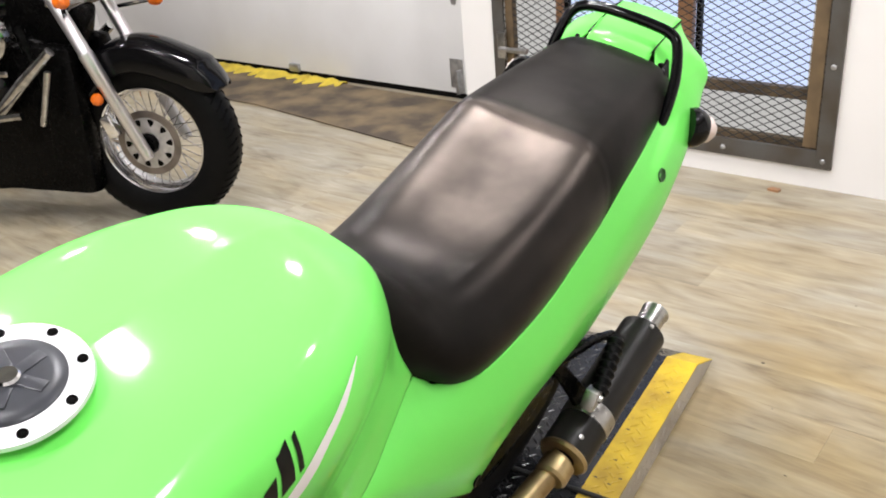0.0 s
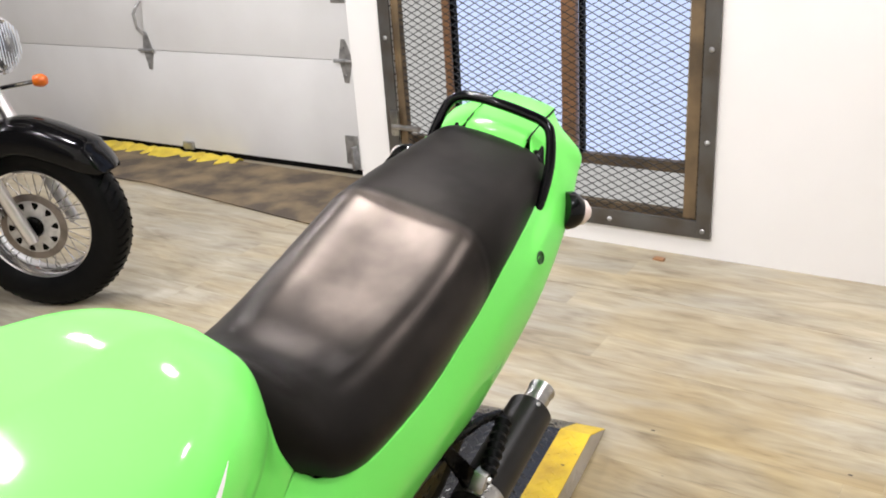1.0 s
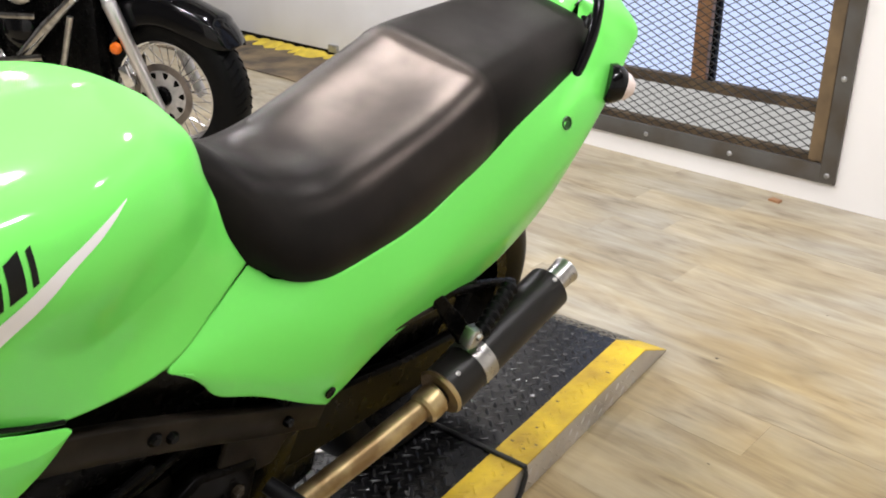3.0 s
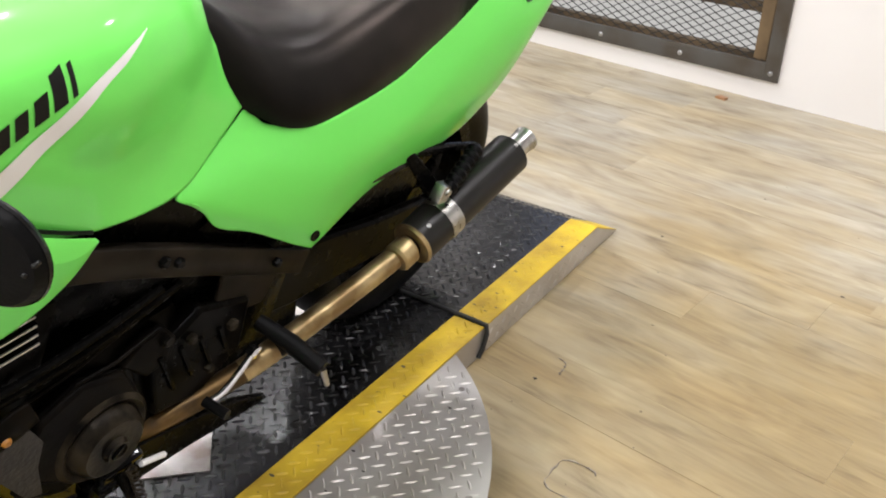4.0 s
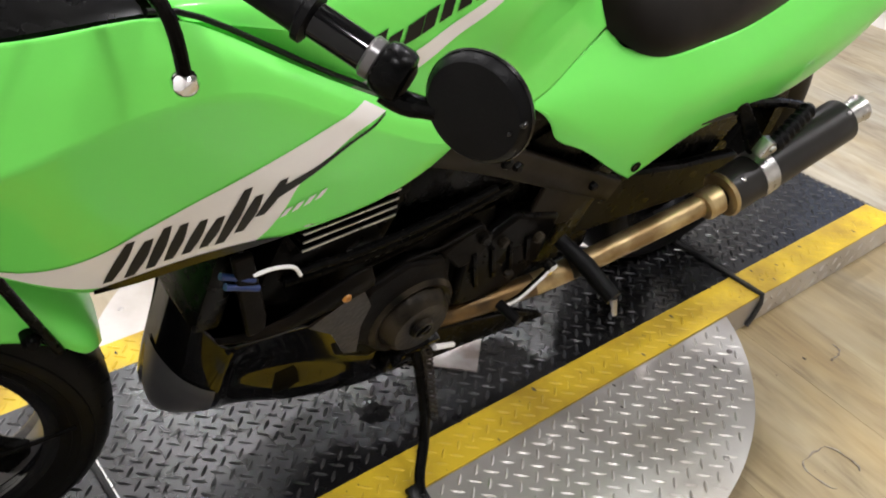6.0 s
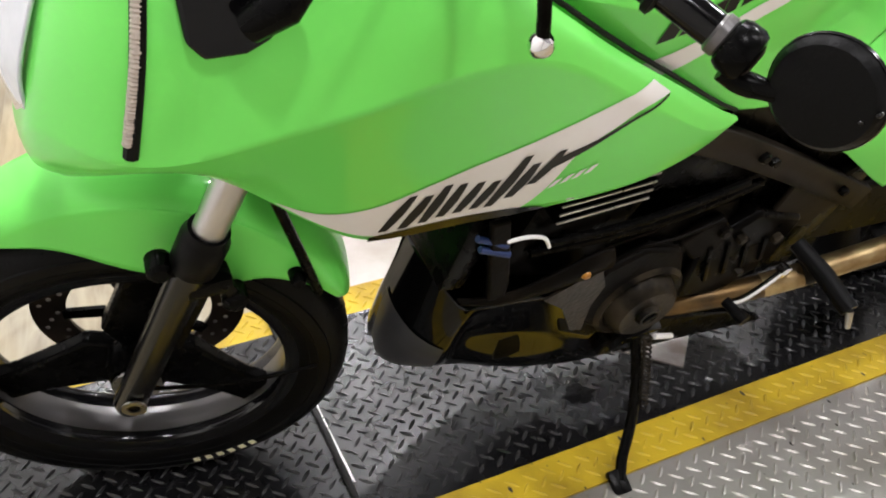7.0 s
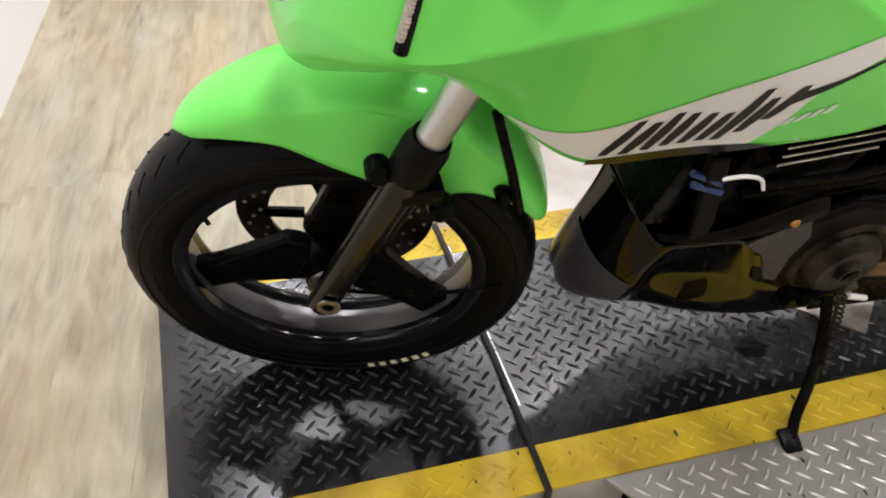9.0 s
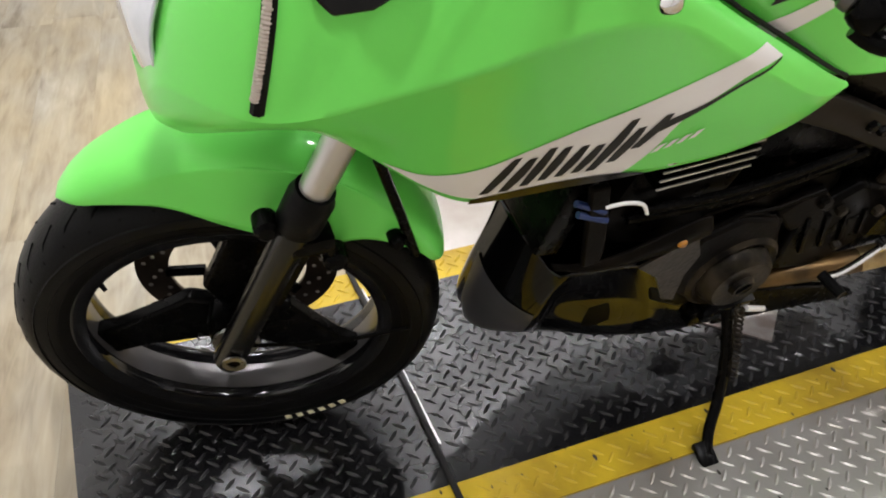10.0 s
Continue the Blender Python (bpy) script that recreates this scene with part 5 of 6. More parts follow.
Geo().tube([P3(-0.771, 0.066, 0.486), P3(-0.782, 0.068, 0.515), P3(-0.79, 0.07, 0.535)], 0.010, 10).make("fender_stay", BLACK, fender, "black fender stay")
Geo().tube([P3(-0.699, 0.070, 0.499), P3(-0.676, 0.071, 0.478)], 0.004, 8).make("fender_stay", BLACK, fender, "black fender stay")

# belly pan
pan_cols = [
    [(-0.538, 0.0, 0.195), (-0.553, 0.0, 0.235), (-0.549, 0.0, 0.30), (-0.539, 0.0, 0.37), (-0.526, 0.0, 0.44)],
    [(-0.535, 0.0, 0.185), (-0.553, 0.030, 0.212), (-0.549, 0.035, 0.285), (-0.539, 0.036, 0.36), (-0.527, 0.034, 0.445)],
    [(-0.502, 0.0, 0.182), (-0.535, 0.058, 0.216), (-0.534, 0.075, 0.278), (-0.527, 0.082, 0.35), (-0.516, 0.080, 0.435)],
    [(-0.475, 0.0, 0.180), (-0.492, 0.074, 0.216), (-0.499, 0.104, 0.272), (-0.498, 0.114, 0.338), (-0.494, 0.114, 0.410)],
    [(-0.45, 0.0, 0.170), (-0.455, 0.070, 0.196), (-0.462, 0.096, 0.250), (-0.466, 0.107, 0.338), (-0.470, 0.138, 0.432)],
    [(-0.37, 0.0, 0.142), (-0.37, 0.062, 0.156), (-0.37, 0.114, 0.210), (-0.37, 0.124, 0.31), (-0.38, 0.147, 0.428)],
    [(-0.26, 0.0, 0.119), (-0.26, 0.062, 0.128), (-0.26, 0.116, 0.168), (-0.26, 0.129, 0.24), (-0.26, 0.131, 0.32)],
    [(-0.17, 0.0, 0.120), (-0.17, 0.070, 0.128), (-0.17, 0.116, 0.156), (-0.17, 0.126, 0.20), (-0.17, 0.130, 0.245)],
]
PAN = skin(pan_cols, 8, 8)
FAR_SIDE = PAN * np.array([-1, 1, 1])
_low = np.clip((0.40 - PAN[:, :, 2]) / 0.16, 0.0, 1.0)
FAR_SIDE[:, :, 0] *= np.clip(0.12 + 0.40 * _low + np.clip((PAN[:, :, 1] + 0.53) / 0.2, 0, 1), 0.0, 1.0)
belly = Geo().grid(np.concatenate([FAR_SIDE[::-1][:-1], PAN])).make("belly_pan", mat("pan_plastic", (0.002, 0.002, 0.0022), 0.06, rvar=0.03, spec=0.26), bike, "gloss black belly pan", solid=0.003)
# Grey film paints the bright deck's reflection on the gloss black nose.
CHIN = PAN[2:25, 7:22].copy()
CHIN[:, :, 1] -= 0.0025
Geo().grid(CHIN).make("chin_reflection", mat("painted_reflection_grey", (0.046, 0.047, 0.053), 0.34, vary=0.6, vary_scale=9, second=(0.030, 0.030, 0.035), rvar=0.06, spec=0.35), belly, "grey film on the pan's nose, painted as the reflected deck")
band_top = [(-0.515, 0.128, 0.455), (-0.47, 0.139, 0.454), (-0.43, 0.146, 0.466), (-0.385, 0.152, 0.492), (-0.345, 0.155, 0.512), (-0.318, 0.153, 0.512)]
band_low = [(-0.510, 0.131, 0.442), (-0.465, 0.142, 0.438), (-0.42, 0.149, 0.444), (-0.368, 0.155, 0.458), (-0.330, 0.157, 0.470), (-0.308, 0.155, 0.474)]
band = skin([[a, ((a[0] + c[0]) / 2, (a[1] + c[1]) / 2 + 0.004, (a[2] + c[2]) / 2), c] for a, c in zip(band_top, band_low)], 5, 4)
Geo().grid(band).make("cradle_band", DARK_CASE, belly, "flat brown-black cradle band", solid=0.005)
Geo().prism([P3(q, 0.118, w) for q, w in ((-0.17, 0.172), (-0.06, 0.160), (0.04, 0.144), (0.138, 0.128), (0.138, 0.136), (0.06, 0.186), (-0.05, 0.226), (-0.17, 0.262))], (0.014, 0, 0)).make("pan_tail", BLACK, belly, "tapered black rear end of the pan", bevel=0.003)
# engine, radiator, frame
eng = Geo().box(P3(-0.24, 0.0, 0.36), (0.24, 0.36, 0.26), None, 0.03).make("engine", BLACK_METAL, bike, "dirty black engine with finned cylinder")
Geo().box(P3(-0.36, 0.0, 0.54), (0.25, 0.17, 0.2), Matrix.Rotation(radians(-18), 3, "X"), 0.015).make("cylinder_block", BLACK_METAL, eng)
for k in range(5):
    Geo().box(P3(-0.368 + 0.002 * k, 0.0, 0.655 - 0.0165 * k), (0.312 - 0.004 * k, 0.130, 0.0026), Matrix.Rotation(radians(3), 3, "X"), 0.001).make("cooling_fin", BLACK_METAL, eng, "thin black cylinder fin")
    # Thin steel strip along the outer edge of each lower fin.
    if k:
        Geo().box(P3(-0.368 + 0.002 * k, 0.157 - 0.002 * k, 0.655 - 0.0165 * k), (0.0022, 0.126, 0.0028), Matrix.Rotation(radians(3), 3, "X"), 0.0006).make("fin_edge", STEEL, eng, "thin bright steel fin edge")
Geo().lathe([(0.0, 0.03), (0.018, 0.03), (0.02, 0.026), (0.045, 0.026), (0.052, 0.02), (0.058, 0.0), (0.058, -0.03)], P3(-0.213, 0.142, 0.345), (1, 0, 0), 36).make("side_case", STAINED, eng, "round dirty alternator cover")
g = Geo().box(P3(-0.213, 0.174, 0.345), (0.006, 0.026, 0.005), Matrix.Rotation(radians(35), 3, "X"), 0.001)
g.make("cover_slot", BLACK, eng)
for k in range(7):
    a = k * 2 * math.pi / 7
    Geo().lathe([(0.0, 0.006), (0.005, 0.006), (0.0055, 0.0)], P3(-0.213 + 0.064 * math.cos(a), 0.134, 0.345 + 0.064 * math.sin(a)), (1, 0, 0), 10).make("case_bolt", STAINED, eng)
Geo().prism([P3(-0.345, 0.12, 0.43), P3(-0.36, 0.12, 0.38), P3(-0.33, 0.12, 0.31), P3(-0.27, 0.12, 0.27), P3(-0.18, 0.12, 0.28), P3(-0.14, 0.12, 0.34), P3(-0.16, 0.12, 0.44), P3(-0.24, 0.12, 0.475)], (0.015, 0, 0)).make("case_flange", BLACK_METAL, eng, bevel=0.004)
Geo().prism([P3(s, 0.150, w) for s, w in ((-0.400, 0.436), (-0.350, 0.462), (-0.322, 0.470), (-0.305, 0.430), (-0.315, 0.390), (-0.312, 0.332), (-0.334, 0.342), (-0.362, 0.402))], (0.004, 0, 0)).make("bracket_plate", mat("worn_bracket", (0.024, 0.018, 0.012), 0.36, metal=0.4, vary=0.9, vary_scale=35, second=(0.012, 0.009, 0.006), bump=0.3, bump_scale=150, rvar=0.14, spec=0.3), eng, "worn brown metal bracket plate")
Geo().lathe([(0.0, 0.006), (0.0045, 0.0055), (0.0065, 0.003), (0.0068, 0.0)], P3(-0.353, 0.157, 0.477), (1, 0, 0), 14).make("amber_cap", AMBER_DULL, eng, "small amber cap")
Geo().prism([P3(-0.12, 0.1, 0.30), P3(-0.13, 0.1, 0.42), P3(-0.04, 0.1, 0.47), P3(0.06, 0.1, 0.43), P3(0.05, 0.1, 0.33), P3(-0.03, 0.1, 0.28)], (0.035, 0, 0)).make("sprocket_cover", BLACK_METAL, eng, bevel=0.008)
for pts, r in (([(-0.43, 0.130, 0.515), (-0.34, 0.138, 0.520), (-0.24, 0.138, 0.520), (-0.15, 0.135, 0.53), (-0.08, 0.13, 0.54)], 0.007), ([(-0.42, 0.14, 0.54), (-0.33, 0.148, 0.545), (-0.22, 0.146, 0.55), (-0.12, 0.14, 0.56)], 0.006)):
    Geo().tube(spline([P3(*p) for p in pts], 5), r, 10).make("hose", BLACK, eng, "black rubber hose")
Geo().lathe([(0.06, -0.01), (0.072, -0.01), (0.073, 0.004), (0.066, 0.010), (0.058, 0.006)], P3(-0.213, 0.139, 0.345), (1, 0, 0), 40).make("case_ring", STAINED, eng, "stained cast cover rim")
Geo().lathe([(0.0, 0.031), (0.012, 0.031), (0.013, 0.034), (0.017, 0.034), (0.018, 0.030)], P3(-0.213, 0.142, 0.345), (1, 0, 0), 24).make("timing_plug", STAINED, eng, "slotted metal plug")
Geo().prism([P3(-0.33, 0.125, 0.395), P3(-0.31, 0.125, 0.335), P3(-0.265, 0.125, 0.295), P3(-0.205, 0.125, 0.29), P3(-0.165, 0.125, 0.325), P3(-0.15, 0.125, 0.385), P3(-0.175, 0.125, 0.445), P3(-0.24, 0.125, 0.468), P3(-0.30, 0.125, 0.445)], (0.018, 0, 0)).make("case_cover", DARK_CASE, eng, "stained grey-brown cast cover", bevel=0.006)
for sz, yy, zz in ((0.011, -0.105, 0.455), (0.009, -0.06, 0.425), (0.010, 0.02, 0.40), (0.008, -0.02, 0.335)):
    Geo().lathe([(0.0, 0.008), (sz * 0.7, 0.008), (sz, 0.005), (sz, -0.006)], P3(yy, 0.137, zz), (1, 0, 0), 6).make("cover_bolt", STAINED, eng, "dull hex bolt")
for k in range(4):
    Geo().box(P3(-0.10 + 0.035 * k, 0.137, 0.38), (0.006, 0.008, 0.09 - 0.01 * k), Matrix.Rotation(radians(18), 3, "X"), 0.002).make("cover_rib", BLACK_METAL, eng)
for pts in (((-0.304, 0.126, 0.478), (-0.238, 0.128, 0.487), (-0.177, 0.13, 0.508), (-0.150, 0.13, 0.512)), ((-0.269, 0.134, 0.452), (-0.243, 0.136, 0.470), (-0.186, 0.136, 0.468), (-0.119, 0.136, 0.483))):
    Geo().tube([P3(*p) for p in pts], 0.0028, 8).make("casting_rib", DARK_CASE, eng, "worn casting edge")
Geo().prism([P3(s, 0.118, w) for s, w in ((-0.178, 0.448), (-0.145, 0.474), (-0.108, 0.478), (-0.082, 0.440), (-0.096, 0.405), (-0.135, 0.398))], (0.018, 0, 0)).make("gear_case", DARK_CASE, eng, "brown stained gear case", bevel=0.005)
rad = Geo().box(P3(-0.50, 0.0, 0.56), (0.24, 0.035, 0.2), Matrix.Rotation(radians(-12), 3, "X"), 0.006).make("radiator", BLACK, bike, "black radiator")
Geo().prism([P3(-0.505, 0.132, 0.60), P3(-0.478, 0.132, 0.45), P3(-0.454, 0.132, 0.45), P3(-0.454, 0.132, 0.48), P3(-0.480, 0.132, 0.60)], (0.010, 0, 0)).make("radiator_bracket", DARK_CASE, rad, "bare metal bracket", bevel=0.003)
for k, (a, b) in enumerate((((-0.515, 0.135, 0.575), (-0.475, 0.14, 0.555)), ((-0.51, 0.138, 0.558), (-0.47, 0.142, 0.54)))):
    Geo().tube([P3(*a), P3(*b)], 0.0044, 8).make("connector", BLUE, bike, "blue wire connector")
Geo().tube(spline([P3(-0.478, 0.142, 0.565), P3(-0.455, 0.146, 0.57), P3(-0.43, 0.146, 0.56), P3(-0.418, 0.146, 0.54)], 5), 0.0025, 8).make("wire", WHITE_PAINT, bike, "white loose wire")
for sgn in (1, -1):
    path = spline([P3(-0.62, sgn * 0.09, 0.80), P3(-0.44, sgn * 0.125, 0.742), P3(-0.22, sgn * 0.13, 0.651), P3(-0.10, sgn * 0.13, 0.590), P3(0.02, sgn * 0.13, 0.523), P3(0.10, sgn * 0.128, 0.477), P3(0.182, sgn * 0.122, 0.428)], 6)
    sect = ((-0.009, -0.018), (-0.007, -0.020), (0.007, -0.020), (0.009, -0.018), (0.009, 0.018), (0.007, 0.020), (-0.007, 0.020), (-0.009, 0.018), (-0.009, -0.018))
    Geo().grid([[q + np.array([a, b * 0.45, b]) for a, b in sect] for q in path]).make("frame_rail", FRAME_MAT, bike, "flat dull brown-black frame bar", angle=50)
    Geo().tube(spline([P3(0.10, sgn * 0.12, 0.50), P3(0.30, sgn * 0.12, 0.62), P3(0.55, sgn * 0.11, 0.78)], 5), 0.012, 10).make("rear_subframe", BLACK, bike)
    Geo().box(P3(0.10, sgn * 0.115, 0.40), (0.02, 0.085, 0.2), Matrix.Rotation(radians(-15), 3, "X"), 0.006).make("peg_plate", BLACK, bike)
    Geo().prism([P3(q, sgn * 0.082, w) for q, w in ((0.09, 0.44), (0.22, 0.425), (0.42, 0.375), (0.60, 0.345), (0.63, 0.32), (0.61, 0.275), (0.56, 0.262), (0.36, 0.285), (0.20, 0.30), (0.09, 0.325))], (sgn * 0.022, 0, 0)).make("swingarm", BLACK_METAL, bike, "black box-section swingarm", bevel=0.006)
    Geo().tube([P3(0.075, sgn * 0.14, 0.372), P3(0.09, sgn * 0.20, 0.358), P3(0.094, sgn * 0.262, 0.347)], [0.013, 0.0155, 0.0145], 12).make("footpeg", RUBBER, bike, "black rubber footpeg")
    Geo().tube([P3(0.094, sgn * 0.262, 0.347), P3(0.096, sgn * 0.275, 0.32)], [0.006, 0.0045], 10).make("peg_feeler", STEEL, bike, "bright peg feeler")
    Geo().prism([P3(q, sgn * 0.120, w) for q, w in ((0.005, 0.512), (-0.012, 0.430), (0.040, 0.402), (0.094, 0.392), (0.128, 0.440), (0.118, 0.470))], (sgn * 0.008, 0, 0)).make("frame_plate", FRAME_MAT, bike, "flat dull pivot plate under the frame bar", bevel=0.003)
    # rear subframe stay and pillion peg
    Geo().prism([P3(0.340, sgn * 0.160, 0.596), P3(0.366, sgn * 0.168, 0.590), P3(0.422, sgn * 0.204, 0.516), P3(0.396, sgn * 0.200, 0.496)], (sgn * 0.010, 0, 0)).make("muffler_stay", BLACK, bike, "flat black muffler stay", bevel=0.003)
    Geo().tube([P3(0.20, sgn * 0.160, 0.578), P3(0.29, sgn * 0.163, 0.572), P3(0.372, sgn * 0.166, 0.566)], 0.0085, 10).make("pillion_bracket", FORK_BLACK, bike, "worn grey-black bracket bar")
    Geo().tube(spline([P3(0.352, sgn * 0.162, 0.584), P3(0.42, sgn * 0.172, 0.572), P3(0.49, sgn * 0.182, 0.558), P3(0.55, sgn * 0.195, 0.540)], 4), [0.0085] * 7 + [0.0075] * 5 + [0.005], 10).make("pillion_bracket", BLACK, bike, "worn grey-black bracket bar")
    n = 15
    ridge = [P3(0.402, sgn * 0.232, 0.534).lerp(P3(0.505, sgn * 0.212, 0.566), k / (n - 1)) for k in range(n)]
    Geo().tube(ridge, [0.0150 if k % 2 else 0.0115 for k in range(n)], 12).make("pillion_peg", RUBBER, bike, "ribbed black rubber pillion peg")
# Added black block keeps the gaps above the engine dark.
Geo().box(P3(-0.22, 0.0, 0.625), (0.2, 0.58, 0.2), Matrix.Rotation(radians(-8), 3, "X"), 0.02).make("engine_bay_filler", BLACK, bike, "added black filler block above the engine")
Geo().box(P3(0.12, 0.0, 0.56), (0.22, 0.28, 0.16), Matrix.Rotation(radians(20), 3, "X"), 0.02).make("inner_tray", BLACK, bike)
# inner filler: airbox and rear tray behind the panels
Geo().box(P3(0.02, 0.0, 0.63), (0.16, 0.26, 0.14), None, 0.02).make("airbox", BLACK, bike)
Geo().box(P3(0.47, 0.0, 0.755), (0.292, 0.5, 0.04), Matrix.Rotation(radians(22), 3, "X"), 0.015).make("undertray", BLACK, bike)
Geo().box(P3(0.04, 0.0, 0.42), (0.2, 0.20, 0.24), None, 0.02).make("swingarm_pivot", BLACK, bike)
# Added black box and panel keep the gaps behind the side cover dark.
Geo().box(P3(0.235, 0.0, 0.53), (0.17, 0.16, 0.24), None, 0.02).make("rear_filler", BLACK, bike)
Geo().prism([P3(s, 0.078, w) for s, w in ((0.12, 0.42), (0.12, 0.60), (0.30, 0.59), (0.46, 0.61), (0.53, 0.68), (0.47, 0.55), (0.34, 0.47), (0.22, 0.41))], (0.010, 0, 0)).make("gap_filler", BLACK, bike, "added black filler panel behind the side cover")
for a, c, r in ((-0.118, 0.604, 0.009), (-0.094, 0.590, 0.008), (0.100, 0.480, 0.008)):
    Geo().lathe([(0.0, 0.007), (r * 0.7, 0.007), (r, 0.004), (r, -0.004)], P3(a, 0.140, c), (1, 0, 0), 6).make("frame_bolt", BLACK, bike, "black hex bolt")
# Unseen box, added to block light and darken the deck's reflection.
Geo().box(P3(0.06, -0.02, 0.225), (0.20, 0.40, 0.085), Matrix.Rotation(radians(4), 3, "X"), 0.02).make("reflection_blocker", BLACK, bike, "unseen black box under the engine that darkens the deck's reflection")
Geo().box(P3(-0.205, 0.130, 0.232), (0.03, 0.066, 0.042), Matrix.Rotation(radians(-8), 3, "X"), 0.005).make("stand_mount", BLACK, bike, "black side stand mount")
# White paint stands in for the highlight on the polished tang.
Geo().tube([P3(-0.168, 0.166, 0.267), P3(-0.120, 0.160, 0.238)], 0.0048, 10).make("stand_tang", WHITE_PAINT, bike, "stand tang, its highlight painted white")
# shift lever and side stand
Geo().tube(spline([P3(0.045, 0.165, 0.345), P3(0.02, 0.17, 0.335), P3(-0.02, 0.172, 0.31), P3(-0.055, 0.172, 0.31)], 5), 0.0055, 10).make("shift_lever", CHROME, bike, "bright metal shift lever")
Geo().tube([P3(-0.055, 0.168, 0.312), P3(-0.049, 0.21, 0.312)], 0.0085, 12).make("shift_rubber", RUBBER, bike, "black shift rubber")
Geo().lathe([(0.0, -0.008), (0.010, -0.008), (0.011, 0.006), (0.0, 0.008)], P3(0.045, 0.165, 0.345), (1, 0, 0), 14).make("shift_pivot", CHROME, bike)
stand = Geo().tube(spline([P3(-0.20, 0.155, 0.28), P3(-0.194, 0.193, 0.205), P3(-0.202, 0.232, 0.135), P3(-0.226, 0.266, 0.098), P3(-0.240, 0.293, 0.082)], 6), [0.0088] * 25, 12).make("side_stand", BLACK, bike, "black side stand, folded out")
Geo().box(P3(-0.245, 0.30, 0.083), (0.05, 0.03, 0.01), Matrix.Rotation(radians(15.5), 3, "Y"), 0.003).make("stand_foot", BLACK, stand)
Geo().box(P3(-0.197, 0.148, 0.268), (0.03, 0.066, 0.062), Matrix.Rotation(radians(15.5), 3, "Y"), 0.006).make("stand_bracket", BLACK_GLOSS, bike, "gloss black stand bracket")
g = Geo()
hel = []
for k in range(91):
    t = k / 90
    c = P3(-0.19, 0.172, 0.285).lerp(P3(-0.188, 0.225, 0.17), t)
    a = t * 2 * math.pi * 15
    hel.append(c + Vector((0.0065 * math.cos(a), 0.0065 * math.sin(a), 0)))
g.tube(hel, 0.0021, 5)
g.make("stand_spring", STAINED, stand, "coiled return spring")
# exhaust
pipe_pts = spline([P3(-0.30, 0.04, 0.31), P3(-0.21, 0.08, 0.275), P3(-0.12, 0.115, 0.262), P3(0.04, 0.15, 0.29), P3(0.20, 0.19, 0.365), P3(0.345, 0.222, 0.438)], 8)
# The pipe's front part is coloured darker to paint the shadow on it.
shade_end = len(pipe_pts) * 3 // 5
hp = Geo().tube(pipe_pts[shade_end:], 0.0195, 20).make("header_pipe", GOLD_PIPE, bike, "heat-tinted golden exhaust pipe")
Geo().tube(pipe_pts[:shade_end + 1], 0.0192, 20).make("shaded_pipe", mat("shade_painted_pipe", (0.22, 0.13, 0.045), 0.42, metal=0.85, vary=0.9, vary_scale=12, second=(0.07, 0.045, 0.022), rvar=0.14, bump=0.1, bump_scale=90), hp, "front of the pipe, painted darker brown for its shade")
Geo().tube([P3(0.098, 0.163, 0.316), P3(0.112, 0.167, 0.322)], 0.0213, 20).make("pipe_band", FRAME_MAT, hp, "dark band round the pipe")
m0, m1 = P3(0.350, 0.222, 0.437), P3(0.618, 0.228, 0.518)
md = (m1 - m0).normalized()
Geo().tube([m0 - md * 0.045, m0 - md * 0.04, m0 - md * 0.015, m0 - md * 0.012], [0.0225, 0.0265, 0.0265, 0.021], 22).make("pipe_collar", GOLD_PIPE, hp, "golden pipe collar")
muf = Geo().tube([m0, m0 + md * 0.001, m0 + md * 0.012, m1 - md * 0.002, m1], [0.02, 0.037, 0.0395, 0.0395, 0.037], 40).make("muffler", mat("muffler_paint", (0.016, 0.0145, 0.013), 0.38, vary=0.5, vary_scale=14, second=(0.008, 0.007, 0.006), rvar=0.1, spec=0.3), bike, "satin black round muffler can")
Geo().lathe([(0.02, -0.004), (0.038, -0.004), (0.041, 0.0), (0.0385, 0.004)], m0, md, 40).make("inlet_plate", GOLD_PIPE, muf, "golden inlet plate")
Geo().lathe([(0.018, 0.0), (0.0225, 0.0), (0.0225, 0.044), (0.0245, 0.047), (0.0245, 0.051), (0.021, 0.051), (0.020, 0.046), (0.019, 0.0)], m1, md, 32, closed=True).make("tail_pipe", STEEL, muf, "bright steel tail pipe")
Geo().lathe([(0.0, 0.02), (0.019, 0.02)], m1, md, 24).make("tail_pipe_bore", BLACK, muf)
Geo().lathe([(0.0392, 0.062), (0.0412, 0.062), (0.0412, 0.092), (0.0392, 0.092)], m0, md, 40, closed=True).make("muffler_clamp", STEEL, muf, "bright steel strap clamp")
cb = P3(0.392, 0.236, 0.536)
Geo().box(cb - Vector((0.01, 0, 0.006)), (0.022, 0.03, 0.032), Matrix.Rotation(radians(-18), 3, "X"), 0.003).make("clamp_lug", STEEL, muf)
Geo().lathe([(0.0, 0.006), (0.006, 0.006), (0.007, 0.0)], cb, (1, 0, 0), 12).make("clamp_bolt", STEEL, muf)
for q in (m0 + md * 0.02, m1 - md * 0.012):
    side = md.cross(Vector((1, 0, 0.0))).normalized()
    Geo().lathe([(0.0, 0.003), (0.004, 0.002), (0.004, 0.0)], q + (Vector((0.35, 0, 0)) - md * 0 + Vector((0, -0.2, 0.9))).normalized() * 0.039, (0.35, -0.2, 0.9), 10).make("can_rivet", STEEL, muf)
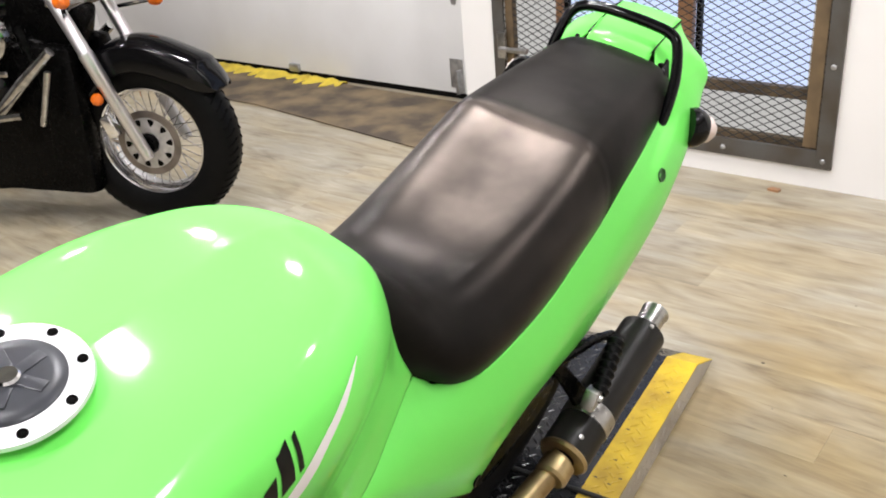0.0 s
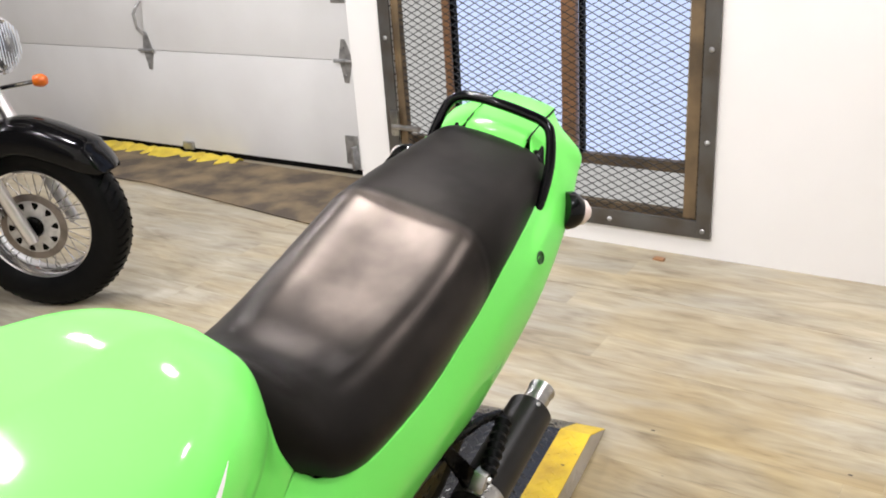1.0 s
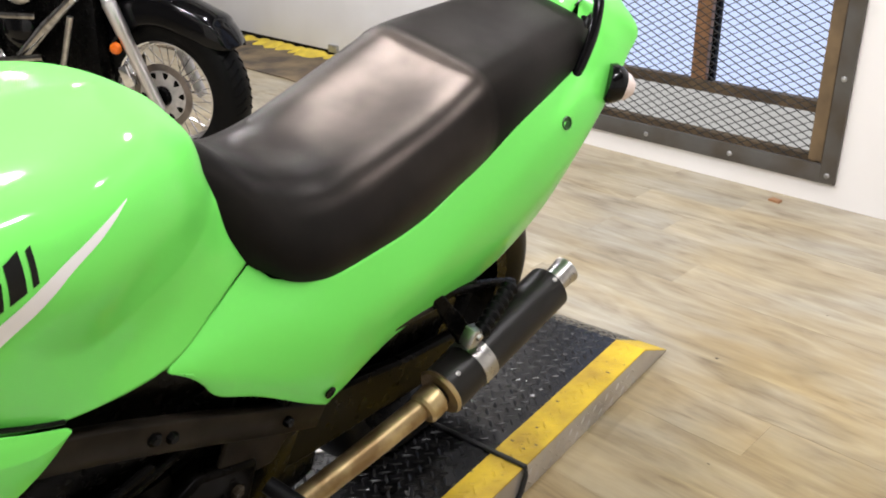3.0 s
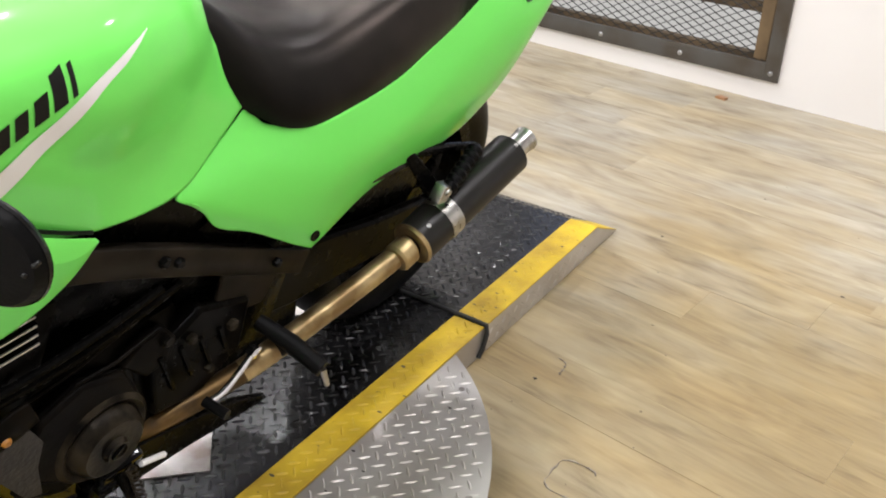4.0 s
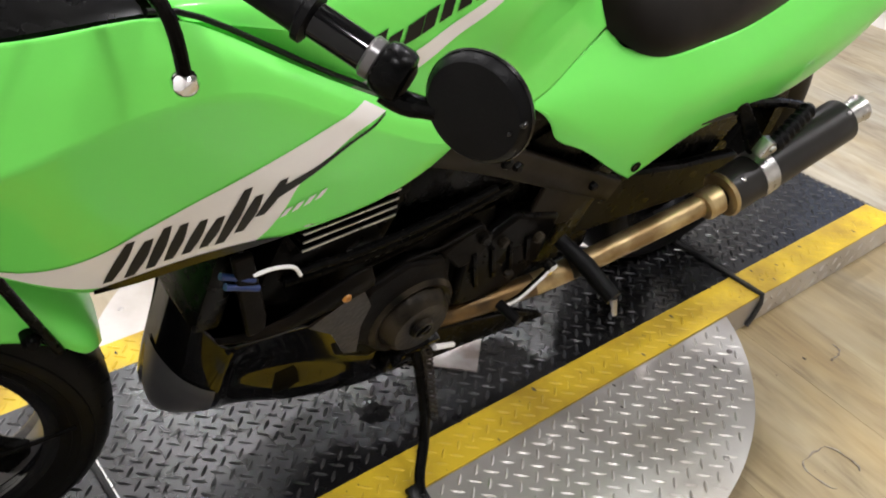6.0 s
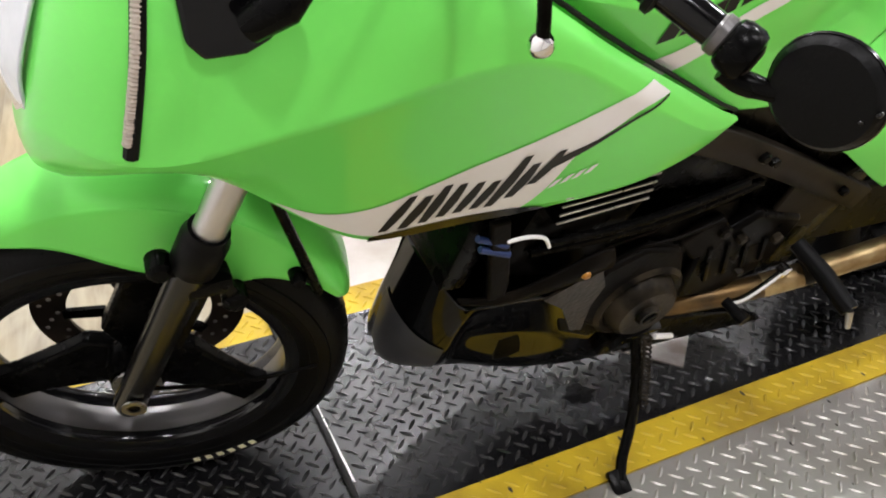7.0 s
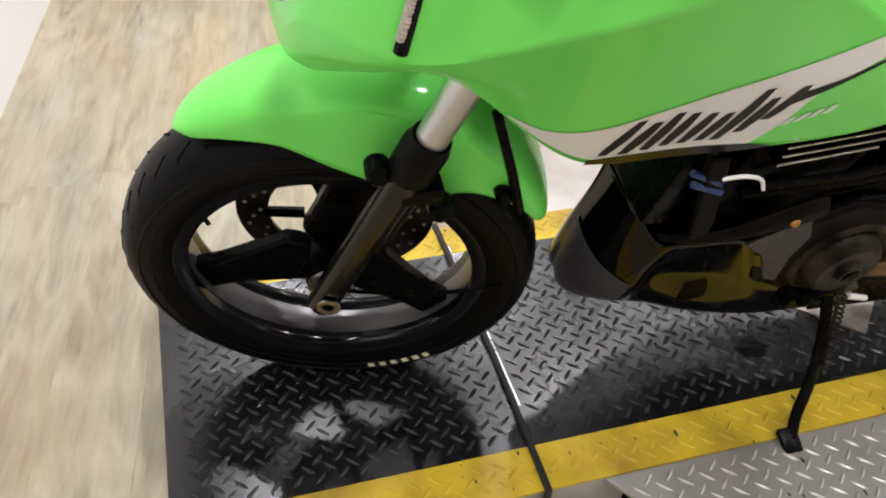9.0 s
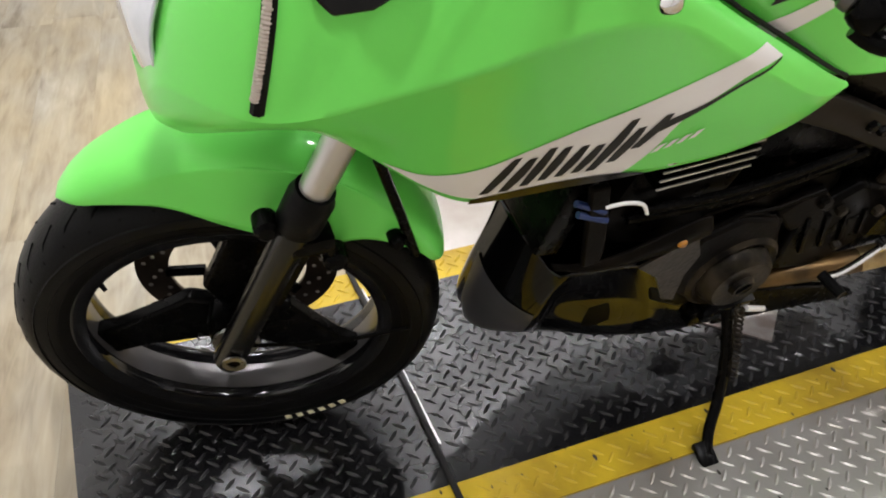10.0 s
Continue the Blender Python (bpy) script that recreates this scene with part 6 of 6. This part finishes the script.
# rear wheel
Geo().prism([P3(q, 0.066, w) for q, w in ((0.10, 0.40), (0.11, 0.50), (0.24, 0.545), (0.42, 0.535), (0.53, 0.48), (0.60, 0.40), (0.56, 0.33), (0.46, 0.32), (0.30, 0.35))], (0.006, 0, 0)).make("chain_guard", BLACK, bike, "black chain guard", bevel=0.002)
RX = P3(0.60, 0.0, 0.30)
rw = Geo().lathe([(0.19, -0.05), (0.222, -0.055), (0.215, -0.045), (0.198, 0.0), (0.215, 0.045), (0.222, 0.055), (0.19, 0.05)], RX, (1, 0, 0), 56).make("rear_wheel", BLACK, bike, "black cast rear wheel")
Geo().lathe([(float(a), float(b)) for a, b in spline([(0.212, -0.052), (0.235, -0.064), (0.262, -0.066), (0.288, -0.045), (0.302, 0.0), (0.288, 0.045), (0.262, 0.066), (0.235, 0.064), (0.212, 0.052)], 3)], RX, (1, 0, 0), 72).make("tyre", RUBBER, rw, "black rear tyre")
for a in (30, 150, 270):
    Geo().prism([RX + Vector((-0.015, math.cos(radians(b)) * r, math.sin(radians(b)) * r)) for r, b in ((0.03, a - 50), (0.19, a - 10), (0.19, a + 10), (0.03, a + 50))], (0.03, 0, 0)).make("spoke", BLACK, rw, bevel=0.005)
Geo().lathe([(0.0, -0.06), (0.04, -0.06), (0.04, 0.06), (0.0, 0.06)], RX, (1, 0, 0), 24).make("hub", BLACK, rw)
Geo().tube([P3(0.0, 0.05, 0.335), P3(0.535, 0.055, 0.36)], 0.006, 6).make("chain_run", BLACK_METAL, bike, "greasy drive chain")

# ---- black cruiser by the garage door ----
CR = Matrix.Translation((-1.975, 1.48, 0.0)) @ Matrix.Rotation(radians(110), 4, "Z")
cruiser = tagged(new("cruiser_motorcycle"), "black cruiser motorcycle with chrome forks by the garage door", "motorcycle")
cruiser.matrix_world = CR
# local frame: y runs from the front axle to the rear, x to the side that faces the room


def cbox(c, size, name, material, rot=0, bevel=0.01, label="", parent=None):
    return Geo().box(Vector(c), size, Matrix.Rotation(radians(rot), 3, "X"), bevel).make(name, material, parent or cruiser, label)


CA = Vector((0, 0, 0.325))
cw = Geo().lathe([(0.198, -0.05), (0.212, -0.054), (0.212, -0.046), (0.196, -0.03), (0.19, 0.0), (0.196, 0.03), (0.212, 0.046), (0.212, 0.054), (0.198, 0.05), (0.186, 0.03), (0.18, 0), (0.186, -0.03)], CA, (1, 0, 0), 64, closed=True).make("front_wheel", CHROME, cruiser, "chrome wire-spoked front wheel")
Geo().lathe([(float(a), float(b)) for a, b in spline([(0.204, -0.052), (0.235, -0.066), (0.275, -0.068), (0.312, -0.05), (0.325, 0.0), (0.312, 0.05), (0.275, 0.068), (0.235, 0.066), (0.204, 0.052)], 3)], CA, (1, 0, 0), 80).make("tyre", RUBBER, cw, "black cruiser tyre")
g = Geo()
for k in range(56):
    a = radians(k * 360 / 56)
    for sgn in (1, -1):
        e = [CA + Vector((sgn * h, math.cos(a + o) * r, math.sin(a + o) * r)) for h, r, o in ((0.016, 0.325, 0), (0.04, 0.317, 0.05), (0.058, 0.303, 0.08))]
        g.tube(e, 0.004, 5)
g.make("tread_groove", bpy.data.materials["groove"], cw)["kind"] = "stuff"
for k in range(40):
    a = radians(k * 9)
    b = a + radians(24 if k % 2 else -24)
    sgn = 1 if (k // 2) % 2 else -1
    Geo().tube([CA + Vector((sgn * 0.035, math.cos(b) * 0.05, math.sin(b) * 0.05)), CA + Vector((sgn * 0.004, math.cos(a) * 0.192, math.sin(a) * 0.192))], 0.0021, 6).make("wire_spoke", CHROME, cw)
Geo().lathe([(0.0, -0.07), (0.03, -0.07), (0.055, -0.045), (0.03, -0.03), (0.03, 0.03), (0.055, 0.045), (0.03, 0.08), (0.0, 0.08)], CA, (1, 0, 0), 32).make("hub", CHROME, cw)
cd = Geo().lathe([(0.096, -0.066), (0.123, -0.066), (0.123, -0.060), (0.096, -0.060)], CA, (1, 0, 0), 56, closed=True).make("brake_disc", mat("worn_disc", (0.22, 0.19, 0.17), 0.35, metal=0.8, vary=0.4, vary_scale=20), cw, "worn steel brake disc")
Geo().lathe([(0.04, -0.067), (0.097, -0.067), (0.097, -0.061), (0.04, -0.061)], CA, (1, 0, 0), 56, closed=True).make("disc_carrier", mat("carrier_steel", (0.5, 0.48, 0.46), 0.4, metal=0.5, vary=0.3, vary_scale=30), cd, "pale steel disc carrier")
g = Geo()
for k in range(10):
    a = radians(k * 36)
    g.prism([CA + Vector((-0.0672, math.cos(a + o) * r, math.sin(a + o) * r)) for r, o in ((0.066, 0.0), (0.078, -0.13), (0.092, -0.16), (0.094, 0.0), (0.090, 0.12), (0.076, 0.09))], (-0.0012, 0, 0))
g.make("disc_slots", BLACK, cd)["kind"] = "stuff"
Geo().lathe([(0.0, -0.085), (0.030, -0.084), (0.036, -0.07), (0.036, -0.06)], CA, (1, 0, 0), 28).make("hub_cap", BLACK, cw, "black hub cap")
# fender
cols = []
for deg, half, rr, drop in ((31, 0.052, 0.364, 0.006), (33, 0.072, 0.368, 0.028), (38, 0.082, 0.374, 0.060), (45, 0.087, 0.379, 0.085), (54, 0.088, 0.38, 0.1), (90, 0.088, 0.38, 0.11), (125, 0.086, 0.368, 0.11), (150, 0.08, 0.365, 0.09), (160, 0.07, 0.363, 0.05)):
    a = radians(180 - deg)
    prof = [(-1, -drop), (-0.98, -drop * 0.4), (-0.8, -0.008), (0, 0.008), (0.8, -0.008), (0.98, -drop * 0.4), (1, -drop)]
    cols.append([tuple(CA + Vector((hh * half, math.cos(a) * (rr + dr), math.sin(a) * (rr + dr)))) for hh, dr in prof])
F2 = spline(np.array(cols), 6)
F2 = spline(F2.transpose(1, 0, 2), 4).transpose(1, 0, 2)
Geo().grid(F2).make("front_fender", BLACK_GLOSS, cruiser, "deep gloss black front fender", solid=0.003)
for sgn in (1, -1):
    x = sgn * 0.115
    up = Vector((0, 0.36, 0.933))
    foot = Vector((x, -0.01 if sgn < 0 else -0.05, 0.30))
    leg = Geo().tube([foot - up * 0.02, foot, foot + up * 0.28, foot + up * 0.285, foot + up * 0.40, foot + up * 0.405, foot + up * 0.70], [0.019, 0.022, 0.0235, 0.026, 0.027, 0.0235, 0.0235], 20).make("fork_leg", FORK_TUBE, cruiser, "polished fork leg")
    so = Vector((-0.2, 0.115, 0.868)) if sgn < 0 else Vector((0.2, 0.0, 0.795))
    st = Geo().tube([foot + up * 0.52, so], 0.008, 8).make("signal_stem", CHROME, cruiser)
    Geo().lathe([(0.0, -0.024), (0.015, -0.022), (0.0235, -0.010), (0.0245, 0.0), (0.021, 0.021), (0.0, 0.030)], so, (0, 1, 0), 24).make("turn_signal", ORANGE, cruiser, "amber front turn signal")
    Geo().lathe([(0.0, 0.012), (0.018, 0.008), (0.022, 0.0), (0.022, -0.01)], Vector((x + sgn * 0.03, 0.117, 0.516)), (sgn, 0, 0), 16).make("side_reflector", ORANGE, cruiser, "amber side reflector")
Geo().box((-0.088, 0.125, 0.40), (0.035, 0.05, 0.085), Matrix.Rotation(radians(-20), 3, "X"), 0.010).make("brake_caliper", CHROME, cruiser, "chrome brake caliper")
hl = Geo().lathe([(0.0, -0.06), (0.05, -0.055), (0.085, -0.03), (0.092, 0.0), (0.088, 0.05), (0.06, 0.11), (0.0, 0.13)], Vector((0, 0.03, 0.955)), (0, 1, 0), 36).make("headlight", CHROME, cruiser, "chrome round headlight")
Geo().lathe([(0.078, -0.040), (0.084, -0.046), (0.092, -0.044), (0.097, -0.030), (0.094, -0.018)], Vector((0, 0.03, 0.955)), (0, 1, 0), 40).make("headlight_rim", CHROME, hl, "chrome headlight rim")
for k in range(9):
    Geo().box(Vector((-0.064 + 0.016 * k, -0.034, 0.955)), (0.003, 0.004, 2 * math.sqrt(0.078 ** 2 - (0.064 - 0.016 * k) ** 2) - 0.008), None, 0.001).make("lens_flute", CLEAR, hl)
Geo().lathe([(0.0, -0.068), (0.05, -0.064), (0.08, -0.04), (0.083, -0.03)], Vector((0, 0.03, 0.955)), (0, 1, 0), 32).make("lens", mat("lamp_glass", (0.32, 0.33, 0.34), 0.12, metal=0.7, vary=0.6, vary_scale=25, second=(0.12, 0.12, 0.13)), hl, "clear headlight lens")
cbox((0, 0.20, 0.84), (0.26, 0.07, 0.03), "fork_yoke", CHROME_DIM, 30)
Geo().tube(spline([(-0.42, 0.62, 1.06), (-0.3, 0.5, 1.12), (-0.1, 0.42, 1.1), (0.1, 0.42, 1.1), (0.3, 0.5, 1.12), (0.42, 0.62, 1.06)], 6), 0.013, 12).make("handlebar", CHROME, cruiser)
TK = skin([[(0.42, 0.0, 0.80), (0.42, 0.05, 0.80), (0.42, 0.06, 0.86), (0.42, 0.0, 0.9)], [(0.55, 0.0, 0.76), (0.55, 0.13, 0.78), (0.55, 0.13, 0.88), (0.55, 0.0, 0.95)], [(0.75, 0.0, 0.74), (0.75, 0.15, 0.76), (0.75, 0.14, 0.87), (0.75, 0.0, 0.94)], [(0.98, 0.0, 0.74), (0.98, 0.07, 0.75), (0.98, 0.06, 0.8), (0.98, 0.0, 0.82)]], 8, 8)
Geo().grid(mirrored(TK)).make("fuel_tank", BLACK_GLOSS, cruiser, "gloss black teardrop tank")
ce = cbox((0, 0.62, 0.40), (0.28, 0.42, 0.26), "engine", BLACK_METAL, 0, 0.03, "black V-twin engine with chrome covers")
for k, (yy, tilt) in enumerate(((0.50, 25), (0.74, -25))):
    for i in range(9):
        off = Vector((0, -math.sin(radians(tilt)) * 0.024 * i, math.cos(radians(tilt)) * 0.024 * i))
        Geo().box(Vector((0, yy, 0.50)) + off, (0.19, 0.17, 0.008), Matrix.Rotation(radians(tilt), 3, "X"), 0.002).make("cooling_fin", BLACK_METAL, ce)
    off = Vector((0, -math.sin(radians(tilt)) * 0.24, math.cos(radians(tilt)) * 0.24))
    Geo().box(Vector((0, yy, 0.50)) + off, (0.2, 0.18, 0.06), Matrix.Rotation(radians(tilt), 3, "X"), 0.02).make("head_cover", CHROME_DIM, ce, "chrome cylinder head cover")
for sgn in (1, -1):
    Geo().lathe([(0.0, 0.03), (0.05, 0.028), (0.09, 0.012), (0.1, 0.0), (0.1, -0.02)], Vector((sgn * 0.14, 0.70, 0.41)), (sgn, 0, 0), 36).make("side_case", CHROME_DIM, ce, "polished round engine cover")
    Geo().lathe([(0.0, 0.05), (0.06, 0.045), (0.085, 0.025), (0.09, 0.0)], Vector((sgn * 0.17, 0.46, 0.755)), (sgn, 0, 0), 32).make("air_cleaner", CHROME_DIM, ce, "chrome air cleaner")
    for yy, dz in ((0.72, 0.05),):
        Geo().tube(spline([(sgn * 0.10, yy, 0.60 + dz), (sgn * 0.17, yy - 0.07, 0.52 + dz), (sgn * 0.19, yy + 0.02, 0.36), (sgn * 0.19, yy + 0.3, 0.27 + dz), (sgn * 0.19, 1.7, 0.28 + dz)], 6), 0.027, 14).make("exhaust_pipe", CHROME, cruiser, "chrome exhaust pipe")
    Geo().tube([(sgn * 0.13, 0.36, 0.78), (sgn * 0.14, 0.30, 0.5), (sgn * 0.13, 0.36, 0.2), (sgn * 0.12, 1.1, 0.17)], 0.02, 12).make("frame_rail", BLACK, cruiser)
cbox((0, 0.34, 0.52), (0.22, 0.05, 0.34), "radiator", BLACK, 8)
cbox((0, 0.33, 0.74), (0.15, 0.28, 0.26), "inner_panel", BLACK, 20, 0.03, "black panel behind the fork")
for sgn in (1, -1):
    cbox((sgn * 0.10, 0.42, 0.44), (0.10, 0.46, 0.56), "leg_shield", BLACK, 4, 0.04, "black leg shield")
    Geo().tube([(sgn * 0.2, 0.21, 0.705), (sgn * 0.205, 0.342, 0.602), (sgn * 0.20, 0.49, 0.48)], [0.018, 0.024, 0.024], 16).make("header_pipe", CHROME_DIM, cruiser, "chrome header pipe")
    Geo().tube([(sgn * 0.22, 0.225, 0.64), (sgn * 0.22, 0.30, 0.45)], 0.011, 10).make("guard_strut", STEEL, cruiser, "bare metal strut")
    Geo().tube([(sgn * 0.25, 0.35, 0.495), (sgn * 0.25, 0.70, 0.46)], 0.013, 12).make("foot_rail", CHROME_DIM, cruiser, "chrome foot rail")
    Geo().lathe([(0.0, 0.03), (0.05, 0.026), (0.07, 0.01), (0.074, -0.02)], Vector((sgn * 0.17, 0.50, 0.575)), (sgn, 0, 0), 30).make("primary_cover", BLACK_GLOSS, ce, "gloss black round cover")
    Geo().box((sgn * 0.185, 0.48, 0.63), (0.03, 0.16, 0.025), None, 0.01).make("rocker_trim", CHROME_DIM, ce, "chrome trim bar")
cbox((0, 1.15, 0.68), (0.3, 0.5, 0.12), "seat", VINYL, 0, 0.04, "black vinyl saddle")
Geo().lathe([(float(a), float(b)) for a, b in spline([(0.19, -0.06), (0.25, -0.08), (0.31, -0.05), (0.325, 0.0), (0.31, 0.05), (0.25, 0.08), (0.19, 0.06)], 3)], Vector((0, 1.62, 0.325)), (1, 0, 0), 48).make("rear_tyre", RUBBER, cruiser)
cbox((0, 1.62, 0.62), (0.18, 0.6, 0.10), "rear_fender", BLACK_GLOSS, 0, 0.04)
for sgn in (1, -1):
    cbox((sgn * 0.27, 1.45, 0.52), (0.18, 0.45, 0.3), "saddlebag", VINYL, 0, 0.04)

# ---- floor planks ----
PW, PL = 0.152, 1.22
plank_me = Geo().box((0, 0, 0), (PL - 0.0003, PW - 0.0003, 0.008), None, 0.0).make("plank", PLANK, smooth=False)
shared = plank_me.data
scene.collection.objects.unlink(plank_me)
bpy.data.objects.remove(plank_me)
prng = random.Random(7)
rest = Geo()
count = 0
for j in range(-42, 21):
    off = prng.random() * PL
    for i in range(-6, 5):
        u, d = i * PL + off, (j + 0.5) * PW - 0.42
        if d > 0.46:
            continue
        c = W0 + WU * u + WN * d
        if not (-5.7 < c.x < 3.9 and -3.68 < c.y):
            continue
        c.z = -0.004 + prng.uniform(-0.0003, 0.0003)
        near = -3.6 < c.x < 2.2 and -2.4 < c.y < 3.2 and count < 300
        if near:
            ob = new("plank", shared)
            ob.parent = floor
            ob.matrix_world = Matrix.Translation(c) @ WROT.to_4x4()
            count += 1
        else:
            lo, hi = max(c.x - PL / 2, -5.21), min(c.x + PL / 2, 3.31)
            if hi - lo > 0.03:
                rest.box(c + WU * ((lo + hi) / 2 - c.x), (hi - lo - 0.0003, PW - 0.0003, 0.008), WROT)
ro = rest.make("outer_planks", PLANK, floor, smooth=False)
ro["kind"] = "stuff"
# scuffed marks on the floor
for (x, y), r, arc in (((0.49, 0.42), 0.045, (40, 320)), ((0.285, 0.68), 0.05, (0, 70))):
    g = Geo()
    pts = []
    for k in range(24):
        a = radians(arc[0] + (arc[1] - arc[0]) * k / 23)
        q = (abs(math.cos(a)) ** 4 + abs(math.sin(a)) ** 4) ** -0.25
        pts.append((x + r * 0.85 * q * math.cos(a) + 0.002 * math.sin(k * 2.1), y + r * q * math.sin(a), 0.0008))
    g.tube(pts, [0.0014 + 0.001 * math.sin(k * 1.3) for k in range(24)], 5)
    tagged(g.make("scuff_mark", SCUFF), "thin dark scuff mark on the floor", "scuff")
# oily clump lying on the deck below the side stand
g = Geo()
crng = random.Random(21)
rings = []
for r, h in ((0.0, 0.007), (0.006, 0.008), (0.012, 0.005), (0.018, 0.003), (0.024, 0.0)):
    ring = []
    for k in range(23):
        q = r * crng.uniform(0.72, 1.25)
        ring.append((-0.022 + q * math.cos(k * 6.2832 / 22), -0.197 + 1.2 * q * math.sin(k * 6.2832 / 22), PT + 0.0008 + h * crng.uniform(0.4, 1.2)))
    ring[-1] = ring[0]
    rings.append(ring)
g.grid(rings)
tagged(g.make("debris_clump", RUBBER), "small oily black clump of debris lying on the tread plate", "debris")
# specks of dirt on the turntable and the floor near it
drng = random.Random(21)
g = Geo()
for k in range(138):
    if k < 80:
        x, y, z = (PX1 - drng.random() * YIN if drng.random() < 0.8 else PX0 + drng.random() * YIN), drng.uniform(-1.1, 1.18), PT + 0.0004
    elif k < 110:
        a, r = drng.uniform(-1.0, 1.0), RC - 0.02 - 0.25 * drng.random()
        x, y, z = XC + r * math.cos(a), r * math.sin(a), PT - 0.0026
        if x < PX1 + 0.01:
            continue
    else:
        x, y, z = drng.uniform(0.2, 1.1), drng.uniform(0.3, 2.0), 0.0009
        if (x - XC) ** 2 + y ** 2 < RC ** 2:
            continue
    size = 0.001 + 0.0026 * drng.random() ** 3
    n = 6
    ph = drng.random() * 6
    ring = [(x + size * (1 + 0.5 * drng.random()) * math.cos(ph + 2 * math.pi * i / n) * 1.5, y + size * (0.6 + 0.6 * drng.random()) * math.sin(ph + 2 * math.pi * i / n), z) for i in range(n)]
    g.put(ring + [(x, y, z + size * 0.35)], [(i, (i + 1) % n, n) for i in range(n)])
tagged(g.make("dirt", mat("dirt_specks", (0.05, 0.042, 0.034), 0.8)), "small dark specks of dirt scattered on turntable and floor", "dirt", kind="stuff")
